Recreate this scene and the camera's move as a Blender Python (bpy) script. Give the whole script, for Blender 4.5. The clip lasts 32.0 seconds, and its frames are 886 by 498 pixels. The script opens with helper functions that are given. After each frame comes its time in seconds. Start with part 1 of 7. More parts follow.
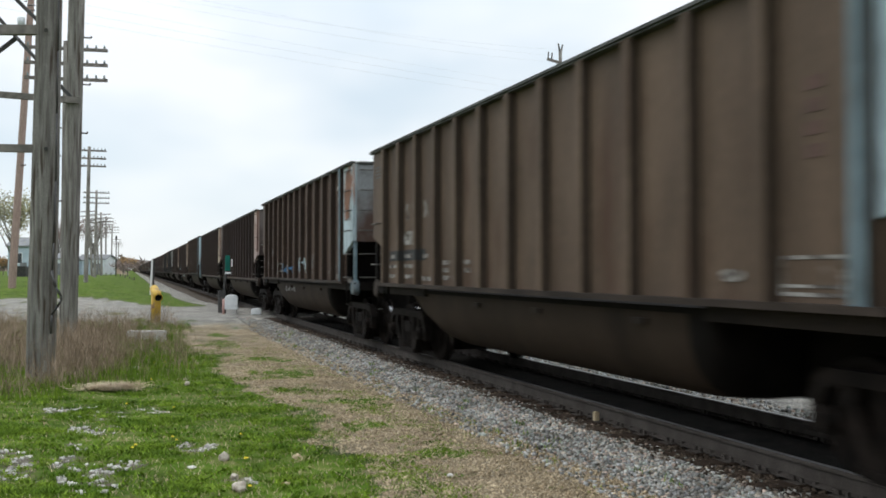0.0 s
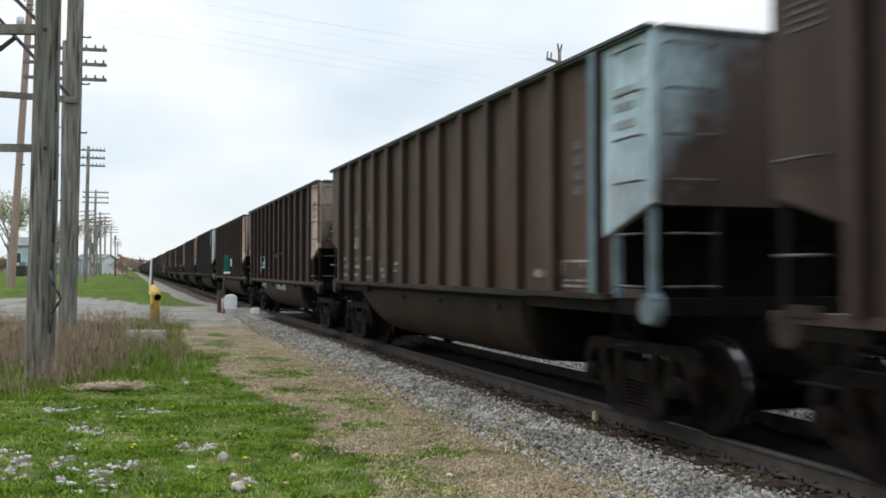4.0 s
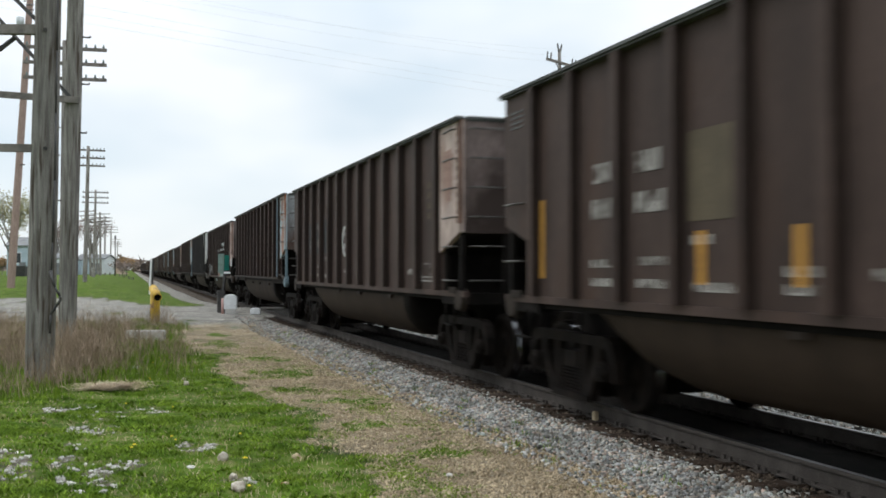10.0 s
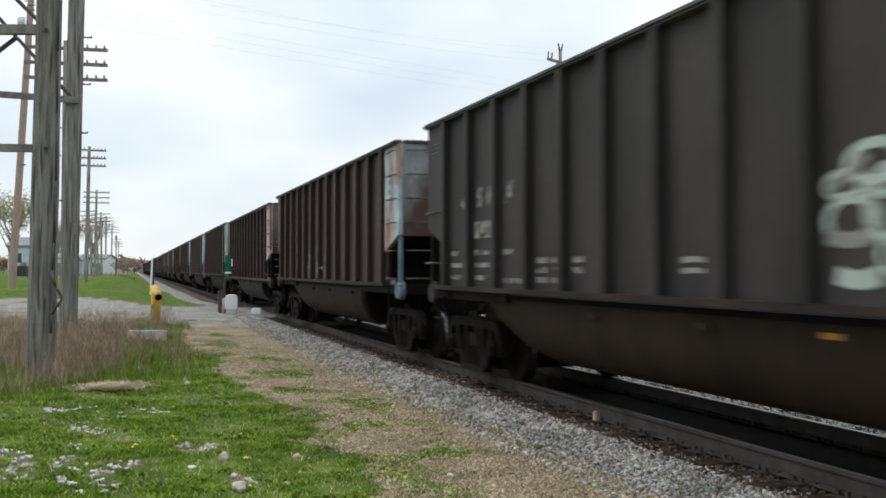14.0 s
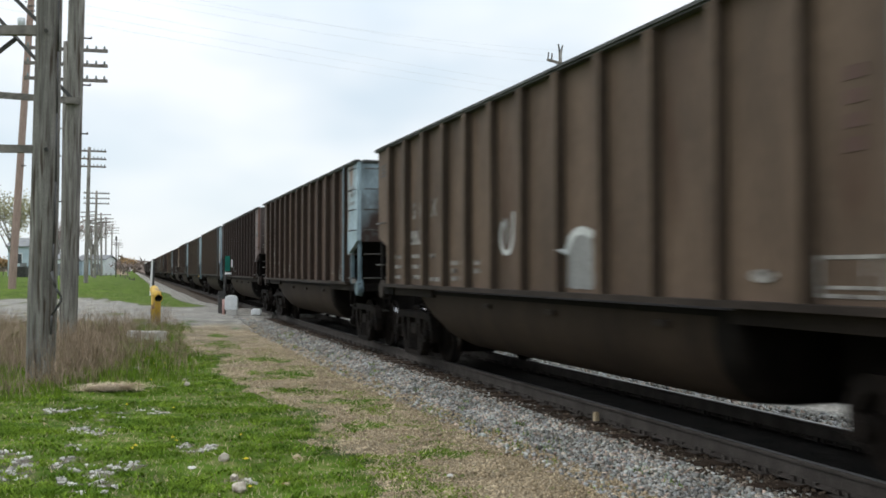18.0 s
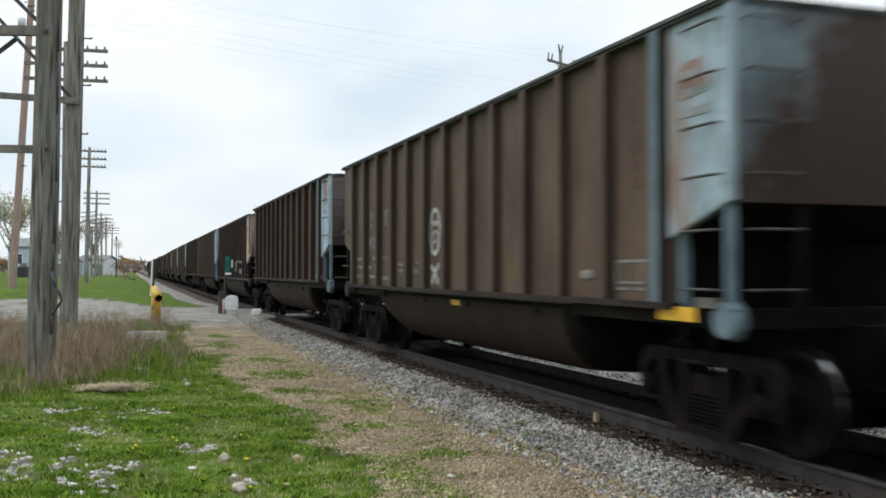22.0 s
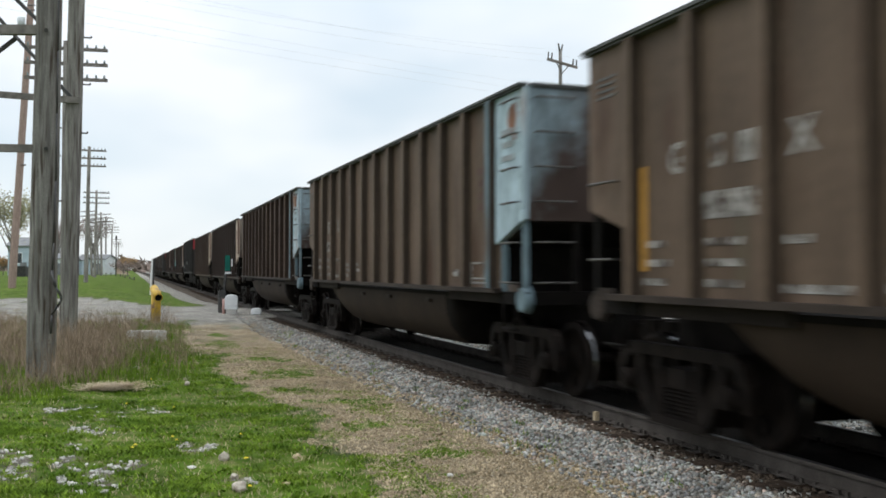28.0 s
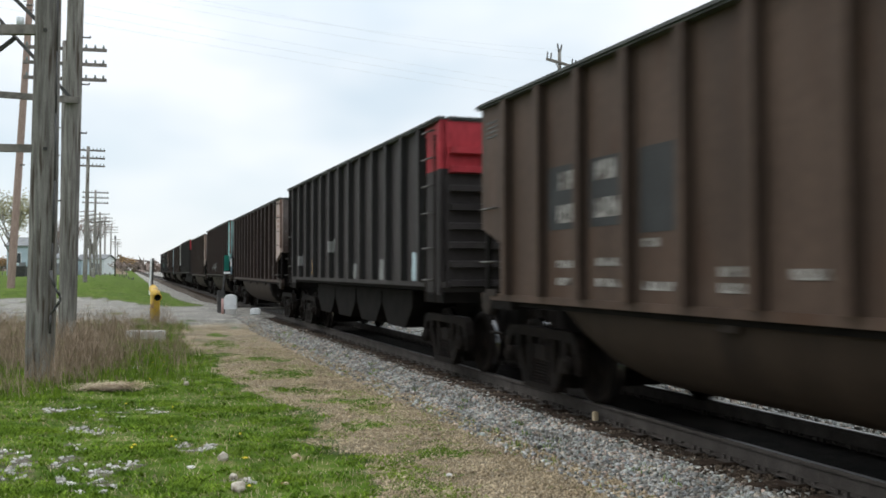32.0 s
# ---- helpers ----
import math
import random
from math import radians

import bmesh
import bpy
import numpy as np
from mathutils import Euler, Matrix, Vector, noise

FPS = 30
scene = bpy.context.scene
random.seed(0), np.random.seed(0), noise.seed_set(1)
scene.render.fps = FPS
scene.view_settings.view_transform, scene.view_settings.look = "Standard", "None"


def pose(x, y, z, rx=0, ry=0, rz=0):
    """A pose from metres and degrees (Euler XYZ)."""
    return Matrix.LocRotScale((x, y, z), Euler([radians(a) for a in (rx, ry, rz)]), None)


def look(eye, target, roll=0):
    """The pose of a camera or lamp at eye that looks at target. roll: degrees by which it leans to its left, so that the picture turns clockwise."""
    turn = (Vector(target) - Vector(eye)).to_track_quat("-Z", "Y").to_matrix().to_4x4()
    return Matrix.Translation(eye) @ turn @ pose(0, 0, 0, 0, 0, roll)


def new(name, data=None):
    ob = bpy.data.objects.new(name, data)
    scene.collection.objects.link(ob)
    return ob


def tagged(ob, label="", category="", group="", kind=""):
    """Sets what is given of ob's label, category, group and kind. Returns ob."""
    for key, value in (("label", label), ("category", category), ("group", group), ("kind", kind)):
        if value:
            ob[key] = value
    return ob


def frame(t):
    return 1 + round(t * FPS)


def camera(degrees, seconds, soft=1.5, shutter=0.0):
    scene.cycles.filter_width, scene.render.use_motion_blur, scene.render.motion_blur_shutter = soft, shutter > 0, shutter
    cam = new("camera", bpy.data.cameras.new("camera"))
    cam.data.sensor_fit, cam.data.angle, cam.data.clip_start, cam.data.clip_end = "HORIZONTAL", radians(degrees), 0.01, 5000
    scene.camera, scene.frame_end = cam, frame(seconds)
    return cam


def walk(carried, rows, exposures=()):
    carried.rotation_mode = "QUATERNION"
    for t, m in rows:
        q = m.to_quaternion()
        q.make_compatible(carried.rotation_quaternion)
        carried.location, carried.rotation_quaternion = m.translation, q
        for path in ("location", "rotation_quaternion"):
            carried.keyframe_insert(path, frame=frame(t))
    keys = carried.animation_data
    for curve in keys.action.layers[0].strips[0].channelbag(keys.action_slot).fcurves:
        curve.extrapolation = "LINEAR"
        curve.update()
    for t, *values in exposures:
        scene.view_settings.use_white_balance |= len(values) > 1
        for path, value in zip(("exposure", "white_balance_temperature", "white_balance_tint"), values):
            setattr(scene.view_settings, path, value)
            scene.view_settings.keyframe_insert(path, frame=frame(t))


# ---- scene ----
# ---- plan: rail top is z = 0, the track runs away along +y; its slight right bend is shaped to fit the camera's view ----
TRACK_X, BEND, BEND_END = 6.397, 4.7e-4, 39.84
EYE = 1.636


def track_x(y):
    """The middle of the track, across, at y."""
    if y < 0:
        return TRACK_X
    if y < BEND_END:
        return TRACK_X + BEND * y * y / 2
    return TRACK_X + BEND * BEND_END * BEND_END / 2 + BEND * BEND_END * (y - BEND_END)


def track_turn(y):
    return -math.degrees(math.atan(BEND * min(max(y, 0), BEND_END)))


cam = camera(49.54, 32.0, soft=1.7, shutter=0.38)
# the tripod trembles a little as the cars pass: seconds, sideways, up and down (thousandths of the view)
TREMOR = ((0, 1.5, 0.5), (0.5, 1.7, 1.5), (1, 1.5, 1), (1.5, 1.5, 0), (2, 0.5, -0.1), (2.5, 1, 0), (3, 0.1, -0.1), (3.5, 0.1, -0.1), (5.5, 0.1, 0), (6, 1.5, 0.3), (6.5, 0.9, 0.5), (7, 0, 0.6), (7.5, 1.5, 1.5), (8, 1.1, 1.5), (8.5, 0, -0.1), (9, 0, 0), (9.5, 1.4, 0.8), (10, 0, 0), (10.5, 0, -0.1), (11, 0, 0), (11.5, 0, 0.3), (12, 0, 0), (12.5, 0, -0.1), (13, 0, 0), (13.5, 0, -0.1), (14, 1.5, 0), (14.5, 0.6, 0), (16.5, 1.5, 0.5), (17, 0.9, -0.1), (17.5, 1.5, 0), (18, 1.5, 1.4), (18.5, 1.5, 0.5), (19, 1.5, 0.1), (19.5, 1.5, 0.9), (20, 1.5, 0.8), (20.5, 1.5, 1.5), (21, 1.5, 0.5), (21.5, 1.5, 1.5), (22, 1.8, 1.7), (22.5, 1.9, 1.5), (23, 2.7, 1.8), (23.5, 3, 1.5), (24, 2.3, 1.5), (24.5, 1.9, 1.5), (25, 1.5, 0.4), (25.5, 1.5, 0), (27.5, 1.5, 0.4), (28, 1.5, 0.4), (28.5, 1.9, 1.3), (29, 2, 1.5), (29.5, 2.2, 1.7), (30, 0, 0.7), (30.5, -1.4, 0.1), (31, -1.2, 0.3), (31.5, 0, 0.6), (32, 0, 0.3))
walk(cam, [(t, pose(0, 0, EYE, 91.224 + math.degrees(v / 1699), 0, -19.075 + math.degrees(u / 1699))) for t, u, v in TREMOR])

# ---- world and light: a bright, closed spring sky ----
world = bpy.data.worlds.new("sky")
scene.world = world
world.use_nodes = True
wn, wl = world.node_tree.nodes, world.node_tree.links
sky = wn.new("ShaderNodeTexSky")
sky.sky_type, sky.sun_disc = "NISHITA", False
sky.sun_elevation, sky.sun_rotation = radians(50), radians(321)
sky_gain = wn.new("ShaderNodeVectorMath")
sky_gain.operation = "SCALE"
sky_gain.inputs["Scale"].default_value = 0.11
wl.new(sky.outputs[0], sky_gain.inputs[0])
wco = wn.new("ShaderNodeTexCoord")
wmap = wn.new("ShaderNodeMapping")
wmap.inputs["Scale"].default_value = (1.6, 1.6, 3.4)
wl.new(wco.outputs["Generated"], wmap.inputs[0])
wnoise = wn.new("ShaderNodeTexNoise")
wnoise.inputs["Scale"].default_value, wnoise.inputs["Detail"].default_value = 2.0, 3
wl.new(wmap.outputs[0], wnoise.inputs[0])
wramp = wn.new("ShaderNodeValToRGB")
wramp.color_ramp.elements[0].position, wramp.color_ramp.elements[0].color = 0.34, (0.66, 0.76, 0.84, 1)
wramp.color_ramp.elements[1].position, wramp.color_ramp.elements[1].color = 0.62, (0.92, 0.95, 0.97, 1)
wl.new(wnoise.outputs[0], wramp.inputs[0])
wmix = wn.new("ShaderNodeMix")
wmix.data_type = "RGBA"
wmix.inputs[0].default_value = 0.88
wl.new(sky_gain.outputs[0], wmix.inputs[6])
wl.new(wramp.outputs[0], wmix.inputs[7])
# a closed sky is brighter overhead than at the horizon
wsep = wn.new("ShaderNodeSeparateXYZ")
wl.new(wco.outputs["Generated"], wsep.inputs[0])
whigh = wn.new("ShaderNodeMapRange")
whigh.interpolation_type = "SMOOTHSTEP"
for slot, value in (("From Min", 0.15), ("From Max", 0.95), ("To Min", 1.0), ("To Max", 2.1)):
    whigh.inputs[slot].default_value = value
wl.new(wsep.outputs[2], whigh.inputs["Value"])
wtop = wn.new("ShaderNodeVectorMath")
wtop.operation = "SCALE"
wl.new(wmix.outputs[2], wtop.inputs[0])
wl.new(whigh.outputs[0], wtop.inputs["Scale"])
wl.new(wtop.outputs[0], wn["Background"].inputs[0])
wn["Background"].inputs[1].default_value = 1.12

sun = new("sun", bpy.data.lights.new("sun", "SUN"))
sun.data.energy, sun.data.angle, sun.data.color = 0.9, radians(30), (1.0, 0.95, 0.88)
sun.matrix_world = look((-22, 27, 42), (0, 0, 0))


# ---- materials ----
def material(name, low, high, rough=0.8, metal=0.0, scale=6.0, detail=6, stretch=(1, 1, 1), fine=60.0, fine_amount=0.25,
             bump=0.2, bump_dist=0.01, spots=None, spot_scale=2.0, spot_at=(0.55, 0.68), per_object=0.0, per_island=0.0, gloss=0.35, hues=()):
    """A surface of two colours mixed by a broad noise, with a fine grain, relief, and patches of a third colour."""
    m = bpy.data.materials.new(name)
    m.use_nodes = True
    n, l = m.node_tree.nodes, m.node_tree.links
    b = n["Principled BSDF"]
    co = n.new("ShaderNodeTexCoord")
    info = n.new("ShaderNodeObjectInfo")
    shift = n.new("ShaderNodeVectorMath")
    shift.operation = "SCALE"
    shift.inputs[0].default_value = (37, 91, 53)
    l.new(info.outputs["Random"], shift.inputs["Scale"])
    add = n.new("ShaderNodeVectorMath")
    l.new(co.outputs["Object"], add.inputs[0])
    l.new(shift.outputs[0], add.inputs[1])
    mp = n.new("ShaderNodeMapping")
    mp.inputs["Scale"].default_value = stretch
    l.new(add.outputs[0], mp.inputs[0])

    def noise_of(s, d):
        x = n.new("ShaderNodeTexNoise")
        x.inputs["Scale"].default_value, x.inputs["Detail"].default_value = s, d
        l.new(mp.outputs[0], x.inputs[0])
        return x

    def ramp(src, p0, p1, c0=(0, 0, 0, 1), c1=(1, 1, 1, 1)):
        r = n.new("ShaderNodeValToRGB")
        r.color_ramp.elements[0].position, r.color_ramp.elements[0].color = p0, c0
        r.color_ramp.elements[1].position, r.color_ramp.elements[1].color = p1, c1
        l.new(src, r.inputs[0])
        return r

    def mix(fac, a, c, mode="MIX"):
        x = n.new("ShaderNodeMix")
        x.data_type, x.blend_type = "RGBA", mode
        for sock, v in ((x.inputs[0], fac), (x.inputs[6], a), (x.inputs[7], c)):
            if isinstance(v, (int, float)):
                sock.default_value = v
            elif isinstance(v, tuple):
                sock.default_value = (*v[:3], 1)
            else:
                l.new(v, sock)
        return x.outputs[2]

    broad, grain = noise_of(scale, detail), noise_of(fine, 4)
    col = mix(ramp(broad.outputs[0], 0.34, 0.66).outputs[0], low, high)
    g = ramp(grain.outputs[0], 0.25, 0.75, (1 - fine_amount,) * 3 + (1,), (1 + fine_amount,) * 3 + (1,))
    col = mix(1.0, col, g.outputs[0], "MULTIPLY")
    if spots:
        patch = noise_of(spot_scale, 8)
        col = mix(ramp(patch.outputs[0], *spot_at).outputs[0], col, spots)
    if per_object or per_island:
        src = info.outputs["Random"] if per_object else n.new("ShaderNodeNewGeometry").outputs["Random Per Island"]
        k = per_object or per_island
        v = ramp(src, 0, 1, (1 - k,) * 3 + (1,), (1 + k,) * 3 + (1,))
        col = mix(1.0, col, v.outputs[0], "MULTIPLY")
    if hues:
        # single stones lean towards one of a few tints
        pick = n.new("ShaderNodeMath")
        pick.operation = "FRACT"
        far = n.new("ShaderNodeMath")
        far.operation = "MULTIPLY"
        far.inputs[1].default_value = 17.3
        l.new(n.new("ShaderNodeNewGeometry").outputs["Random Per Island"], far.inputs[0])
        l.new(far.outputs[0], pick.inputs[0])
        r = n.new("ShaderNodeValToRGB")
        r.color_ramp.interpolation = "CONSTANT"
        r.color_ramp.elements[1].position = 1.0
        r.color_ramp.elements[0].color = (*hues[0], 1)
        for k, h in enumerate(hues[1:], 1):
            r.color_ramp.elements.new(k / len(hues)).color = (*h, 1)
        l.new(pick.outputs[0], r.inputs[0])
        col = mix(1.0, col, r.outputs[0], "MULTIPLY")
    l.new(col, b.inputs["Base Color"])
    b.inputs["Roughness"].default_value, b.inputs["Metallic"].default_value = rough, metal
    b.inputs["Specular IOR Level"].default_value = 0.5 if metal else gloss
    if bump:
        bp = n.new("ShaderNodeBump")
        bp.inputs["Strength"].default_value, bp.inputs["Distance"].default_value = bump, bump_dist
        l.new(grain.outputs[0], bp.inputs["Height"])
        l.new(bp.outputs[0], b.inputs["Normal"])
    return m


def stain_and_shade(m, dark):
    """Coal slurry and the wall's shade, put into one colour: a ragged darkening over the middle of this end wall that
    leaves the corner and the top edge freer.
    """
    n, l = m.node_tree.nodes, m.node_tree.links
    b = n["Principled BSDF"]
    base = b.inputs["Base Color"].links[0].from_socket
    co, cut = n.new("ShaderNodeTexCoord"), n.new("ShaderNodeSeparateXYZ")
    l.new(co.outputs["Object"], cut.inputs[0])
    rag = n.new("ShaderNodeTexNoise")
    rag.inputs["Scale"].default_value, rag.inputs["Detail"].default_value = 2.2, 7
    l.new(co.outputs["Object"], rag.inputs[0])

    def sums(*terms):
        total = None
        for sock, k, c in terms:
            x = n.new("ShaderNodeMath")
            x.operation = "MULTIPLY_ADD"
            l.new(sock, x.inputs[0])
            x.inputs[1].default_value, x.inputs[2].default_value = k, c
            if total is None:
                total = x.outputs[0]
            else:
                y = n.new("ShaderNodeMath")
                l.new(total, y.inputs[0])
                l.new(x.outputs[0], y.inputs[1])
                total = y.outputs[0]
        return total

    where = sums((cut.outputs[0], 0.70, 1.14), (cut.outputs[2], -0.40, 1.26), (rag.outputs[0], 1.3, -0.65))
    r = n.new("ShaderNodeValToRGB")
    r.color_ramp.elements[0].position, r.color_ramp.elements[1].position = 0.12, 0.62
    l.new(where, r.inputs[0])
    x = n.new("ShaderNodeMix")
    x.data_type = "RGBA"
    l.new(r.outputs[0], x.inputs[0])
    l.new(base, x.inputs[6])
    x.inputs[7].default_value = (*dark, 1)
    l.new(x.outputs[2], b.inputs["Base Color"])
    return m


def paint(name, c, rust=(0.062, 0.034, 0.022), k=0.27, rough=0.6, at=(0.56, 0.75), scale=1.4, fine=24, grain=0.22, gloss=0.16):
    """Weathered car paint: streaks that run down, soot and rust patches."""
    return material(name, tuple(v * (1 - k) for v in c), tuple(v * (1 + k) for v in c), rough, 0, scale, 6, (1, 1, 0.35), fine, grain, 0.12, 0.004,
                    rust, 1.7, at, gloss=gloss)


BODY = {
    "tan": paint("weathered_tan_paint", (0.096, 0.0660, 0.0465)),
    "brown": paint("weathered_brown_paint", (0.0680, 0.0445, 0.0335)),
    "umber": paint("weathered_umber_paint", (0.0505, 0.0335, 0.0285), (0.0560, 0.0334, 0.0254)),
    "black": paint("weathered_black_paint", (0.0375, 0.0322, 0.0318), (0.0460, 0.0407, 0.0377)),
}
# body paints darkened: the shade on the posts' flanks is put into the colour
RIB_SHADE = {tag: paint(f"shaded_{tag}_post_paint", tuple(v * 0.74 for v in c), tuple(v * 0.6 for v in c), 0.2) for tag, c in (("tan", (0.064, 0.046, 0.034)), ("brown", (0.047, 0.031, 0.0235)), ("umber", (0.033, 0.021, 0.0175)), ("black", (0.027, 0.0255, 0.025)))}
ENDS = {
    "blue": paint("faded_blue_grey_paint", (0.33, 0.42, 0.465), (0.24, 0.165, 0.13), 0.20, at=(0.52, 0.68), scale=3.4, fine=10, grain=0.30),
    "white": paint("faded_white_paint", (0.50, 0.515, 0.505), (0.26, 0.21, 0.18), 0.12, at=(0.60, 0.74), scale=3.4, fine=10, grain=0.30),
    "beige": paint("faded_beige_paint", (0.43, 0.345, 0.275), (0.24, 0.16, 0.12), 0.2, at=(0.54, 0.68), scale=3.4, fine=10, grain=0.30),
    "pink": paint("faded_pinkish_paint", (0.40, 0.315, 0.28), (0.22, 0.14, 0.11), 0.2, at=(0.52, 0.68), scale=3.4, fine=10, grain=0.30),
    "orange": paint("faded_orange_paint", (0.47, 0.30, 0.20), (0.24, 0.15, 0.11), 0.14, at=(0.58, 0.70), scale=3.4, fine=10, grain=0.30),
    "mauve": paint("dirty_mauve_paint", (0.19, 0.150, 0.142), (0.12, 0.08, 0.07), 0.22, at=(0.48, 0.66), scale=3.4, fine=10, grain=0.30),
    "strip": paint("dull_blue_strip_paint", (0.125, 0.175, 0.20), (0.09, 0.07, 0.06), 0.18, at=(0.55, 0.70), scale=3.4, fine=10, grain=0.30),
    "grey": paint("faded_grey_paint", (0.165, 0.155, 0.145), (0.055, 0.038, 0.031), 0.18, at=(0.46, 0.62), scale=3.4, fine=10, grain=0.30),
    "red": paint("faded_red_paint", (0.34, 0.035, 0.045), (0.16, 0.03, 0.03), 0.14, scale=3.4, fine=10, grain=0.30),
    "brown": paint("rusty_brown_end_paint", (0.15, 0.088, 0.066), (0.07, 0.04, 0.032), scale=3.4, fine=10, grain=0.30),
    "soot": paint("sooty_brown_end_paint", (0.085, 0.064, 0.054), (0.04, 0.028, 0.024), 0.25, at=(0.46, 0.62), scale=3.4, fine=10, grain=0.30),
    "rusty": paint("rust_streaked_white_paint", (0.38, 0.46, 0.49), (0.27, 0.12, 0.065), 0.16, at=(0.48, 0.60), scale=3.4, fine=10, grain=0.30),
    "teal": paint("faded_teal_paint", (0.20, 0.40, 0.40), (0.20, 0.15, 0.12), 0.14, scale=3.4, fine=10, grain=0.30),
}
# end wall colours: end paints darkened, as these walls turn from the light
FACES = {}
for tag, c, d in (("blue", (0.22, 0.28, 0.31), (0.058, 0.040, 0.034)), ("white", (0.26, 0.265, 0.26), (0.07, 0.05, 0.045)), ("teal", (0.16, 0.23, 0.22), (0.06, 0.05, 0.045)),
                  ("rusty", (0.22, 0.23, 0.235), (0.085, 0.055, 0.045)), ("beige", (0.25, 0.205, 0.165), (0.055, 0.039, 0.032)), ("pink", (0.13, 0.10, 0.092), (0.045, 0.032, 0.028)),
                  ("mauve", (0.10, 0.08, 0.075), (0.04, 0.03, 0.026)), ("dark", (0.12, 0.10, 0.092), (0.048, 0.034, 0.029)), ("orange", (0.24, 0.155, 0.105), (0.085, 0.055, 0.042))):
    FACES[tag] = stain_and_shade(paint(tag + "_end_wall_paint", c, tuple(v * 0.45 for v in c), 0.2, at=(0.5, 0.68)), d)
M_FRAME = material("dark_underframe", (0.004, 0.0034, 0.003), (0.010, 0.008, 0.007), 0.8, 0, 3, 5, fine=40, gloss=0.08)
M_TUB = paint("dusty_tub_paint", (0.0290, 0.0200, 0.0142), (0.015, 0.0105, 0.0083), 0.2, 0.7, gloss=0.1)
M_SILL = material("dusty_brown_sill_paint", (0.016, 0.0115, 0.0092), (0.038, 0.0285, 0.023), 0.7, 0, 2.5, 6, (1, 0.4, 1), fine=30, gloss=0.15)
# the sill brown darkened, with the shadow below the flange put into it
M_SHADESILL = material("flange_shaded_sill", (0.010, 0.0075, 0.006), (0.022, 0.0165, 0.0135), 0.75, 0, 2.5, 6, (1, 0.4, 1), fine=30, gloss=0.1)
M_TRUCK = material("grimy_cast_steel", (0.0045, 0.0036, 0.0031), (0.0150, 0.0110, 0.0090), 0.75, 0, 5, 6, fine=45, gloss=0.08)
M_TREAD = material("polished_tread", (0.12, 0.12, 0.125), (0.19, 0.19, 0.195), 0.14, 1.0, 4, 3, bump=0)
M_RUNG = material("worn_steel_rung", (0.035, 0.031, 0.028), (0.10, 0.092, 0.085), 0.5, 0, 9, 3, bump=0)
M_CHORD = material("dusty_top_chord", (0.036, 0.038, 0.036), (0.085, 0.090, 0.085), 0.6, 0, 3, 5, gloss=0.2)
M_MARK = material("old_white_stencil", (0.17, 0.16, 0.148), (0.33, 0.315, 0.295), 0.8, 0, 6, 6, fine=30, bump=0, spots=(0.06, 0.048, 0.042), spot_scale=7, spot_at=(0.50, 0.60), gloss=0.15)
M_YELLOW = material("yellow_reflector", (0.62, 0.34, 0.03), (0.80, 0.46, 0.04), 0.5, 0, 5, 4, bump=0)
M_RAILTOP = material("polished_rail_head", (0.10, 0.095, 0.09), (0.20, 0.19, 0.185), 0.42, 1.0, 4, 4, bump=0.05)
M_RAIL = material("rusty_rail", (0.046, 0.039, 0.034), (0.073, 0.063, 0.056), 0.8, 0, 4, 6, fine=80, gloss=0.15)
M_TIE = material("oily_wooden_tie", (0.026, 0.018, 0.013), (0.066, 0.045, 0.032), 0.9, 0, 3, 6, (12, 1, 4), 50, 0.35, 0.5, 0.01, per_object=0.3, gloss=0.1)
# brown dirt, painted dark so that the gaps between the stones look shaded
M_DIRTSHADE = material("bed_dirt_and_gap_shade", (0.045, 0.036, 0.029), (0.115, 0.097, 0.080), 0.95, 0, 3, 6, fine=40, fine_amount=0.4, bump=0.5, bump_dist=0.03, gloss=0.05)
# near-black strip of the bed between the rails
M_DARKBED = material("near_black_ballast", (0.007, 0.006, 0.005), (0.020, 0.0165, 0.0135), 0.95, 0, 4, 6, fine=60, fine_amount=0.4, bump=0.6, bump_dist=0.03, gloss=0.06)
M_TANSTONE = material("tan_gravel_stone", (0.25, 0.192, 0.122), (0.40, 0.322, 0.215), 0.95, 0, 2, 4, fine=70, per_island=0.5, gloss=0.1)
M_PALESTONE = material("pale_limestone", (0.34, 0.325, 0.30), (0.56, 0.54, 0.50), 0.9, 0, 5, 5, fine=50, per_island=0.3, gloss=0.15)
M_BLADE = material("grass_blade", (0.068, 0.132, 0.008), (0.182, 0.268, 0.026), 0.7, 0, 2.2, 4, bump=0, per_island=0.45, gloss=0.1)
M_DRY = material("dry_weed_stem", (0.19, 0.138, 0.095), (0.35, 0.27, 0.195), 0.9, 0, 2, 4, bump=0, per_island=0.4, gloss=0.05)
M_STRAW = material("bleached_straw", (0.40, 0.31, 0.20), (0.58, 0.48, 0.34), 0.85, 0, 2, 4, bump=0, per_island=0.3, gloss=0.1)
M_FIELD = material("tan_field_stone", (0.36, 0.31, 0.25), (0.50, 0.45, 0.38), 0.9, 0, 9, 5, fine=50, spots=(0.22, 0.18, 0.14), spot_scale=14, gloss=0.1)
M_PETAL = material("yellow_petals", (0.75, 0.55, 0.02), (0.85, 0.68, 0.03), 0.6, 0, 9, 2, bump=0)
M_STONE = material("grey_ballast_stone", (0.19, 0.186, 0.174), (0.36, 0.354, 0.332), 0.9, 0, 2, 4, fine=70, per_island=0.62, gloss=0.15,
                   hues=((1.0, 1.0, 1.0), (1.10, 0.98, 0.86), (0.93, 1.02, 0.98), (1.0, 1.0, 1.0), (1.18, 0.93, 0.82), (0.95, 0.98, 1.04), (0.72, 0.70, 0.66)))
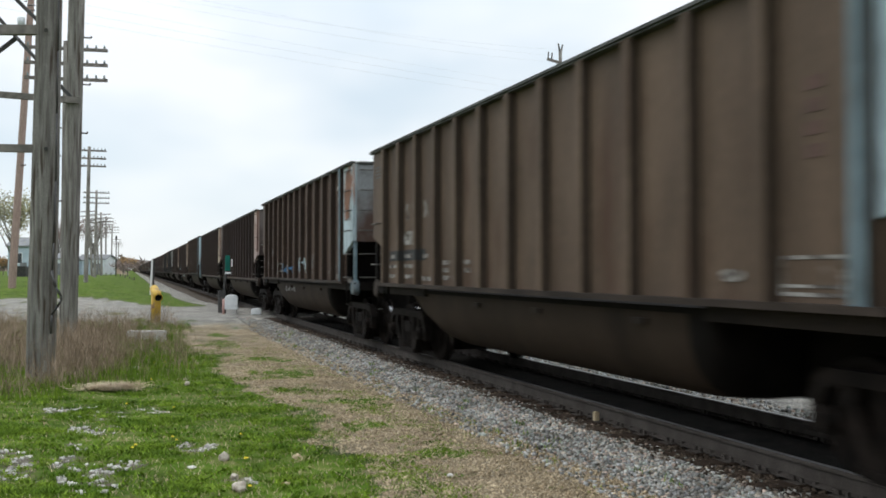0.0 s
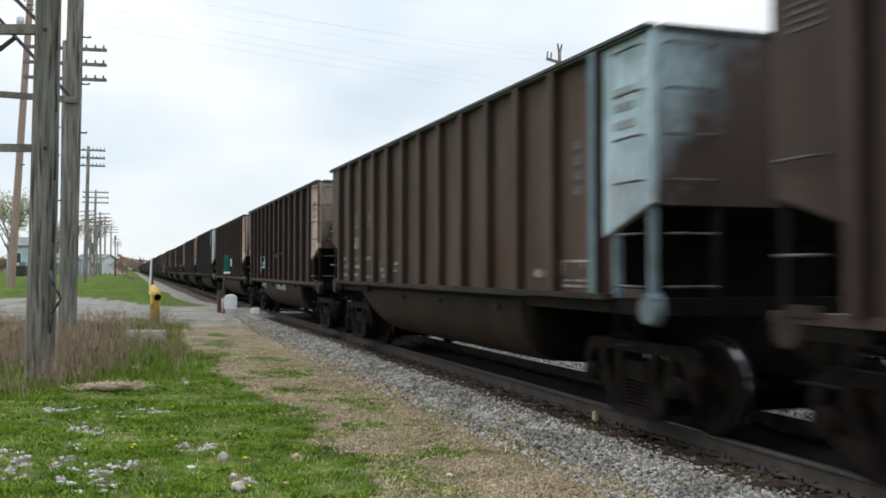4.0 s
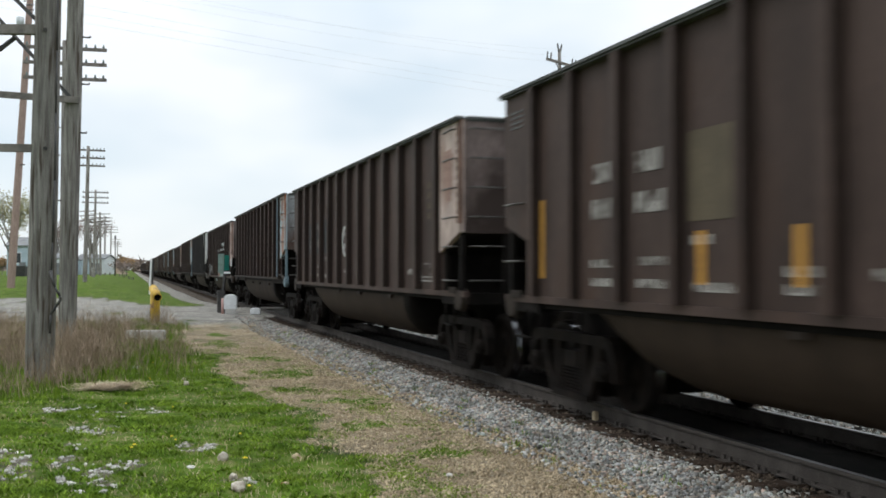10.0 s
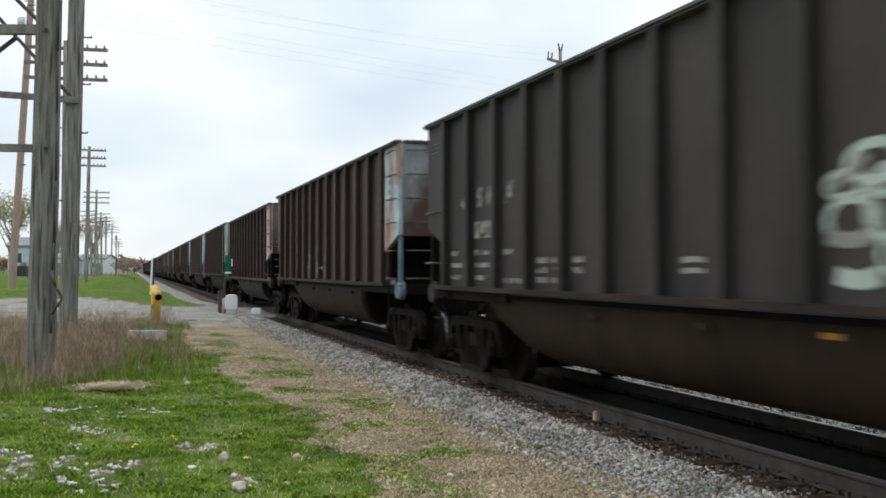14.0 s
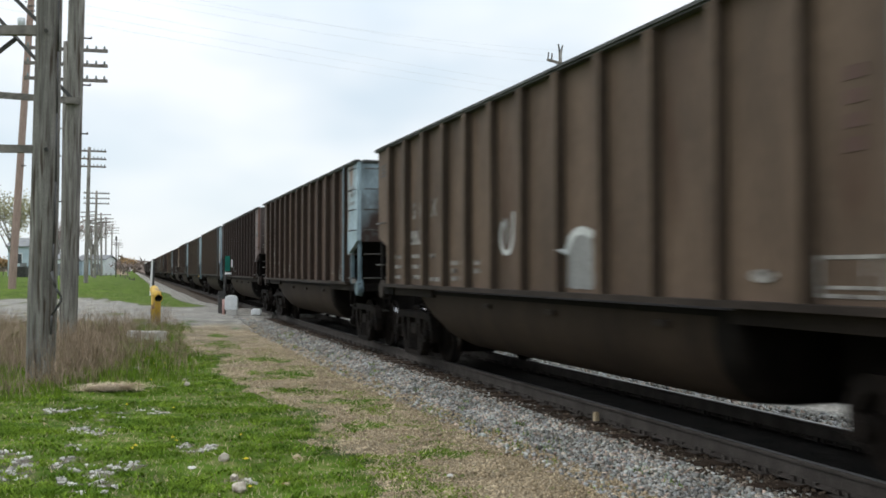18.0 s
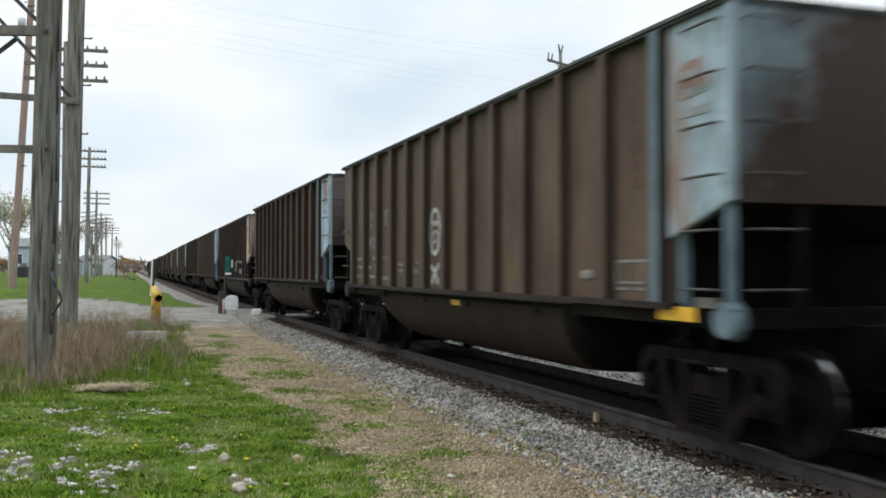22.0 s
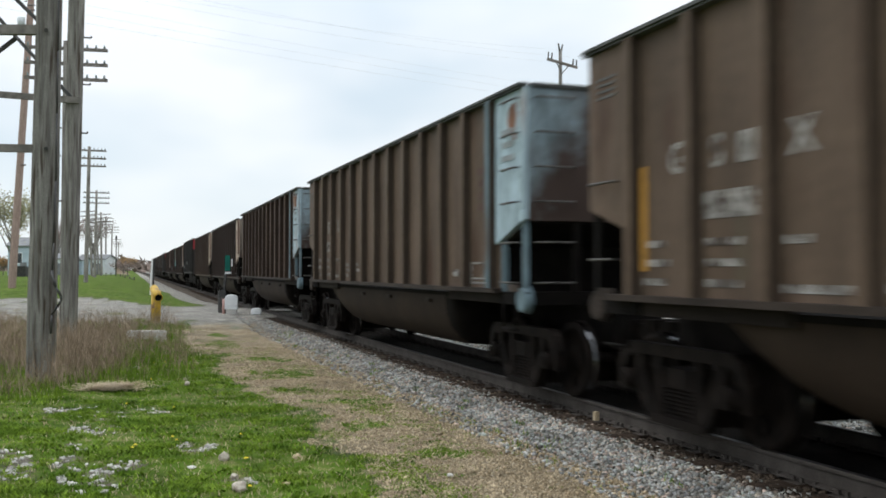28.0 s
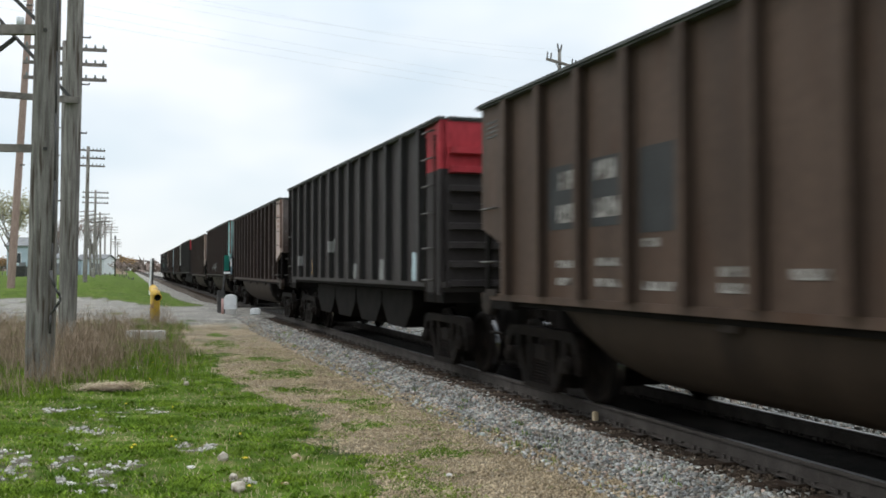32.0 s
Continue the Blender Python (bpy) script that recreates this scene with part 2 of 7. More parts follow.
M_BROWNSTONE = material("oily_brown_stone", (0.035, 0.026, 0.019), (0.115, 0.088, 0.066), 0.9, 0, 2, 4, fine=70, per_island=0.5, gloss=0.1)
M_POLE = material("weathered_pole_wood", (0.175, 0.163, 0.147), (0.36, 0.34, 0.308), 0.9, 0, 2.4, 8, (7, 7, 0.45), 60, 0.40, 0.9, 0.03, (0.10, 0.078, 0.062), 2.2, (0.54, 0.66), gloss=0.1)
M_POLE2 = material("reddish_pole_wood", (0.26, 0.18, 0.15), (0.38, 0.28, 0.24), 0.9, 0, 3, 8, (9, 9, 0.5), 60, 0.3, 0.5, 0.02)
M_BEAM = material("grey_beam_wood", (0.12, 0.11, 0.10), (0.22, 0.20, 0.18), 0.9, 0, 3, 8, (2, 2, 2), 60, 0.3, 0.5, 0.01, gloss=0.1)
M_IRON = material("dark_iron", (0.03, 0.03, 0.03), (0.07, 0.065, 0.06), 0.6, 0.2, 6, 4)
M_WIRE = material("grey_wire", (0.60, 0.62, 0.63), (0.68, 0.69, 0.70), 0.6, 0, 6, 2, bump=0)


# ---- mesh helpers ----
def box_bm(bm, x0, x1, y0, y1, z0, z1, mat=0):
    v = [bm.verts.new((x, y, z)) for x in (x0, x1) for y in (y0, y1) for z in (z0, z1)]
    for q in ((0, 1, 3, 2), (4, 6, 7, 5), (0, 4, 5, 1), (2, 3, 7, 6), (0, 2, 6, 4), (1, 5, 7, 3)):
        bm.faces.new([v[i] for i in q]).material_index = mat


def tube_bm(bm, a, b, r0, r1=None, sides=8, mat=0, caps=True):
    a, b = Vector(a), Vector(b)
    r1 = r0 if r1 is None else r1
    d = (b - a).normalized()
    u = d.orthogonal().normalized()
    w = d.cross(u)
    ra, rb = [], []
    for i in range(sides):
        t = 2 * math.pi * i / sides
        o = u * math.cos(t) + w * math.sin(t)
        ra.append(bm.verts.new(a + o * r0))
        rb.append(bm.verts.new(b + o * r1))
    for i in range(sides):
        j = (i + 1) % sides
        f = bm.faces.new((ra[i], ra[j], rb[j], rb[i]))
        f.material_index, f.smooth = mat, sides > 5
    if caps:
        bm.faces.new(ra[::-1]).material_index = mat
        bm.faces.new(rb).material_index = mat


def prism_bm(bm, pts, axis, t0, t1, mat=0):
    """A closed outline pushed along an axis (0: x, 1: y, 2: z); pts give the two other coordinates in order."""
    def at(p, t):
        c = list(p)
        c.insert(axis, t)
        return bm.verts.new(c)
    a, b = [at(p, t0) for p in pts], [at(p, t1) for p in pts]
    k = len(pts)
    for i in range(k):
        j = (i + 1) % k
        bm.faces.new((a[i], a[j], b[j], b[i])).material_index = mat
    bm.faces.new(a[::-1]).material_index = mat
    bm.faces.new(b).material_index = mat


def mesh_of(name, fill, *mats):
    bm = bmesh.new()
    fill(bm)
    bmesh.ops.recalc_face_normals(bm, faces=bm.faces)
    me = bpy.data.meshes.new(name)
    bm.to_mesh(me)
    bm.free()
    for m in mats:
        me.materials.append(m)
    return me


def part(name, me, parent, mat=None, label="", at=None):
    """Links a mesh as one object under a thing or a part; mat repaints this one object."""
    ob = new(name, me)
    ob.parent = parent
    if at is not None:
        ob.matrix_basis = at
    if mat is not None:
        ob.material_slots[0].link = "OBJECT"
        ob.material_slots[0].material = mat
    if label:
        tagged(ob, label)
    return ob


def thing(name, m, label, category, group="", kind=""):
    ob = new(name)
    ob.empty_display_size = 0.2
    ob.matrix_basis = m
    return tagged(ob, label, category, group, kind)


def solid(name, fill, mats, label, category, group="", kind="", m=None):
    ob = new(name, mesh_of(name, fill, *mats))
    if m is not None:
        ob.matrix_basis = m
    return tagged(ob, label, category, group, kind)


def from_arrays(name, verts, faces, mats):
    me = bpy.data.meshes.new(name)
    me.from_pydata(verts, [], faces)
    for m in mats:
        me.materials.append(m)
    return new(name, me)


def np_mesh(name, verts, faces, mats, smooth=False):
    """A mesh from arrays; faces all have the same number of corners."""
    verts, faces = np.asarray(verts, dtype=np.float32), np.asarray(faces, dtype=np.int32)
    k = faces.shape[1]
    me = bpy.data.meshes.new(name)
    me.vertices.add(len(verts))
    me.vertices.foreach_set("co", verts.ravel())
    me.loops.add(faces.size)
    me.loops.foreach_set("vertex_index", faces.ravel())
    me.polygons.add(len(faces))
    me.polygons.foreach_set("loop_start", np.arange(0, faces.size, k, dtype=np.int32))
    me.polygons.foreach_set("loop_total", np.full(len(faces), k, dtype=np.int32))
    me.update(calc_edges=True)
    for m in mats:
        me.materials.append(m)
    return new(name, me)


CUBE = np.array([(x, y, z) for x in (-1, 1) for y in (-1, 1) for z in (-1, 1)], dtype=np.float32)
CUBE_F = np.array([(0, 1, 3, 2), (4, 6, 7, 5), (0, 4, 5, 1), (2, 3, 7, 6), (0, 2, 6, 4), (1, 5, 7, 3)])


def stones(name, places, sizes, mat, label, seed, category="gravel"):
    """Many broken stones, one per place, as one object."""
    g = np.random.default_rng(seed)
    n = len(places)
    q = CUBE[None] * g.uniform(0.55, 1.0, (n, 8, 3)) * np.asarray(sizes)[:, None, None] * g.uniform(0.55, 1.0, (n, 1, 3))
    ang = g.uniform(0, 6.283, (n, 1))
    tilt = g.uniform(-0.6, 0.6, (n, 1))
    x, y, z = q[..., 0], q[..., 1], q[..., 2]
    y, z = y * np.cos(tilt) - z * np.sin(tilt), y * np.sin(tilt) + z * np.cos(tilt)
    x, y = x * np.cos(ang) - y * np.sin(ang), x * np.sin(ang) + y * np.cos(ang)
    v = np.stack([x, y, z], -1) + np.asarray(places)[:, None, :]
    f = (CUBE_F[None] + 8 * np.arange(n)[:, None, None]).reshape(-1, 4)
    return tagged(np_mesh(name, v.reshape(-1, 3), f, [mat]), label, category, kind="stuff")


# ---- ground: one sheet to the horizon ----
def smooth(a, b, v):
    t = min(max((v - a) / (b - a), 0), 1)
    return t * t * (3 - 2 * t)


def ground_z(x, y):
    d = track_x(y) - x
    z = -0.10 - 0.20 * smooth(-4.5, 2.0, x) * (1 - smooth(29, 35, y)) - 0.18 * smooth(50, 60, y) * (1 - smooth(3.5, 6, d))
    if abs(d) < 3.2:
        flat = -0.12 if 36 < y < 47 else -0.42
        z += (flat - z) * (1 - smooth(1.9, 3.2, abs(d))) if abs(d) < 1.9 or 36 < y < 47 else 0
    # the lawn beyond the lot lies on a low bank
    z += 0.85 * smooth(63, 80, y) * smooth(4.5, 9, d)
    rough = 0.035 * noise.noise((x * 0.7, y * 0.7, 0)) + 0.018 * noise.noise((x * 2.6, y * 2.6, 3))
    return z + rough * (1 if abs(d) > 2 else 0.2)


def grass_edge(y):
    return 1.95 + 0.75 * smooth(7, 12.5, y) - 0.55 * smooth(13.4, 15.6, y) - 0.3 * smooth(20, 27, y)


PATCHES = ((-0.65, 13.75, 0.30), (-0.33, 14.0, 0.22), (-0.05, 13.2, 0.42), (-0.16, 12.05, 0.48), (-0.26, 10.9, 0.26), (-0.62, 10.15, 0.42), (-0.97, 10.6, 0.32), (-0.3, 9.25, 0.38), (-0.12, 8.85, 0.30),
           (0.5, 13.55, 0.30), (-0.2, 9.7, 0.30), (-0.95, 9.55, 0.34), (0.86, 10.65, 0.30), (0.15, 9.9, 0.26), (1.15, 9.0, 0.22))
# green islands in the tan strip: place and reach
TUFTS = ((3.25, 13.85, 0.75, 0.45), (2.97, 29.0, 0.40, 1.3), (2.76, 25.6, 0.45, 1.1), (3.03, 21.0, 0.75, 0.8), (3.16, 18.0, 0.80, 1.0), (2.83, 15.5, 0.40, 0.4), (2.45, 22.3, 0.40, 0.7), (3.0, 11.6, 0.5, 0.4), (3.3, 9.6, 0.35, 0.3))


def zones(x, y):
    """Shares of green grass, tan gravel and pale gravel at a place; the rest is bare earth."""
    n1 = noise.noise((x * 0.55, y * 0.4, 7))
    n2 = noise.noise((x * 1.7, y * 1.2, 11))
    n3 = noise.noise((x * 4.5, y * 3.5, 17))
    d = track_x(y) - x
    wob = 0.35 * n1 + 0.25 * n2 + 0.12 * n3
    # the gravel lot and lane before the crossing
    right = 3.9 - 0.20 * max(0, y - 41) if y > 38 else 9
    far = 66 - 0.9 * max(0, -1.6 - x)
    pale = smooth(-0.6, 0.6, right - x + 1.2 * wob) * smooth(-2, 2, far - y + 5 * wob) * smooth(-1.5, 1.5, y - 32.5 + 4 * wob)
    pale *= 0.75 + 0.5 * n2
    if 36 < y < 46 and d < 6:
        pale = max(pale, 0.8)
    if -2 < d < 6.5 and y > 46:
        reach = 2.9 + 0.014 * min(y - 46, 60)
        pale = max(pale, 1 - smooth(reach - 0.5, reach + 0.5, d + wob))
    if d < -1.5:
        pale = max(pale, 1 - smooth(24.0, 32.0, -d + wob))
    tan = 0.0
    if d > 0 and y < 46:
        tan = smooth(-0.75, 0.55, x - grass_edge(y) + wob * 1.9) * (1 - smooth(30, 37, y + 3 * wob))
        pale = max(pale, 0.85 * smooth(28, 36, y + 3 * wob) * smooth(0.2, 1.4, x - 1.4 + wob))
    green = 1 - max(tan, pale)
    if tan > 0.5 and n2 + 0.6 * n3 > 0.36:
        green = max(green, 0.30 + 0.5 * (n2 + 0.6 * n3 - 0.36))
    for px, py, rx, ry in TUFTS:
        q = math.hypot((x - px) / rx, (y - py) / ry)
        if q < 1.4:
            green = max(green, 0.85 * (1 - smooth(0.3, 1.25, q + 0.9 * n3 + 0.4 * n2)))
    for px, py, r in PATCHES:
        q = math.hypot(x - px, (y - py) * 0.9) / r
        if q < 1.3:
            n4 = noise.noise((x * 11, y * 8, 23))
            bare = (1 - smooth(0.55, 1.25, q)) * smooth(-0.13, 0.17, 0.5 * n2 + 0.8 * n3 + 0.8 * n4)
            pale, green = max(pale, bare * (0.45 + 0.35 * n4)), green * (1 - 0.9 * bare)
    return max(green, 0), tan, pale


def lines(fine0, fine1, step, far0, far1):
    out = list(np.arange(fine0, fine1 + 1e-6, step))
    s, v = step, fine1
    while v < far1:
        s *= 1.16
        v += s
        out.append(v)
    s, v = step, fine0
    while v > far0:
        s *= 1.22
        v -= s
        out.insert(0, v)
    return out


def ground_material():
    m = bpy.data.materials.new("grass_and_gravel")
    m.use_nodes = True
    n, l = m.node_tree.nodes, m.node_tree.links
    b = n["Principled BSDF"]
    b.inputs["Roughness"].default_value = 0.95
    b.inputs["Specular IOR Level"].default_value = 0.08
    co = n.new("ShaderNodeTexCoord")
    at = n.new("ShaderNodeAttribute")
    at.attribute_name = "zone"
    sep = n.new("ShaderNodeSeparateColor")
    l.new(at.outputs["Color"], sep.inputs[0])

    def tex(kind, s, d=6):
        x = n.new(kind)
        x.inputs["Scale"].default_value = s
        if kind == "ShaderNodeTexNoise":
            x.inputs["Detail"].default_value = d
        l.new(co.outputs["Object"], x.inputs["Vector"])
        return x

    def ramp(src, *stops):
        r = n.new("ShaderNodeValToRGB")
        r.color_ramp.elements[0].position, r.color_ramp.elements[0].color = stops[0][0], (*stops[0][1], 1)
        r.color_ramp.elements[1].position, r.color_ramp.elements[1].color = stops[-1][0], (*stops[-1][1], 1)
        for p, c in stops[1:-1]:
            r.color_ramp.elements.new(p).color = (*c, 1)
        l.new(src, r.inputs[0])
        return r.outputs[0]

    def mix(fac, a, c):
        x = n.new("ShaderNodeMix")
        x.data_type = "RGBA"
        for s, v in ((x.inputs[0], fac), (x.inputs[6], a), (x.inputs[7], c)):
            l.new(v, s)
        return x.outputs[2]

    big, mid, small = tex("ShaderNodeTexNoise", 0.6), tex("ShaderNodeTexNoise", 5), tex("ShaderNodeTexNoise", 38)
    peb, peb2 = tex("ShaderNodeTexVoronoi", 75), tex("ShaderNodeTexVoronoi", 30)
    earth = ramp(mid.outputs[0], (0.3, (0.075, 0.064, 0.050)), (0.7, (0.18, 0.155, 0.12)))
    grass = ramp(mid.outputs[0], (0.25, (0.040, 0.062, 0.008)), (0.48, (0.074, 0.132, 0.012)), (0.70, (0.155, 0.158, 0.056)))
    sepv = n.new("ShaderNodeSeparateColor")
    l.new(peb.outputs["Color"], sepv.inputs[0])
    tan = ramp(sepv.outputs[0], (0.0, (0.14, 0.104, 0.065)), (0.5, (0.275, 0.215, 0.14)), (0.85, (0.36, 0.295, 0.20)), (1.0, (0.50, 0.45, 0.36)))
    sepw = n.new("ShaderNodeSeparateColor")
    l.new(peb2.outputs["Color"], sepw.inputs[0])
    pale = ramp(sepw.outputs[0], (0.0, (0.16, 0.148, 0.13)), (0.6, (0.28, 0.265, 0.238)), (1.0, (0.44, 0.42, 0.385)))
    # the fine noise breaks up the borders of the zones
    def fray(src):
        a = n.new("ShaderNodeMath")
        a.operation = "ADD"
        l.new(src, a.inputs[0])
        s = n.new("ShaderNodeMath")
        s.operation = "MULTIPLY_ADD"
        s.inputs[1].default_value, s.inputs[2].default_value = 1.1, -0.55
        l.new(small.outputs[0], s.inputs[0])
        l.new(s.outputs[0], a.inputs[1])
        return ramp(a.outputs[0], (0.38, (0, 0, 0)), (0.62, (1, 1, 1)))

    col = mix(fray(sep.outputs[1]), earth, tan)
    col = mix(fray(sep.outputs[2]), col, pale)
    col = mix(fray(sep.outputs[0]), col, grass)
    x = n.new("ShaderNodeMix")
    x.data_type, x.blend_type = "RGBA", "MULTIPLY"
    x.inputs[0].default_value = 1
    l.new(col, x.inputs[6])
    l.new(ramp(big.outputs[0], (0.3, (0.72, 0.73, 0.74)), (0.7, (1.12, 1.11, 1.10))), x.inputs[7])
    y = n.new("ShaderNodeMix")
    y.data_type, y.blend_type = "RGBA", "MULTIPLY"
    y.inputs[0].default_value = 1
    l.new(x.outputs[2], y.inputs[6])
    l.new(ramp(tex("ShaderNodeTexNoise", 1.9, 9).outputs[0], (0.32, (0.70, 0.71, 0.72)), (0.66, (1.16, 1.15, 1.13))), y.inputs[7])
    l.new(y.outputs[2], b.inputs["Base Color"])
    bp = n.new("ShaderNodeBump")
    bp.inputs["Strength"].default_value, bp.inputs["Distance"].default_value = 0.6, 0.02
    l.new(peb.outputs["Distance"], bp.inputs["Height"])
    l.new(bp.outputs[0], b.inputs["Normal"])
    return m


def build_ground():
    xs = lines(-4.2, 5.2, 0.1, -1400, 1400)
    ys = lines(6.4, 27.0, 0.1, -300, 3000)
    nx = len(xs)
    verts, cols = [], []
    for y in ys:
        for x in xs:
            verts.append((x, y, ground_z(x, y)))
            cols.append(zones(x, y))
    faces = [(j * nx + i, j * nx + i + 1, (j + 1) * nx + i + 1, (j + 1) * nx + i) for j in range(len(ys) - 1) for i in range(nx - 1)]
    ob = from_arrays("ground", verts, faces, [ground_material()])
    attr = ob.data.color_attributes.new("zone", "FLOAT_COLOR", "POINT")
    flat = np.ones((len(cols), 4), dtype=np.float32)
    flat[:, :3] = cols
    attr.data.foreach_set("color", flat.ravel())
    ob.data.shade_smooth()
    return tagged(ob, "grassy verge with tan and pale gravel beside the railway", "ground", kind="structure")


build_ground()


# ---- track ----
def along(name, profile, off, y0, y1, mats, split=None):
    """A profile (x, z) drawn along the bent track at a side offset."""
    ys = [y0] + list(np.arange(math.ceil(y0 / 3) * 3 + 3, min(60, y1), 3)) + list(np.arange(60, y1, 40)) + [y1]
    verts, faces, mi, k = [], [], [], len(profile)
    for y in ys:
        for px, pz in profile:
            verts.append((track_x(y) + off + px, y, pz))
    for j in range(len(ys) - 1):
        for i in range(k):
            q = (i + 1) % k
            faces.append((j * k + i, j * k + q, (j + 1) * k + q, (j + 1) * k + i))
            mi.append(1 if split and i in split else 0)
    faces += [tuple(range(k))[::-1], tuple((len(ys) - 1) * k + i for i in range(k))]
    mi += [0, 0]
    ob = from_arrays(name, verts, faces, mats)
    ob.data.polygons.foreach_set("material_index", mi)
    return ob


RAIL = [(-0.073, -0.185), (0.073, -0.185), (0.073, -0.172), (0.012, -0.155), (0.009, -0.045), (0.036, -0.034), (0.037, -0.008), (0.03, 0.0),
        (-0.03, 0.0), (-0.037, -0.008), (-0.036, -0.034), (-0.009, -0.045), (-0.012, -0.155), (-0.073, -0.172)]
track = thing("railway_track", pose(0, 0, 0), "steel rails on dark wooden ties in grey ballast", "railway track", kind="structure")
for side in (-0.754, 0.754):
    r = along("rail", RAIL, side, -60, 900, [M_RAIL, M_RAILTOP], {7})
    r.parent = track
    tagged(r, "rusty steel rail with polished head")
tie_me = mesh_of("tie", lambda bm: (box_bm(bm, -1.295, 1.295, -0.115, 0.115, -0.36, -0.180), bmesh.ops.bevel(bm, geom=bm.edges[:], offset=0.012, segments=1, affect="EDGES")), M_TIE)
plate_me = mesh_of("tie_plate", lambda bm: (box_bm(bm, -0.18, 0.18, -0.09, 0.09, -0.188, -0.176),
                   [box_bm(bm, px - 0.014, px + 0.014, py - 0.014, py + 0.014, -0.18, -0.135) for px in (-0.098, 0.098) for py in (-0.05, 0.05)],
                   [box_bm(bm, -0.06, -0.02, py - 0.02, py + 0.02, -0.205, -0.15) for py in (-0.15, 0.15)]), M_RAIL)
rng = random.Random(4)
TIE_STEP = 0.51
for i in range(190):
    y = -8 + i * TIE_STEP + rng.uniform(-0.03, 0.03)
    m = pose(track_x(y) + rng.uniform(-0.05, 0.05), y, rng.uniform(-0.006, 0.002), 0, 0, track_turn(y) + rng.uniform(-1, 1))
    part("tie", tie_me, track, at=m)
    if y < 45:
        for side in (-0.754, 0.754):
            part("tie_plate", plate_me, track, at=pose(track_x(y) + side, y, 0, 0, 0, track_turn(y)))

BED = [(-2.35, -0.60), (-1.80, -0.33), (-1.32, -0.205), (-1.14, -0.198), (-0.92, -0.208), (-0.70, -0.215), (-0.66, -0.176), (0.66, -0.176), (0.70, -0.195), (1.20, -0.197), (2.2, -0.42), (2.9, -0.7)]
bed = along("ballast_bed", BED, 0, -60, 36, [M_DIRTSHADE, M_DARKBED], {4, 5, 6, 7})
tagged(bed, "grey crushed-stone ballast under the track", "ballast", kind="structure")
bed = along("ballast_bed", BED, 0, 47, 900, [M_DIRTSHADE, M_DARKBED], {4, 5, 6, 7})
tagged(bed, "grey crushed-stone ballast under the track", "ballast", kind="structure")


# ---- the coal train ----
HALF, PITCH = 7.32, 16.18
PANEL = 2 * HALF / 14
TOP, SILL = 3.93, 1.31
CHORD = 0.072
# how far the trailing and the leading end stand from the middle
END_AT = {1: HALF - 0.08, -1: HALF - 0.16}
# the side posts, in metres from the trailing end
RIB_O = (0.98, 2.02, 3.06, 4.10, 5.11, 6.12, 7.15, 8.18, 9.22, 10.26, 11.30, 12.35, 13.41)


def both(f):
    return lambda bm: (f(bm, -1), f(bm, 1))


def side_box(bm, s, x0, x1, *rest):
    box_bm(bm, min(s * x0, s * x1), max(s * x0, s * x1), *rest)


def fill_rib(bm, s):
    """A side post: flanks in body paint darkened for their shade, and an undarkened outer face with bevelled edges."""
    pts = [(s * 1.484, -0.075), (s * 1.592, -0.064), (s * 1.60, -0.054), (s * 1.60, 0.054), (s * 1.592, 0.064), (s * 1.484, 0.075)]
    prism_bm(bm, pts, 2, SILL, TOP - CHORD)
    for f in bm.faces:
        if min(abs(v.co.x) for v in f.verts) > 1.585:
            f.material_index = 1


CAR = {}
for s, tag in ((-1, "near"), (1, "far")):
    CAR["wall" + tag] = mesh_of("side_wall", lambda bm: side_box(bm, s, 1.44, 1.485, -HALF + PANEL, HALF - PANEL, SILL, TOP - 0.02), BODY["brown"])
    CAR["sill" + tag] = mesh_of("side_sill", lambda bm: side_box(bm, s, 1.43, 1.63, -HALF + PANEL - 0.1, HALF - 0.55, SILL - 0.058, SILL + 0.002), M_SILL)
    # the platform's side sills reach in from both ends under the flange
    CAR["web" + tag] = mesh_of("platform_sill", lambda bm: side_box(bm, s, 1.40, 1.47, -1.525, 1.525, SILL - 0.20, SILL - 0.06), M_SHADESILL)
    CAR["thin" + tag] = mesh_of("side_sill", lambda bm: side_box(bm, s, 1.43, 1.512, -HALF + 0.02, HALF - 0.02, SILL - 0.085, SILL + 0.001), M_SILL)
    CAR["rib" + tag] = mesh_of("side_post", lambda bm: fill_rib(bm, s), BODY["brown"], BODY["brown"])


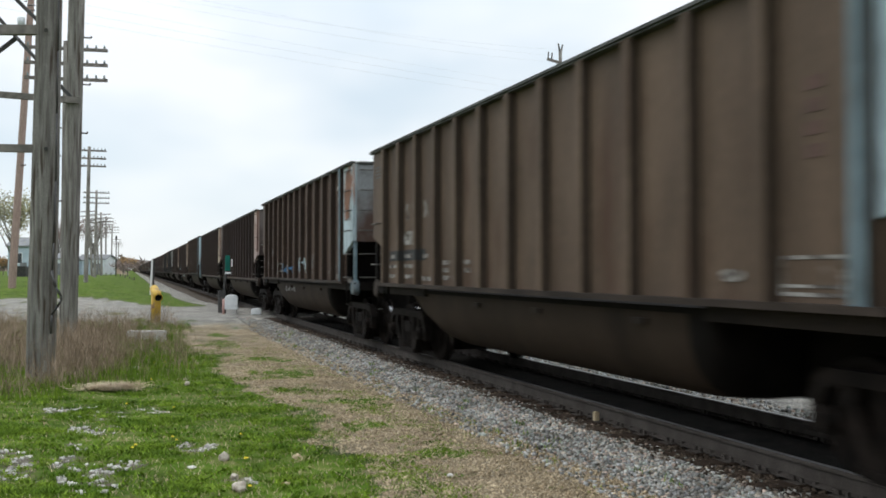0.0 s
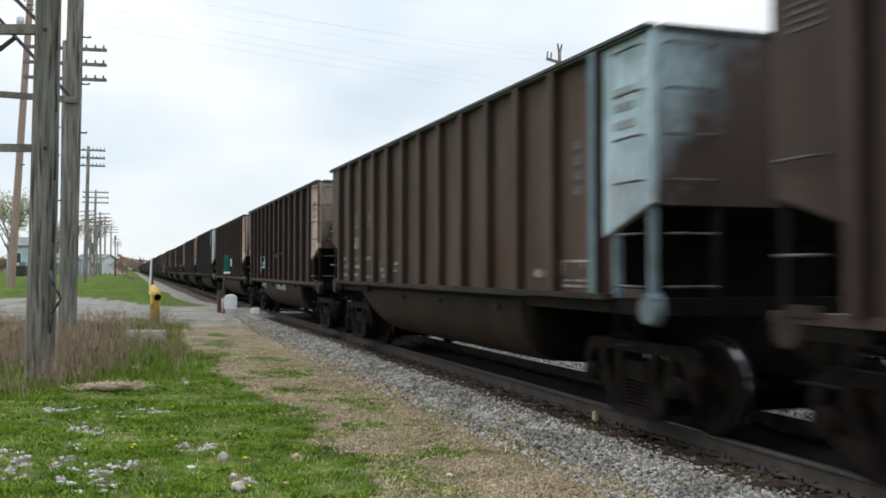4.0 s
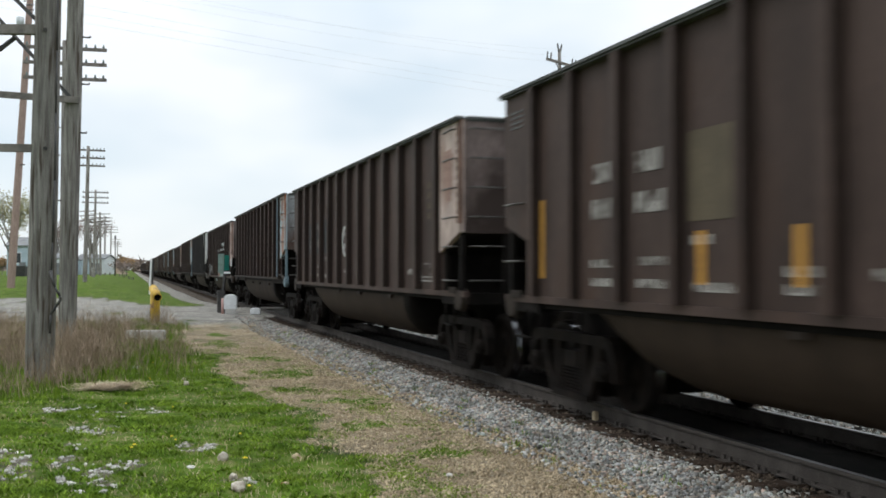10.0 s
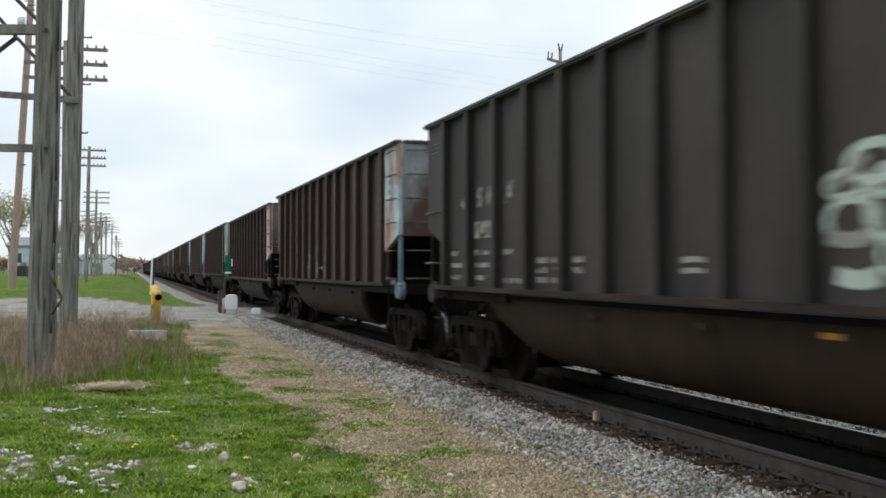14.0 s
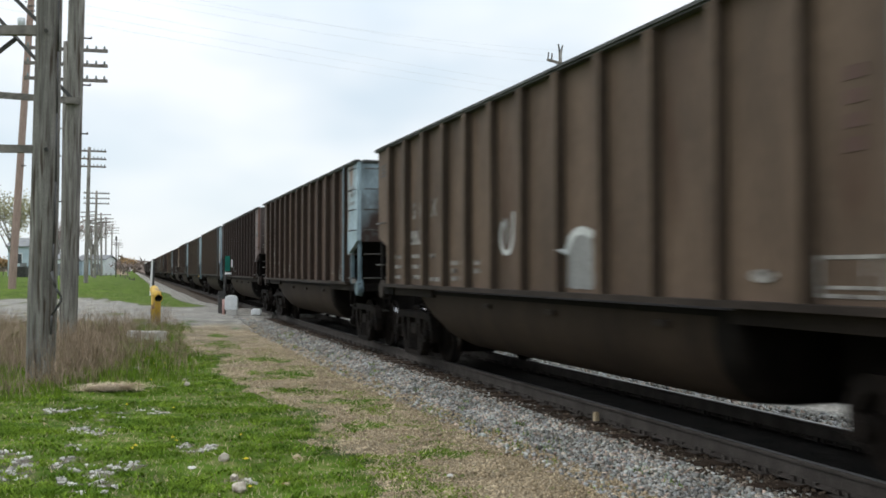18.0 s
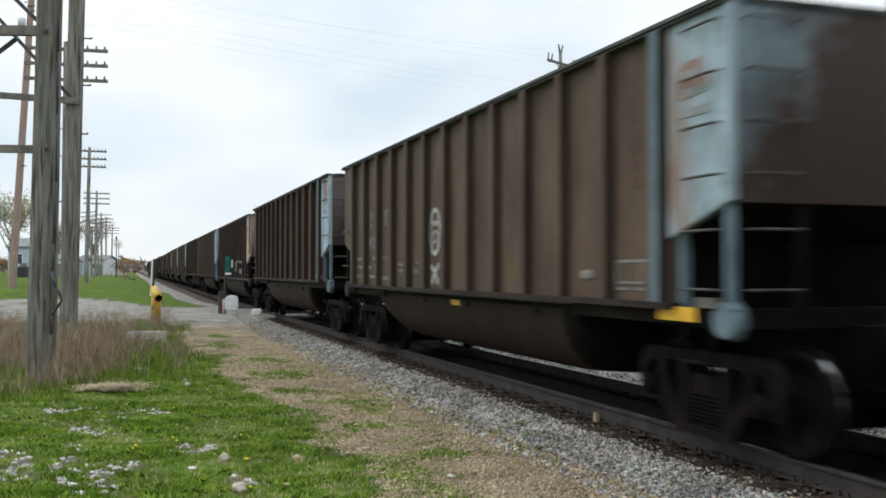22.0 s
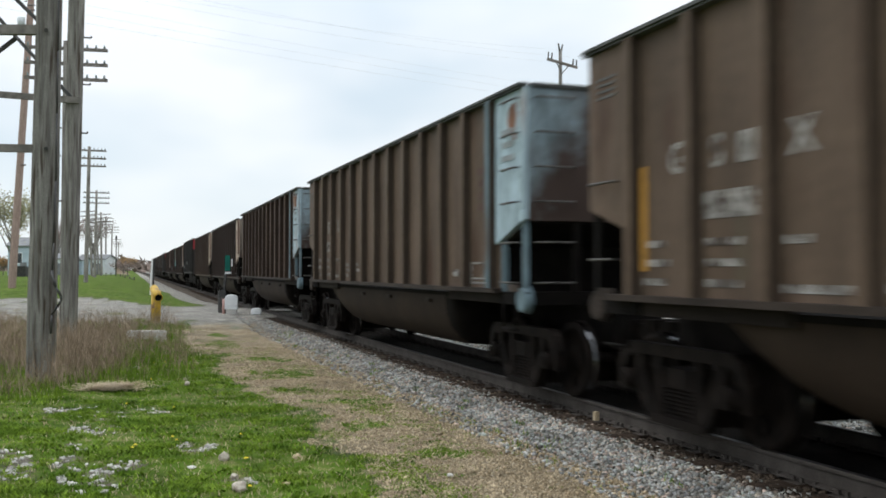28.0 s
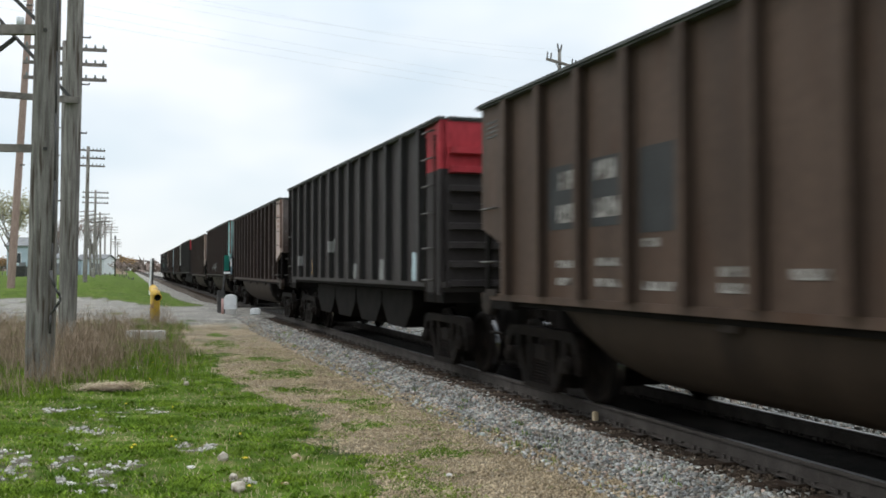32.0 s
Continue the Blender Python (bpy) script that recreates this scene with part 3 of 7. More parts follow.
def end_meshes(e):
    """The parts of one end; e = -1: the leading end."""
    y = e * END_AT[e]
    yi = e * (HALF - PANEL)
    yc = yi if e > 0 else yi + 0.06
    out = {}
    for s, tag in ((-1, "near"), (1, "far")):
        x0, x1 = sorted((s * 1.45, s * 1.53))
        out["corner" + tag] = mesh_of("corner_panel", lambda bm: prism_bm(bm, [(yc, 1.90), (y, 2.20), (y, TOP - 0.05), (yc, TOP - 0.05)], 0, x0, x1), ENDS["blue"])
        out["post" + tag] = mesh_of("corner_post", lambda bm: (box_bm(bm, *sorted((s * 1.43, s * 1.49)), *sorted((y - e * 0.03, y - e * 0.13)), SILL - 0.1, 2.34)), ENDS["blue"])
        out["mid" + tag] = mesh_of("side_stanchion", lambda bm: (box_bm(bm, *sorted((s * 1.42, s * 1.49)), *sorted((y - e * 0.74, y - e * 0.83)), SILL - 0.1, 2.2)), M_FRAME)
        out["pad" + tag] = mesh_of("jacking_pad", lambda bm: tube_bm(bm, (s * 1.40, y - e * 0.12, SILL - 0.13), (s * 1.52, y - e * 0.12, SILL - 0.13), 0.185, 0.15, 14), ENDS["blue"])
        out["stirrup" + tag] = mesh_of("sill_step", lambda bm: (tube_bm(bm, (s * 1.50, y - e * 0.30, SILL - 0.15), (s * 1.50, y - e * 0.30, SILL - 0.52), 0.016, sides=6),
                               tube_bm(bm, (s * 1.50, y - e * 0.72, SILL - 0.15), (s * 1.50, y - e * 0.72, SILL - 0.52), 0.016, sides=6),
                               tube_bm(bm, (s * 1.50, y - e * 0.28, SILL - 0.52), (s * 1.50, y - e * 0.74, SILL - 0.52), 0.02, sides=6)), M_FRAME)
    edge = [(y - e * 0.02, 2.32)] + [q for k in range(12) for q in ((y - e * 0.13, 2.34 + 0.13 * k), (y - e * 0.13, 2.40 + 0.13 * k), (y - e * 0.08, 2.41 + 0.13 * k), (y - e * 0.08, 2.46 + 0.13 * k))] + [(y - e * 0.02, 3.88), (y + e * 0.016, 3.88), (y + e * 0.016, 2.32)]
    out["rivets"] = mesh_of("rivet_strip", lambda bm: prism_bm(bm, edge, 0, -1.537, -1.49), ENDS["blue"])
    out["end"] = mesh_of("end_wall", lambda bm: box_bm(bm, -1.45, 1.45, *sorted((y + e * 0.012, y - e * 0.03)), 2.18, TOP - 0.05), ENDS["grey"])
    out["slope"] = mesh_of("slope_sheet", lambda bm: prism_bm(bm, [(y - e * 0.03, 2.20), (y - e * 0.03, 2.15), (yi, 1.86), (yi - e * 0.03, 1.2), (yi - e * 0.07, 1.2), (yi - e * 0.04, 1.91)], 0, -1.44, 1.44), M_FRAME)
    out["endsill"] = mesh_of("end_sill", lambda bm: (box_bm(bm, -1.50, 1.50, *sorted((y + e * 0.02, y - e * 0.18)), SILL - 0.20, SILL - 0.03),
                             [box_bm(bm, *sorted((sx * 1.30, sx * 1.50)), *sorted((y - e * 0.18, yi)), SILL - 0.20, SILL - 0.04) for sx in (-1, 1)]), M_FRAME)
    out["endpost"] = mesh_of("end_stanchion", lambda bm: box_bm(bm, -0.05, 0.05, *sorted((y, y - e * 0.08)), SILL - 0.05, 2.28), M_FRAME)
    out["coupler"] = mesh_of("coupler", lambda bm: (box_bm(bm, -0.16, 0.16, *sorted((y, y + e * 0.30)), 0.74, 1.0), box_bm(bm, -0.09, 0.09, *sorted((y + e * 0.3, y + e * 0.66)), 0.78, 0.96),
                             box_bm(bm, -0.17, 0.17, *sorted((y + e * 0.56, y + e * 0.80)), 0.72, 1.02)), M_TRUCK)
    out["hose"] = mesh_of("air_hose", lambda bm: [tube_bm(bm, (0.3 - 0.08 * i, y + e * (0.1 + 0.14 * i), 0.80 - 0.25 * math.sin(i * 0.8)), (0.3 - 0.08 * (i + 1), y + e * (0.1 + 0.14 * (i + 1)), 0.80 - 0.25 * math.sin(i * 0.8 + 0.8)), 0.025, sides=6) for i in range(4)], M_FRAME)
    return out


EM = {-1: end_meshes(-1), 1: end_meshes(1)}
SPLIT = 3.10


def slat_meshes(e):
    """The parts of a closed end with level ribs, in an upper and a lower field."""
    y, yi, out = e * END_AT[e], e * (HALF - PANEL), {}
    for zone, z0, z1 in (("low", SILL - 0.2, SPLIT), ("high", SPLIT, TOP - 0.05)):
        for s, tag in ((-1, "near"), (1, "far")):
            out["corner" + tag + zone] = mesh_of("corner_panel", lambda bm: (box_bm(bm, *sorted((s * 1.45, s * 1.50)), *sorted((yi, y)), z0, z1),
                                                 box_bm(bm, *sorted((s * 1.45, s * 1.56)), *sorted((y, y - e * 0.1)), z0, z1)), ENDS["blue"])
        out["end" + zone] = mesh_of("end_wall", lambda bm: box_bm(bm, -1.45, 1.45, *sorted((y + e * 0.012, y - e * 0.03)), z0, z1), ENDS["grey"])
    out["rib"] = mesh_of("end_rib", lambda bm: prism_bm(bm, [(y + e * 0.012, -0.06), (y + e * 0.12, -0.045), (y + e * 0.12, 0.045), (y + e * 0.012, 0.06)], 0, -1.40, 1.40), ENDS["grey"])
    return out


SM = {-1: slat_meshes(-1), 1: slat_meshes(1)}
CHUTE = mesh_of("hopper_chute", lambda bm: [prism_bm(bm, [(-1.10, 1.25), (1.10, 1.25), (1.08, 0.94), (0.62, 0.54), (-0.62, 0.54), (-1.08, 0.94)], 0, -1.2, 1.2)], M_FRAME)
RUNG_SIDE = mesh_of("grab_iron", lambda bm: (tube_bm(bm, (-1.60, -0.24, 0), (-1.60, 0.24, 0), 0.014, sides=6), tube_bm(bm, (-1.60, -0.24, 0), (-1.525, -0.24, 0), 0.012, sides=5), tube_bm(bm, (-1.60, 0.24, 0), (-1.525, 0.24, 0), 0.012, sides=5)), M_RUNG)
RUNG_END = mesh_of("grab_iron", lambda bm: (tube_bm(bm, (-0.26, 0, 0), (0.26, 0, 0), 0.014, sides=6), tube_bm(bm, (-0.26, 0, 0), (-0.26, 0.08, 0), 0.012, sides=5), tube_bm(bm, (0.26, 0, 0), (0.26, 0.08, 0), 0.012, sides=5)), M_RUNG)


def fill_chord(bm):
    for s in (-1, 1):
        side_box(bm, s, 1.43, 1.608, -END_AT[-1] - 0.02, HALF + 0.0, TOP - CHORD, TOP)
    for y0, y1 in ((-END_AT[-1] - 0.05, -END_AT[-1] + 0.1), (HALF - 0.18, HALF)):
        box_bm(bm, -1.43, 1.43, y0, y1, TOP - CHORD, TOP)
    bmesh.ops.bevel(bm, geom=bm.edges[:], offset=0.025, segments=2, affect="EDGES")


CAR["chord"] = mesh_of("top_chord", fill_chord, M_CHORD)
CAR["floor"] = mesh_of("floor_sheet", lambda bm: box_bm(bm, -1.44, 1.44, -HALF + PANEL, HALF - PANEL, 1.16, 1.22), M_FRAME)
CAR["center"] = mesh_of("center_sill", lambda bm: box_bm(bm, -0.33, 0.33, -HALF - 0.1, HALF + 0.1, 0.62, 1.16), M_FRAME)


def fill_tub(bm):
    """A long bathtub-like belly: rounded below, its ends swept up."""
    prof = [(-1.40, 1.24), (-1.40, 1.12), (-1.375, 0.92), (-1.30, 0.72), (-1.15, 0.54), (-0.94, 0.43), (-0.5, 0.39), (0.5, 0.39), (0.94, 0.43), (1.15, 0.54), (1.30, 0.72), (1.375, 0.92), (1.40, 1.12), (1.40, 1.24)]
    rows = []
    for y, lift in ((-4.10, 1.0), (-4.09, 0.5), (-4.03, 0.22), (-3.92, 0.08), (-3.72, 0.02), (-3.4, 0.0), (3.3, 0.0), (3.75, 0.04), (4.1, 0.12), (4.45, 0.27), (4.75, 0.48), (4.98, 0.75), (5.06, 1.0)):
        rows.append([bm.verts.new((x * (1 - 0.02 * lift), y, z + (1.235 - z) * lift * 0.97)) for x, z in prof])
    # near-black leading sweep and end faces stand in for the shade behind the trucks
    for a, b in zip(rows, rows[1:]):
        for i in range(len(prof) - 1):
            f = bm.faces.new((a[i], a[i + 1], b[i + 1], b[i]))
            f.smooth, f.material_index = True, 1 if a[0].co.y < -3.9 else 0
    bm.faces.new(rows[0]).material_index = 1
    bm.faces.new(rows[-1]).material_index = 1


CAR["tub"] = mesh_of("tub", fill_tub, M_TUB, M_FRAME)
CAR["bracket"] = mesh_of("tub_bracket", lambda bm: box_bm(bm, -1.45, -1.39, -0.11, 0.11, 1.10, 1.16), M_SILL)

# trucks: built round their own middle
WHEEL_R = 0.480


def fill_wheels(bm):
    for s in (-1, 1):
        rings = [(0.67, 0.505), (0.70, 0.507), (0.712, 0.483), (0.768, 0.480), (0.80, 0.479), (0.812, 0.46), (0.812, 0.40), (0.77, 0.375), (0.745, 0.16), (0.80, 0.12), (0.80, 0.0)]
        prev = None
        for k, (x, r) in enumerate(rings):
            cur = [bm.verts.new((s * x, r * math.cos(t), r * math.sin(t))) for t in [2 * math.pi * i / 28 for i in range(28)]] if r else None
            if prev and cur:
                for i in range(28):
                    f = bm.faces.new((prev[i], prev[(i + 1) % 28], cur[(i + 1) % 28], cur[i]))
                    f.material_index, f.smooth = (1 if k == 3 else 0), True
            elif prev:
                bm.faces.new(prev)
            prev = cur
        # balance marks, so that the turning shows
        box_bm(bm, *sorted((s * 0.775, s * 0.79)), -0.05, 0.05, 0.20, 0.33)
    tube_bm(bm, (-0.72, 0, 0), (0.72, 0, 0), 0.085, sides=10)


WHEELS = mesh_of("wheelset", fill_wheels, M_TRUCK, M_TREAD)


def fill_frame(bm):
    """A cast side frame: top and bottom members, columns round the springs, and jaws over the bearings."""
    for pts, x0, x1 in (([(-1.13, 0.60), (-1.05, 0.80), (-0.92, 0.88), (0.92, 0.88), (1.05, 0.80), (1.13, 0.60), (1.00, 0.60), (0.92, 0.72), (0.80, 0.76), (-0.80, 0.76), (-0.92, 0.72), (-1.00, 0.60)], -1.16, -1.02),
                        ([(-0.48, 0.09), (0.48, 0.09), (0.50, 0.17), (-0.50, 0.17)], -1.17, -1.01),
                        ([(-0.40, 0.77), (-0.29, 0.77), (-0.27, 0.16), (-0.40, 0.16)], -1.14, -1.03), ([(0.40, 0.77), (0.29, 0.77), (0.27, 0.16), (0.40, 0.16)], -1.14, -1.03),
                        ([(-0.74, 0.60), (-0.62, 0.62), (-0.36, 0.17), (-0.50, 0.10)], -1.15, -1.03), ([(0.74, 0.60), (0.62, 0.62), (0.36, 0.17), (0.50, 0.10)], -1.15, -1.03),
                        ([(-1.13, 0.62), (-1.12, 0.36), (-1.05, 0.36), (-1.01, 0.62)], -1.15, -1.03), ([(1.13, 0.62), (1.12, 0.36), (1.05, 0.36), (1.01, 0.62)], -1.15, -1.03),
                        ([(-0.78, 0.77), (-0.76, 0.36), (-0.68, 0.36), (-0.62, 0.77)], -1.15, -1.03), ([(0.78, 0.77), (0.76, 0.36), (0.68, 0.36), (0.62, 0.77)], -1.15, -1.03)):
        prism_bm(bm, pts, 0, x0, x1)


FRAME_NEAR = mesh_of("side_frame", fill_frame, M_TRUCK)
FRAME_FAR = mesh_of("side_frame", lambda bm: (fill_frame(bm), bmesh.ops.scale(bm, vec=(-1, 1, 1), verts=bm.verts)), M_TRUCK)


def fill_spring(bm):
    """A coil spring as one ridged column."""
    rows = [[bm.verts.new((r * math.cos(a), r * math.sin(a), 0.17 + 0.02 * k + 0.02 * a / 6.283)) for a in [6.283 * q / 10 for q in range(10)]] for k, r in enumerate([0.080, 0.058] * 8)]
    for a, b in zip(rows, rows[1:]):
        for q in range(10):
            bm.faces.new((a[q], a[(q + 1) % 10], b[(q + 1) % 10], b[q]))


SPRING = mesh_of("spring", fill_spring, M_TRUCK)
CAPM = mesh_of("bearing_cap", lambda bm: (tube_bm(bm, (-1.10, 0, 0), (-1.22, 0, 0), 0.115, 0.105, 12), tube_bm(bm, (-1.22, 0, 0), (-1.25, 0, 0), 0.06, sides=8)), M_TRUCK)
BOLSTER = mesh_of("truck", lambda bm: (box_bm(bm, -1.14, 1.14, -0.2, 0.2, 0.47, 0.66), box_bm(bm, -0.3, 0.3, -0.25, 0.25, 0.62, 0.72)), M_TRUCK)
# deepened to fit the camera's view: hides pale ballast behind the side frame
BEAM = mesh_of("brake_beam", lambda bm: box_bm(bm, -0.95, 0.95, -0.04, 0.04, 0.14, 0.46), M_TRUCK)

# the markings: thin stencilled plates, on the near side only
XM = -1.4865
UNIT = {}


def block(w, h, bars):
    """A stencilled line of writing too worn to read: a row of upright bars w wide and h high."""
    key = (round(w, 2), round(h, 2), bars)
    if key not in UNIT:
        def fill(bm):
            pts = [(-w / 2, -h / 2), (w / 2, -h / 2), (w / 2, h / 2)]
            for i in range(bars - 1, 0, -1):
                a = -w / 2 + w * i / bars
                pts += [(a + 0.02, h / 2), (a + 0.012, -h * 0.3), (a - 0.012, -h * 0.3), (a - 0.02, h / 2)]
            prism_bm(bm, pts + [(-w / 2, h / 2)], 0, XM - 0.0055, XM + 0.001)
        UNIT[key] = mesh_of("stencil", fill, M_MARK)
    return UNIT[key]


def car_at(i, s):
    """The pose of car i when the train has come s metres."""
    y = 18.454 - HALF + PITCH * i - s
    return pose(track_x(y), y, 0, 0, 0, track_turn(y))


WHEELSETS = []
CARS = []


def letter_mesh(ch, size):
    """One stencilled letter of the built-in font, standing on the near side."""
    key = (ch, size)
    if key not in UNIT:
        cu = bpy.data.curves.new("letter", "FONT")
        cu.body, cu.size, cu.extrude, cu.align_x, cu.offset = ch, size, 0.001, "CENTER", 0.010
        ob = new("letter", cu)
        dg = bpy.context.evaluated_depsgraph_get()
        me = bpy.data.meshes.new_from_object(ob.evaluated_get(dg))
        me.transform(Matrix(((0, 0, 1, XM - 0.004), (-1, 0, 0, 0), (0, 1, 0, 0), (0, 0, 0, 1))))
        me.name = "stencil_letter"
        me.materials.clear()
        me.materials.append(M_MARK)
        bpy.data.objects.remove(ob)
        UNIT[key] = me
    return UNIT[key]


def mark(car, me, o, z, mat=None, label="", dz=0.0):
    """A marking whose middle lies o metres from the trailing end."""
    return part("stencil", me, car, mat, label, pose(0, HALF - o, z + dz))


def marks_letters(car, i=0):
    for ch, o in (("G", 1.72), ("S", 2.33), ("X", 3.42)):
        part("stencil_letter", letter_mesh(ch, 0.39), car, at=pose(0, HALF - o, 2.53))
    mark(car, block(0.30, 0.26, 2), 2.78, 2.66)
    mark(car, block(0.78, 0.24, 5), 2.54, 2.20)
    for o, z, w, n in ((1.32, 1.88, 0.36, 4), (1.36, 1.70, 0.44, 4), (1.32, 1.52, 0.38, 4), (2.42, 1.88, 0.52, 5), (2.42, 1.70, 0.52, 5), (2.40, 1.52, 0.46, 4), (3.36, 1.87, 0.28, 3), (3.56, 1.49, 0.72, 7),
                       (4.43, 1.75, 0.30, 3), (4.42, 1.63, 0.26, 3), (4.43, 1.51, 0.30, 3), (4.88, 1.75, 0.30, 3), (4.88, 1.63, 0.26, 3), (4.88, 1.51, 0.30, 3), (5.40, 1.75, 0.24, 3), (5.40, 1.63, 0.24, 3)):
        mark(car, block(w, 0.068, n), o, z)
    data_box(car, 11.82 if i in (7, 19) else 12.82)


def marks_blocks(car):
    for o, z, w, n in ((2.62, 2.66, 0.36, 2), (2.60, 2.28, 0.44, 2), (3.55, 2.70, 0.46, 2), (3.58, 2.30, 0.56, 3)):
        mark(car, block(w * 0.92, 0.21, n + 2), o, z)
    for o, z, w, n in ((2.6, 1.50, 0.44, 4), (2.6, 1.70, 0.44, 4), (3.65, 1.50, 0.60, 5), (3.65, 1.72, 0.60, 5), (4.7, 1.48, 0.76, 7), (4.45, 1.90, 0.28, 3), (5.75, 1.62, 0.36, 4), (5.75, 1.48, 0.36, 4), (6.7, 1.60, 0.40, 4)):
        mark(car, block(w, 0.085, n), o, z)
    data_box(car, 12.78)


def data_box(car, o):
    """The outlined data panel and the oval tag near the leading end."""
    w, h, z = 0.70, 0.31, 1.59
    if "data_box" not in UNIT:
        def fill(bm):
            for a, b, c, d in ((-w / 2, w / 2, h / 2 - 0.03, h / 2), (-w / 2, w / 2, -h / 2, -h / 2 + 0.03), (-w / 2, -w / 2 + 0.03, -h / 2, h / 2), (w / 2 - 0.03, w / 2, -h / 2, h / 2), (-w / 2, w / 2, -0.09, -0.065), (-w / 2 + 0.2, -w / 2 + 0.22, -0.08, h / 2)):
                box_bm(bm, XM - 0.005, XM + 0.001, a, b, c, d)
        UNIT["data_box"] = mesh_of("data_panel", fill, M_MARK)
        UNIT["oval"] = mesh_of("oval_tag", lambda bm: prism_bm(bm, [(0.16 * math.cos(a), 0.055 * math.sin(a)) for a in [6.283 * k / 14 for k in range(14)]], 0, XM - 0.012, XM + 0.001), M_MARK)
    part("data_panel", UNIT["data_box"], car, at=pose(0, HALF - o, z))
    part("oval_tag", UNIT["oval"], car, at=pose(0, HALF - o + 0.98, 1.59))


# ---- graffiti and painted patches ----
def colour(name, c, k=0.15):
    return material(name, tuple(v * (1 - k) for v in c), tuple(v * (1 + k) for v in c), 0.7, 0, 2.5, 6, fine=30, fine_amount=0.2, bump=0)


SPRAY = {"white": colour("sprayed_white", (0.46, 0.47, 0.46)), "chalk": colour("chalky_grey", (0.20, 0.20, 0.195)), "pale": colour("sprayed_pale_blue", (0.40, 0.50, 0.54)),
         "teal": colour("sprayed_sea_green", (0.19, 0.27, 0.24)), "yellow": colour("sprayed_lemon", (0.58, 0.50, 0.16)), "blue": colour("sprayed_blue", (0.06, 0.15, 0.27)),
         "black": colour("sprayed_black", (0.012, 0.012, 0.012)), "amber": M_YELLOW, "patch": colour("fresh_dark_patch", (0.024, 0.025, 0.026)), "red": colour("faded_red_stencil", (0.085, 0.046, 0.039)),
         "olive": colour("olive_patch", (0.075, 0.058, 0.035)), "ochre": colour("faded_amber_strip", (0.40, 0.20, 0.035)), "faint": colour("faint_stencil", (0.24, 0.26, 0.265)), "slate": colour("sprayed_slate", (0.10, 0.10, 0.10)), "mint": colour("sprayed_pale_mint", (0.34, 0.385, 0.36)), "rose": colour("rosy_drip", (0.27, 0.17, 0.14)), "rust": colour("rust_bloom", (0.175, 0.083, 0.05), 0.45), "violet": colour("violet_stencil", (0.16, 0.06, 0.17))}
COATS = {}
CAR8 = ((7.2, 0.62), (8.15, 0.68), (9.23, 0.72), (10.2, 0.78))


def coat(car):
    """How far the next coat of paint lies over the ones below it."""
    COATS[car.name] = COATS.get(car.name, 0) + 1
    return 0.0012 + 0.0003 * COATS[car.name]


def ribbon(car, pts, width, col, x=XM, name="graffiti"):
    """A sprayed stroke through points (metres from the trailing end, height)."""
    on_wall = x == XM
    x = x - coat(car)
    fine = []
    for k in range(len(pts) - 1):
        a, b = pts[max(k - 1, 0)], pts[k]
        c, d = pts[k + 1], pts[min(k + 2, len(pts) - 1)]
        for u in [q / 9 for q in range(9)]:
            fine.append(tuple(0.5 * (2 * b[q] + (c[q] - a[q]) * u + (2 * a[q] - 5 * b[q] + 4 * c[q] - d[q]) * u * u + (3 * b[q] - a[q] - 3 * c[q] + d[q]) * u**3) for q in (0, 1)))
    fine.append(pts[-1])
    verts, n = [], len(fine)
    for k, (o, z) in enumerate(fine):
        p, q = fine[max(k - 1, 0)], fine[min(k + 1, n - 1)]
        dx, dz = q[0] - p[0], q[1] - p[1]
        ln = math.hypot(dx, dz) or 1
        w = width / 2 * (0.85 + 0.3 * noise.noise((o * 3, z * 3, 5)))
        for sgn in (-1, 1):
            at = o - sgn * dz / ln * w
            # over a side post the stroke lies on the post's face
            out = 0.1135 if on_wall and min(abs(at - q) for q in RIB_O) < 0.066 else 0.0
            for lift in (0.0, 0.0015):
                verts.append((x - lift - out, HALF - at, z + sgn * -dx / ln * w * -1))
    faces = []
    for k in range(n - 1):
        a, b = 4 * k, 4 * k + 4
        for p, q in ((1, 3), (2, 0), (0, 1), (3, 2)):
            faces.append((a + p, a + q, b + q, b + p))
    me = bpy.data.meshes.new(name)
    me.from_pydata(verts, [], faces)
    me.materials.append(SPRAY[col])
    return part(name, me, car)


def patch(car, o0, o1, z0, z1, col, x=XM, rough=0.0, name="painted_patch"):
    """A painted field; rough makes its outline uneven."""
    g = coat(car)
    wraps = x == XM and col != "amber"
    x = x - g - (0.005 if col in ("amber", "ochre") else 0.0)
    pts, per = [], 7 if rough else 1
    for (a, b), (c, d) in (((o0, z0), (o1, z0)), ((o1, z0), (o1, z1)), ((o1, z1), (o0, z1)), ((o0, z1), (o0, z0))):
        for k in range(per):
            u = k / per
            o, z = a + (c - a) * u, b + (d - b) * u
            pts.append((HALF - o + rough * noise.noise((o * 4, z * 4, o0)), z + rough * noise.noise((o * 4, z * 4, 9 + o0))))
    field = part(name, mesh_of(name, lambda bm: prism_bm(bm, pts, 0, x - 0.0012, x), SPRAY[col]), car)
    # where it crosses a post, the paint wraps round it
    for o in RIB_O:
        if wraps and o0 < o - 0.03 and o1 > o + 0.03:
            part(name, mesh_of(name, lambda bm: box_bm(bm, -1.6012 - g, -1.486, HALF - o - 0.0765 - g, HALF - o + 0.064, z0, z1 - rough * 0.5), SPRAY[col]), field)
    return field


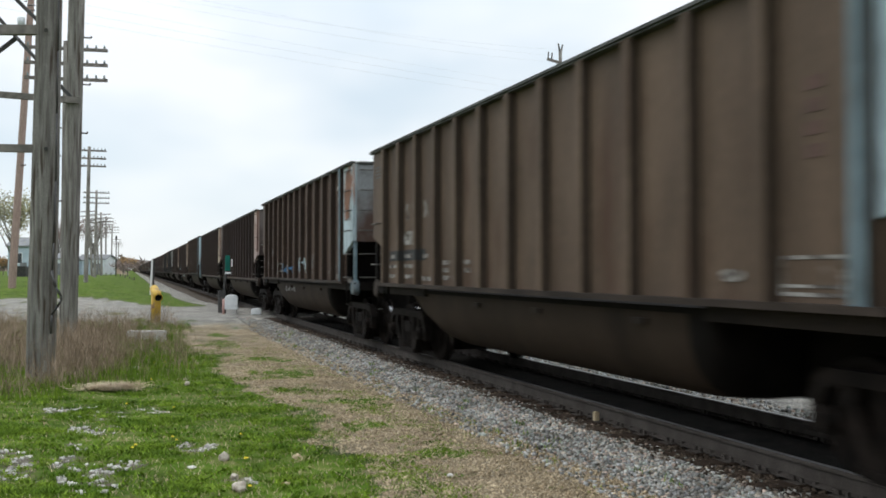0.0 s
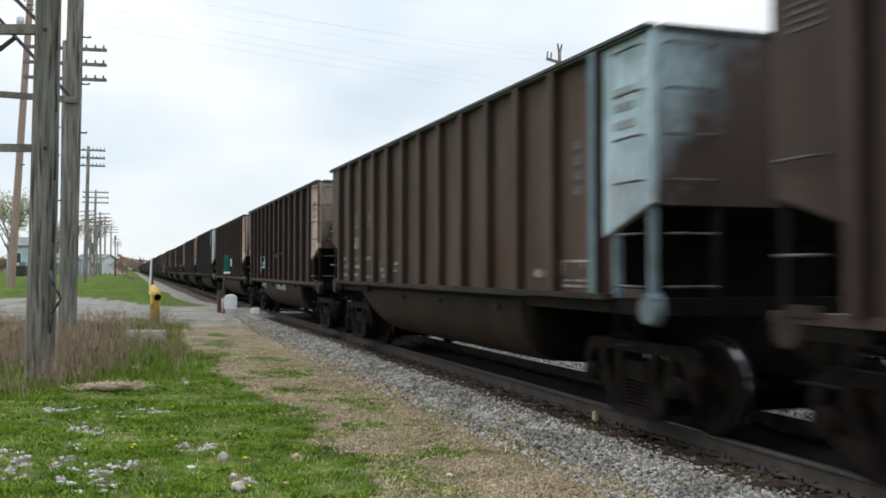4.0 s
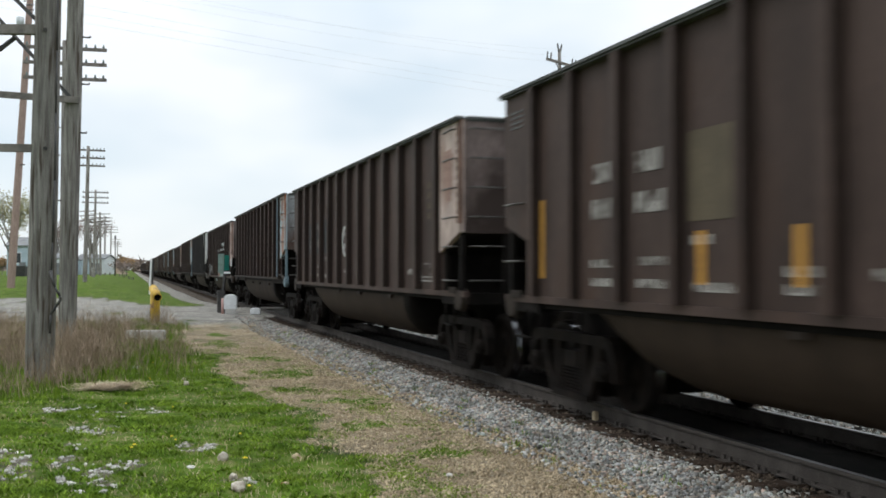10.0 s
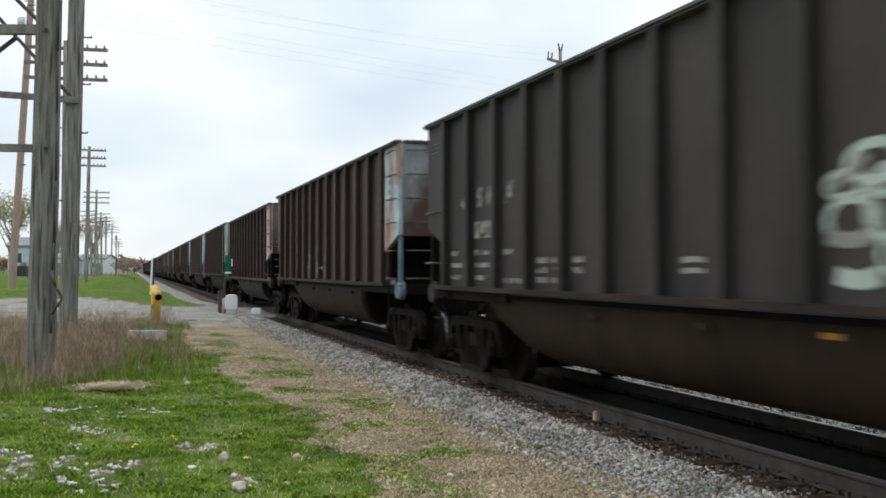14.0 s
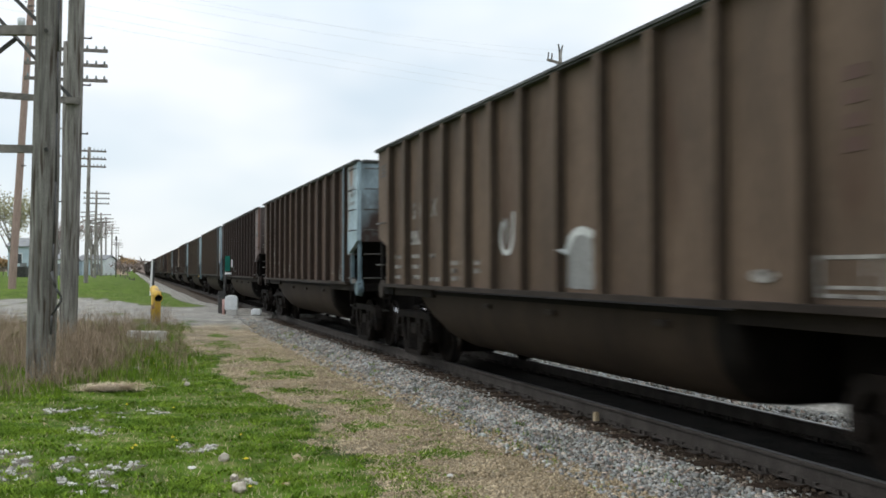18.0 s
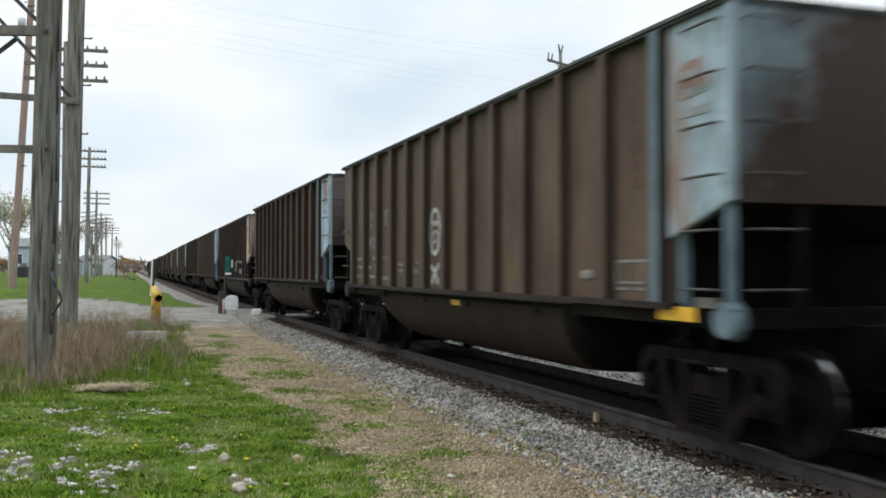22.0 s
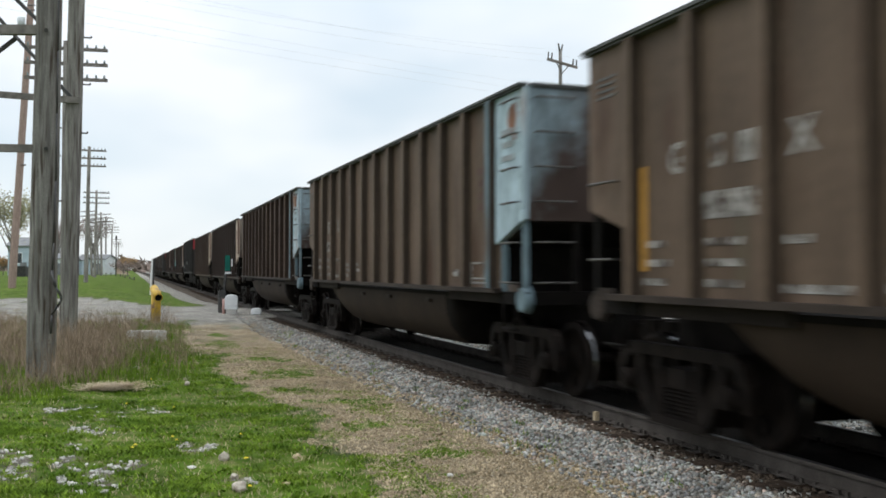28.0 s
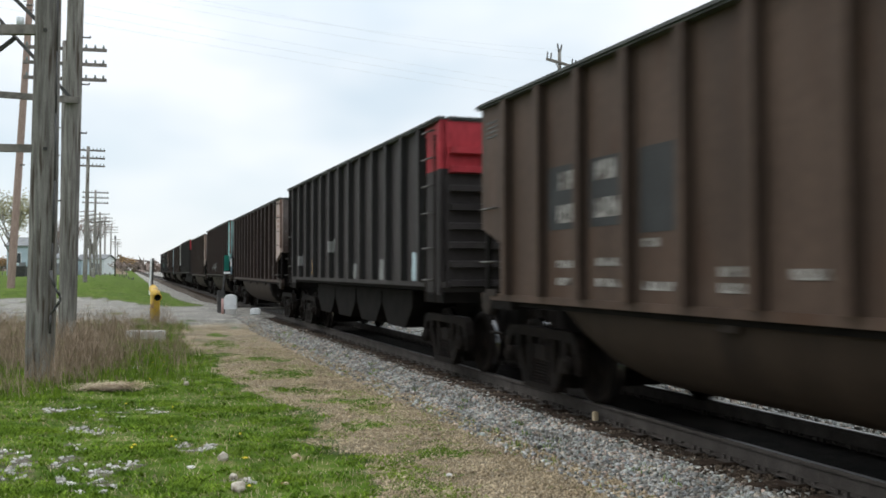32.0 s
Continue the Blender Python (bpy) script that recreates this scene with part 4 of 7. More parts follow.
def scribble(car, o0, o1, z0, z1, col, seed, letters=3, width=0.06, x=XM):
    """Loose sprayed shapes that spell nothing: loops and strokes side by side."""
    g = random.Random(seed)
    step = (o1 - o0) / letters
    for k in range(letters):
        a = o0 + step * k
        pts = [(a + step * g.uniform(0.05, 0.9), z0 + (z1 - z0) * v) for v in (g.uniform(0, 0.2), g.uniform(0.5, 1), g.uniform(0.6, 1), g.uniform(0.2, 0.6), g.uniform(0, 0.4), g.uniform(0.4, 0.9))]
        ribbon(car, pts, width, col, x)


def blob(car, o, z, ro, rz, col, seed, x=XM):
    """A rounded sprayed field with an uneven outline."""
    x = x - coat(car)
    pts = []
    for k in range(26):
        a = 6.283 * k / 26
        w = 1 + 0.22 * noise.noise((math.cos(a) * 1.6, math.sin(a) * 1.6, seed * 3.7))
        pts.append((HALF - o - ro * w * math.cos(a), z + rz * w * math.sin(a)))
    return part("painted_patch", mesh_of("painted_patch", lambda bm: prism_bm(bm, pts, 0, x - 0.0012, x), SPRAY[col]), car)


def ring(car, o, z, ro, rz, width, col, x=XM):
    ribbon(car, [(o + ro * math.cos(a), z + rz * math.sin(a)) for a in [6.283 * k / 14 for k in range(15)]], width, col, x)


TUBX = -1.404


def decorate():
    c = BY_NUMBER
    for k, o in enumerate((4.0, 5.0, 6.1)):
        scribble(c[1], o, o + 0.6, 1.5, 1.85, ("chalk", "blue", "blue")[k], 20 + k, 2)
    scribble(c[1], 7.3, 7.85, 1.6, 1.98, "pale", 24, 3, 0.04)
    scribble(c[1], 8.1, 8.8, 1.54, 1.95, "pale", 25, 3, 0.05)
    scribble(c[1], 9.4, 9.95, 1.5, 2.1, "chalk", 26, 3, 0.045)
    scribble(c[1], 4.4, 6.4, 0.99, 1.12, "chalk", 27, 4, 0.05, TUBX)
    patch(c[0], 1.12, 3.4, 1.80, 1.99, "patch", rough=0.02)
    # car 5: amber tags and pale scrawl
    for o0, o1, z0, z1 in ((1.38, 1.93, 1.85, 2.08), (4.4, 5.0, 1.90, 2.06), (7.45, 8.0, 1.86, 2.02), (10.6, 11.2, 1.85, 2.02), (13.0, 13.5, 1.8, 2.05)):
        patch(c[5], o0, o1, z0, z1, "amber")
    blob(c[5], 2.5, 2.12, 0.25, 0.22, "chalk", 31)
    blob(c[5], 2.62, 1.84, 0.34, 0.18, "chalk", 32)
    scribble(c[5], 2.2, 2.95, 1.6, 2.35, "pale", 31, 5, 0.08)
    scribble(c[5], 3.15, 4.0, 1.5, 2.4, "pale", 32, 5, 0.10)
    for o, z, w in ((2.35, 2.62, 0.34), (2.55, 2.36, 0.42), (3.45, 2.64, 0.4)):
        mark(c[5], block(w, 0.2, 3), o, z)
    scribble(c[5], 4.1, 4.6, 1.6, 2.1, "pale", 33, 3, 0.05)
    scribble(c[5], 5.6, 9.2, 2.0, 2.3, "olive", 34, 6, 0.08)
    blob(c[5], 0.52, 2.29, 0.30, 0.07, "mint", 35, -1.531)
    scribble(c[5], 0.2, 0.9, 2.15, 2.4, "white", 35, 3, 0.07, -1.534)
    scribble(c[5], 3.1, 4.1, 1.0, 1.15, "pale", 36, 3, 0.08, TUBX)
    scribble(c[5], 6.6, 8.6, 1.0, 1.16, "pale", 37, 5, 0.11, TUBX)
    for o, w in ((4.9, 0.7), (6.0, 0.3), (6.5, 0.3), (7.0, 0.3), (7.8, 0.4)):
        mark(c[5], block(w, 0.08, 4), o, 1.52)
        mark(c[5], block(w, 0.08, 4), o, 1.68)
    # car 8: outlined letters, data panel, bar
    ribbon(c[8], [(6.96, 2.58), (6.55, 2.36), (6.28, 2.06), (6.46, 1.98), (6.70, 1.94), (6.60, 1.78), (6.30, 1.60), (6.52, 1.44)], 0.11, "chalk")
    ribbon(c[8], [(6.96, 2.58), (6.99, 2.28), (6.76, 2.14), (6.94, 2.02), (7.10, 1.98)], 0.10, "chalk")
    ribbon(c[8], [(6.52, 1.44), (6.72, 1.58), (6.92, 1.72), (7.10, 1.78)], 0.10, "chalk")
    forms = (((0.1, 0.85), (0.9, 0.95), (0.5, 0.9), (0.45, 0.5), (0.85, 0.52), (0.45, 0.48), (0.4, 0.05), (0.95, 0.1)),
             ((0.9, 0.95), (0.3, 0.85), (0.15, 0.5), (0.15, 0.1), (0.5, 0.0), (0.9, 0.15), (0.9, 0.5), (0.5, 0.55)),
             ((0.15, 0.0), (0.15, 0.5), (0.15, 0.95), (0.8, 0.95), (0.85, 0.6), (0.3, 0.5), (0.6, 0.3), (0.9, 0.0)),
             ((0.05, 0.9), (0.5, 0.98), (0.95, 0.8), (0.6, 0.6), (0.95, 0.5), (0.4, 0.55), (0.3, 0.2), (0.6, 0.0), (0.95, 0.3)))
    for form, (o, w) in zip(forms, CAR8):
        for off in (0.0, 0.12):
            ribbon(c[8], [(o + w * u + off, 1.47 + (1.05 - off * 0.8) * v) for u, v in form], 0.045, "chalk")
    ribbon(c[8], [(5.46, 2.40), (5.56, 2.24), (5.72, 2.14), (5.94, 2.06), (6.0, 1.72)], 0.12, "chalk")
    ribbon(c[8], [(5.62, 2.12), (5.40, 2.10), (5.26, 2.04), (5.30, 1.80)], 0.11, "chalk")
    ribbon(c[8], [(5.62, 1.86), (5.56, 1.72), (5.66, 1.58)], 0.16, "chalk")
    for z in (1.55, 1.68, 1.82):
        mark(c[8], block(0.22, 0.06, 2), 5.32, z)
        mark(c[8], block(0.24, 0.06, 2), 5.90, z)
    for o, z, w in ((3.4, 2.55, 0.5), (3.5, 2.3, 0.4), (4.5, 2.3, 0.4)):
        mark(c[8], block(w, 0.16, 3), o, z)
    scribble(c[8], 12.4, 13.3, 2.2, 2.5, "chalk", 59, 2, 0.04)
    patch(c[8], 12.57, 13.2, 1.81, 1.86, "white")
    for o, w in ((0.9, 0.4), (1.7, 0.4), (2.7, 0.45), (3.7, 0.45)):
        for z in (1.5, 1.66):
            mark(c[8], block(w, 0.08, 3), o, z)
    scribble(c[8], 2.2, 2.9, 2.3, 2.75, "chalk", 57, 2, 0.07)
    data_box(c[8], 11.82)
    # car 9: amber strips, white tags
    for o in (1.13, 4.44, 5.74, 7.75):
        z0, z1 = (1.53, 2.47) if o < 2 else (1.5, 1.98)
        patch(c[9], o - 0.06, o + 0.06, z0, z1, "ochre")
    patch(c[9], 13.12, 13.24, 1.48, 2.46, "ochre")
    patch(c[9], 10.56, 10.67, 1.44, 1.98, "ochre")
    patch(c[9], 4.25, 4.9, 2.07, 2.88, "olive")
    scribble(c[9], 9.2, 9.9, 1.4, 2.25, "white", 61, 3, 0.15)
    scribble(c[9], 10.4, 11.1, 1.42, 2.3, "white", 62, 3, 0.13)
    # car 10: a pale ring with a bar in it, dark repainted fields
    ring(c[10], 6.60, 2.28, 0.28, 0.31, 0.10, "white")
    ribbon(c[10], [(6.42, 2.41), (6.6, 2.45), (6.77, 2.40)], 0.08, "chalk")
    ribbon(c[10], [(6.45, 2.10), (6.6, 2.20), (6.75, 2.10)], 0.10, "white")
    patch(c[10], 2.2, 3.05, 2.05, 2.85, "patch")
    patch(c[10], 3.25, 4.05, 2.05, 2.85, "patch")
    patch(c[10], 4.25, 5.1, 2.05, 2.88, "patch")
    # car 12: the large mural
    k = c[12]
    patch(k, 1.07, 1.19, 1.41, 2.38, "ochre")
    patch(k, 1.38, 3.02, 1.34, 1.98, "slate", rough=0.12)
    scribble(k, 1.40, 3.35, 1.36, 2.05, "chalk", 71, 8, 0.11)
    scribble(k, 1.4, 3.3, 1.36, 2.08, "white", 72, 4, 0.04)
    ribbon(k, [(3.44, 1.84), (3.62, 1.74), (3.46, 1.66)], 0.10, "yellow")
    # three rounded lemon letters edged in blue
    for o, z, ro, rz, sd in ((4.60, 1.74, 0.40, 0.40, 1), (4.42, 2.04, 0.20, 0.14, 2), (5.60, 1.76, 0.46, 0.46, 3), (5.76, 2.20, 0.20, 0.18, 4), (6.42, 1.92, 0.28, 0.27, 5), (6.52, 1.48, 0.27, 0.22, 6), (6.30, 1.70, 0.12, 0.36, 7)):
        blob(k, o, z, ro + 0.04, rz + 0.05, "blue", sd)
    for o, z, ro, rz, sd in ((4.56, 1.73, 0.32, 0.34, 1), (4.42, 2.03, 0.13, 0.09, 2), (5.58, 1.75, 0.40, 0.39, 3), (5.76, 2.20, 0.13, 0.13, 4), (6.42, 1.92, 0.20, 0.18, 5), (6.53, 1.47, 0.20, 0.16, 6), (6.28, 1.80, 0.05, 0.24, 7)):
        blob(k, o, z, ro, rz, "yellow", sd)
    for o, z in ((4.72, 2.02), (4.88, 1.45), (5.30, 2.00), (5.92, 1.42), (6.2, 1.4)):
        blob(k, o, z, 0.07, 0.09, "rose", o)
    for pts in (((4.46, 1.62), (4.62, 1.72), (4.80, 1.66)), ((5.30, 1.90), (5.55, 1.86), (5.85, 1.97)), ((5.34, 1.66), (5.55, 1.70), (5.78, 1.63)), ((4.60, 1.98), (4.64, 1.86), (4.80, 1.94))):
        ribbon(k, list(pts), 0.035, "blue")
    for pts in (((4.34, 1.95), (4.30, 1.70), (4.36, 1.48)), ((5.26, 1.98), (5.22, 1.70), (5.30, 1.46)), ((6.36, 2.02), (6.48, 2.06), (6.56, 1.98))):
        ribbon(k, list(pts), 0.045, "white")
    ribbon(k, [(6.44, 2.14), (6.38, 2.38), (6.45, 2.50), (6.54, 2.44), (6.57, 2.16), (6.66, 2.03), (6.76, 2.04), (6.83, 2.20), (6.85, 2.48)], 0.08, "mint")
    patch(k, 7.56, 11.0, 1.42, 2.48, "teal", rough=0.06)
    patch(k, 7.34, 10.75, 1.28, 1.44, "mint", rough=0.04)
    for o, w in ((8.0, 0.25), (8.7, 0.4), (9.9, 0.3)):
        patch(k, o, o + w, 1.30, 1.50, "rose", rough=0.08)
    scribble(k, 7.5, 10.6, 1.30, 1.44, "white", 78, 9, 0.07)
    scribble(k, 7.6, 10.8, 1.6, 2.4, "mint", 79, 6, 0.06)
    scribble(k, 7.62, 8.1, 1.55, 2.4, "slate", 80, 4, 0.07)
    ribbon(k, [(7.28, 1.24), (7.36, 1.70), (7.42, 1.95), (7.50, 2.12)], 0.12, "mint")
    ribbon(k, [(7.33, 2.12), (7.46, 2.34), (7.62, 2.52), (8.0, 2.63), (8.5, 2.60), (9.1, 2.62), (10.0, 2.68), (10.6, 2.66), (11.15, 2.85)], 0.12, "white")
    ribbon(k, [(7.33, 2.13), (7.45, 2.15), (7.56, 2.10)], 0.08, "white")
    ribbon(k, [(8.42, 2.62), (8.53, 2.74), (8.62, 2.70)], 0.12, "white")
    ribbon(k, [(7.7, 2.46), (8.3, 2.53), (9.2, 2.50), (10.0, 2.56), (10.9, 2.58)], 0.08, "black")
    patch(k, 8.16, 8.34, 1.5, 2.44, "slate", rough=0.04)
    ribbon(k, [(11.15, 2.05), (11.0, 1.75), (10.72, 1.66)], 0.14, "white")
    for o in (7.9, 8.6, 9.3, 10.0):
        ribbon(k, [(o, 1.7), (o + 0.15, 2.2), (o + 0.1, 2.45)], 0.05, "chalk")
        ribbon(k, [(o + 0.2, 1.9), (o + 0.45, 1.85)], 0.06, "black")
    patch(k, 7.41, 7.58, 1.49, 1.95, "ochre")
    patch(k, 10.56, 10.68, 1.5, 1.98, "ochre")
    patch(k, 13.10, 13.22, 1.4, 2.40, "ochre")
    scribble(k, 10.4, 10.9, 3.2, 3.42, "white", 74, 2, 0.09)
    scribble(k, 10.2, 11.0, 2.8, 3.06, "white", 75, 3, 0.09)
    scribble(k, 9.5, 10.0, 2.8, 3.0, "white", 76, 2, 0.08)
    scribble(k, 4.6, 5.6, 1.0, 1.14, "pale", 77, 3, 0.07, TUBX)
    mark(k, block(0.34, 0.20, 2), 2.52, 2.22)
    mark(k, block(0.45, 0.20, 2), 3.52, 2.24)
    data_box(k, 12.80)
    # the others
    for o, z, ro, rz, w in ((9.85, 2.38, 0.26, 0.13, 0.08), (9.55, 2.24, 0.18, 0.09, 0.08), (9.62, 1.98, 0.24, 0.16, 0.09), (10.02, 2.05, 0.24, 0.22, 0.08), (10.10, 1.74, 0.2, 0.14, 0.07), (9.98, 2.24, 0.12, 0.1, 0.08)):
        ring(c[13], o, z, ro, rz, w, "mint")
    ribbon(c[13], [(9.48, 1.60), (9.68, 1.56), (9.90, 1.60)], 0.15, "mint")
    ribbon(c[13], [(9.40, 2.20), (9.60, 2.30), (9.75, 2.44)], 0.10, "chalk")
    ribbon(c[13], [(9.38, 1.88), (9.60, 1.84), (9.82, 1.88)], 0.14, "chalk")
    for z in (1.62, 1.72):
        ribbon(c[13], [(7.48, z), (7.66, z + 0.01), (7.84, z)], 0.06, "chalk")
    patch(c[13], 9.22, 9.42, 1.12, 1.17, "ochre", TUBX)
    scribble(c[14], 5.2, 7.9, 1.4, 2.2, "chalk", 83, 5, 0.06)
    for o, col in ((2.2, "red"), (3.3, "olive"), (4.4, "olive")):
        patch(c[15], o, o + 0.7, 2.1, 2.9, "patch")
        scribble(c[15], o, o + 0.6, 2.25, 2.75, col, 84 + int(o), 2, 0.07)
    patch(c[16], 3.22, 3.75, 1.59, 2.19, "patch", rough=0.10)
    ribbon(c[17], [(6.36, 2.28), (6.30, 2.05), (6.42, 1.88), (6.62, 1.90), (6.72, 2.10), (6.74, 2.40)], 0.08, "white")
    ribbon(c[17], [(6.40, 2.22), (6.50, 2.28), (6.52, 1.98)], 0.10, "chalk")
    patch(c[17], 8.32, 8.93, 1.42, 2.04, "chalk", rough=0.06)
    ribbon(c[17], [(8.28, 1.84), (8.45, 2.02), (8.66, 2.08), (8.95, 2.02)], 0.11, "white")
    patch(c[19], 12.72, 13.15, 1.66, 1.72, "chalk")
    scribble(c[19], 6.0, 6.75, 1.57, 2.06, "chalk", 86, 4, 0.06)
    patch(c[19], 8.42, 8.80, 1.52, 1.96, "pale", rough=0.10)
    for o in (4.40, 6.72, 9.55):
        patch(c[20], o - 0.06, o + 0.06, 1.48, 1.98, "amber")
    ring(c[21], 6.47, 2.27, 0.24, 0.36, 0.07, "white")
    ring(c[21], 6.47, 2.18, 0.11, 0.09, 0.045, "white")
    for o in (6.38, 6.56):
        patch(c[21], o - 0.05, o + 0.05, 2.36, 2.45, "white")
    ribbon(c[21], [(6.29, 1.72), (6.47, 1.62), (6.66, 1.74)], 0.08, "white")
    ribbon(c[21], [(6.30, 1.42), (6.47, 1.58), (6.64, 1.42)], 0.08, "white")
    patch(c[21], 7.06, 7.45, 1.10, 1.18, "amber", TUBX)
    # car 23: wide outlined letters
    k = c[23]
    ribbon(k, [(8.88, 2.06), (8.62, 2.14), (8.36, 1.92), (8.34, 1.62), (8.56, 1.40), (8.86, 1.44)], 0.13, "chalk")
    ring(k, 9.55, 1.82, 0.26, 0.36, 0.13, "chalk")
    patch(k, 9.44, 9.62, 1.73, 1.92, "white")
    ribbon(k, [(10.86, 2.24), (10.44, 2.22), (10.42, 1.86), (10.74, 1.84), (10.42, 1.80), (10.44, 1.44), (10.86, 1.38)], 0.13, "chalk")
    ribbon(k, [(11.92, 2.20), (11.48, 2.16), (11.46, 1.84), (11.80, 1.84), (11.46, 1.78), (11.46, 1.42), (11.92, 1.38)], 0.13, "chalk")
    scribble(k, 12.42, 12.95, 1.78, 2.08, "chalk", 91, 3, 0.09)
    for o, z0, z1 in ((2.30, 1.55, 2.7), (2.68, 1.6, 2.7), (3.40, 1.5, 2.4), (4.40, 1.6, 2.1), (6.45, 1.45, 2.05)):
        scribble(k, o - 0.16, o + 0.16, z0, z1, "chalk", int(o * 100), 2, 0.05)
    for o in (1.13, 2.68, 5.45, 9.85):
        patch(c[26], o - 0.06, o + 0.06, 1.62 if o < 2 else 1.55, 2.64 if o < 2 else 2.08, "ochre" if o < 2 else "olive")
    for i in (29, 30):
        for o0, o1, z0 in ((2.16, 2.9, 2.1), (3.21, 3.9, 2.1), (4.26, 4.98, 2.0)):
            patch(c[i], o0, o1, z0, 2.84, "patch")
    scribble(c[29], 12.5, 12.8, 2.5, 3.0, "violet", 95, 2, 0.05)
    for i in range(40):
        if i in (25, 31, 35, 12, 8):
            continue
        tint = "red" if i in (0, 1, 2, 17, 18, 20, 21, 22, 24, 27, 28) else "slate" if i in (3, 4, 6, 26, 30) else "olive"
        for k in range(4):
            part("stencil", block(0.17, 0.10, 2), c[i], SPRAY[tint], at=pose(0, HALF - 12.86, 2.52 + 0.17 * k))
    for i in range(40):
        if i not in (25, 31, 35):
            for k in range(4):
                part("stencil", block(0.36, 0.03, 6), c[i], SPRAY["slate"], at=pose(-0.045, HALF - 0.46, 3.64 - 0.065 * k))
    # car 1: a white tag high up by the leading end
    ribbon(c[1], [(12.62, 3.52), (12.84, 3.56), (12.78, 3.26)], 0.07, "white")
    ribbon(c[1], [(12.90, 3.50), (12.95, 3.28), (13.05, 3.44), (13.13, 3.28), (13.21, 3.54)], 0.07, "white")
    # rust and red smears on the leading corner panels
    for i, o0, o1, z0, z1, col in ((1, 13.68, 14.2, 2.75, 3.78, "rust"), (1, 14.1, 14.4, 3.3, 3.7, "rust"), (21, 13.75, 14.15, 3.2, 3.45, "rose"), (22, 13.8, 14.25, 3.42, 3.62, "rose"), (20, 13.8, 14.3, 3.05, 3.2, "rose"),
                                  (27, 14.0, 14.25, 3.35, 3.7, "rust"), (28, 13.75, 14.2, 3.4, 3.75, "rust"), (11, 13.7, 14.1, 3.2, 3.7, "rust"), (16, 13.8, 14.3, 2.9, 3.6, "rust"), (19, 13.75, 14.4, 2.95, 3.05, "slate"),
                                  (2, 13.8, 14.0, 2.5, 3.6, "rose"), (3, 13.75, 13.95, 2.4, 3.5, "rose"), (6, 13.7, 14.0, 2.5, 3.6, "rose"), (10, 13.8, 14.1, 2.6, 3.4, "rose"), (12, 13.75, 14.0, 2.4, 3.3, "rose")):
        patch(c[i], o0, o1, z0, z1, col, -1.531, 0.16)
    # car 21: a yellow plate on the platform's edge by the leading end
    patch(c[21], 13.40, 14.02, 1.18, 1.31, "amber", -1.55)
    # car 31: worn stickers low on the side
    for o, z, h, col in ((2.0, 1.9, 0.3, "chalk"), (3.6, 1.7, 0.4, "amber"), (6.2, 2.2, 0.3, "chalk"), (8.4, 1.55, 0.4, "chalk"), (10.7, 1.6, 0.5, "chalk"), (12.9, 1.7, 0.5, "pale")):
        patch(c[31], o - 0.15, o + 0.15, z - h / 2, z + h / 2, col, rough=0.07)
    patch(c[31], 13.12, 13.24, 1.6, 2.4, "ochre", rough=0.02)
    scribble(c[33], 5.0, 7.4, 1.6, 2.0, "chalk", 98, 5, 0.10)


def slatted_end(car, e, upper, lower, up):
    sm = SM[e]
    for zone, m in (("low", lower), ("high", upper)):
        for tag in ("near", "far"):
            part("corner_panel", sm["corner" + tag + zone], car, m, at=up)
        part("end_wall", sm["end" + zone], car, m, at=up)
    for k in range(8):
        z = 1.42 + 0.30 * k
        part("end_rib", sm["rib"], car, upper if z > SPLIT else lower, at=pose(0, 0, z))
    part("end_sill", EM[e]["endsill"], car)
    for oy in (0.30, 0.78):
        part("ladder_stile", STILE, car, at=pose(0, e * (HALF - oy), 0))


STILE = mesh_of("ladder_stile", lambda bm: box_bm(bm, -1.60, -1.575, -0.02, 0.02, SILL - 0.2, TOP - 0.15), M_TRUCK)
END_PLATE = mesh_of("end_plate", lambda bm: box_bm(bm, -1.535, -1.505, -0.17, 0.17, SILL - 0.03, SILL + 0.06), M_SILL)
POSTM_TOP = mesh_of("painted_strip", lambda bm: box_bm(bm, -1.612, -1.60, HALF - RIB_O[-1] - 0.064, HALF - RIB_O[-1] + 0.064, 3.02, TOP - CHORD), ENDS["blue"])
POSTM = mesh_of("painted_strip", lambda bm: box_bm(bm, -1.612, -1.60, HALF - RIB_O[-1] - 0.064, HALF - RIB_O[-1] + 0.064, SILL, TOP - CHORD), ENDS["blue"])


LIFT = {21: 0.03, 24: 0.03, 8: 0.035, 7: 0.06, 31: 0.13, 35: 0.13, 25: 0.06}


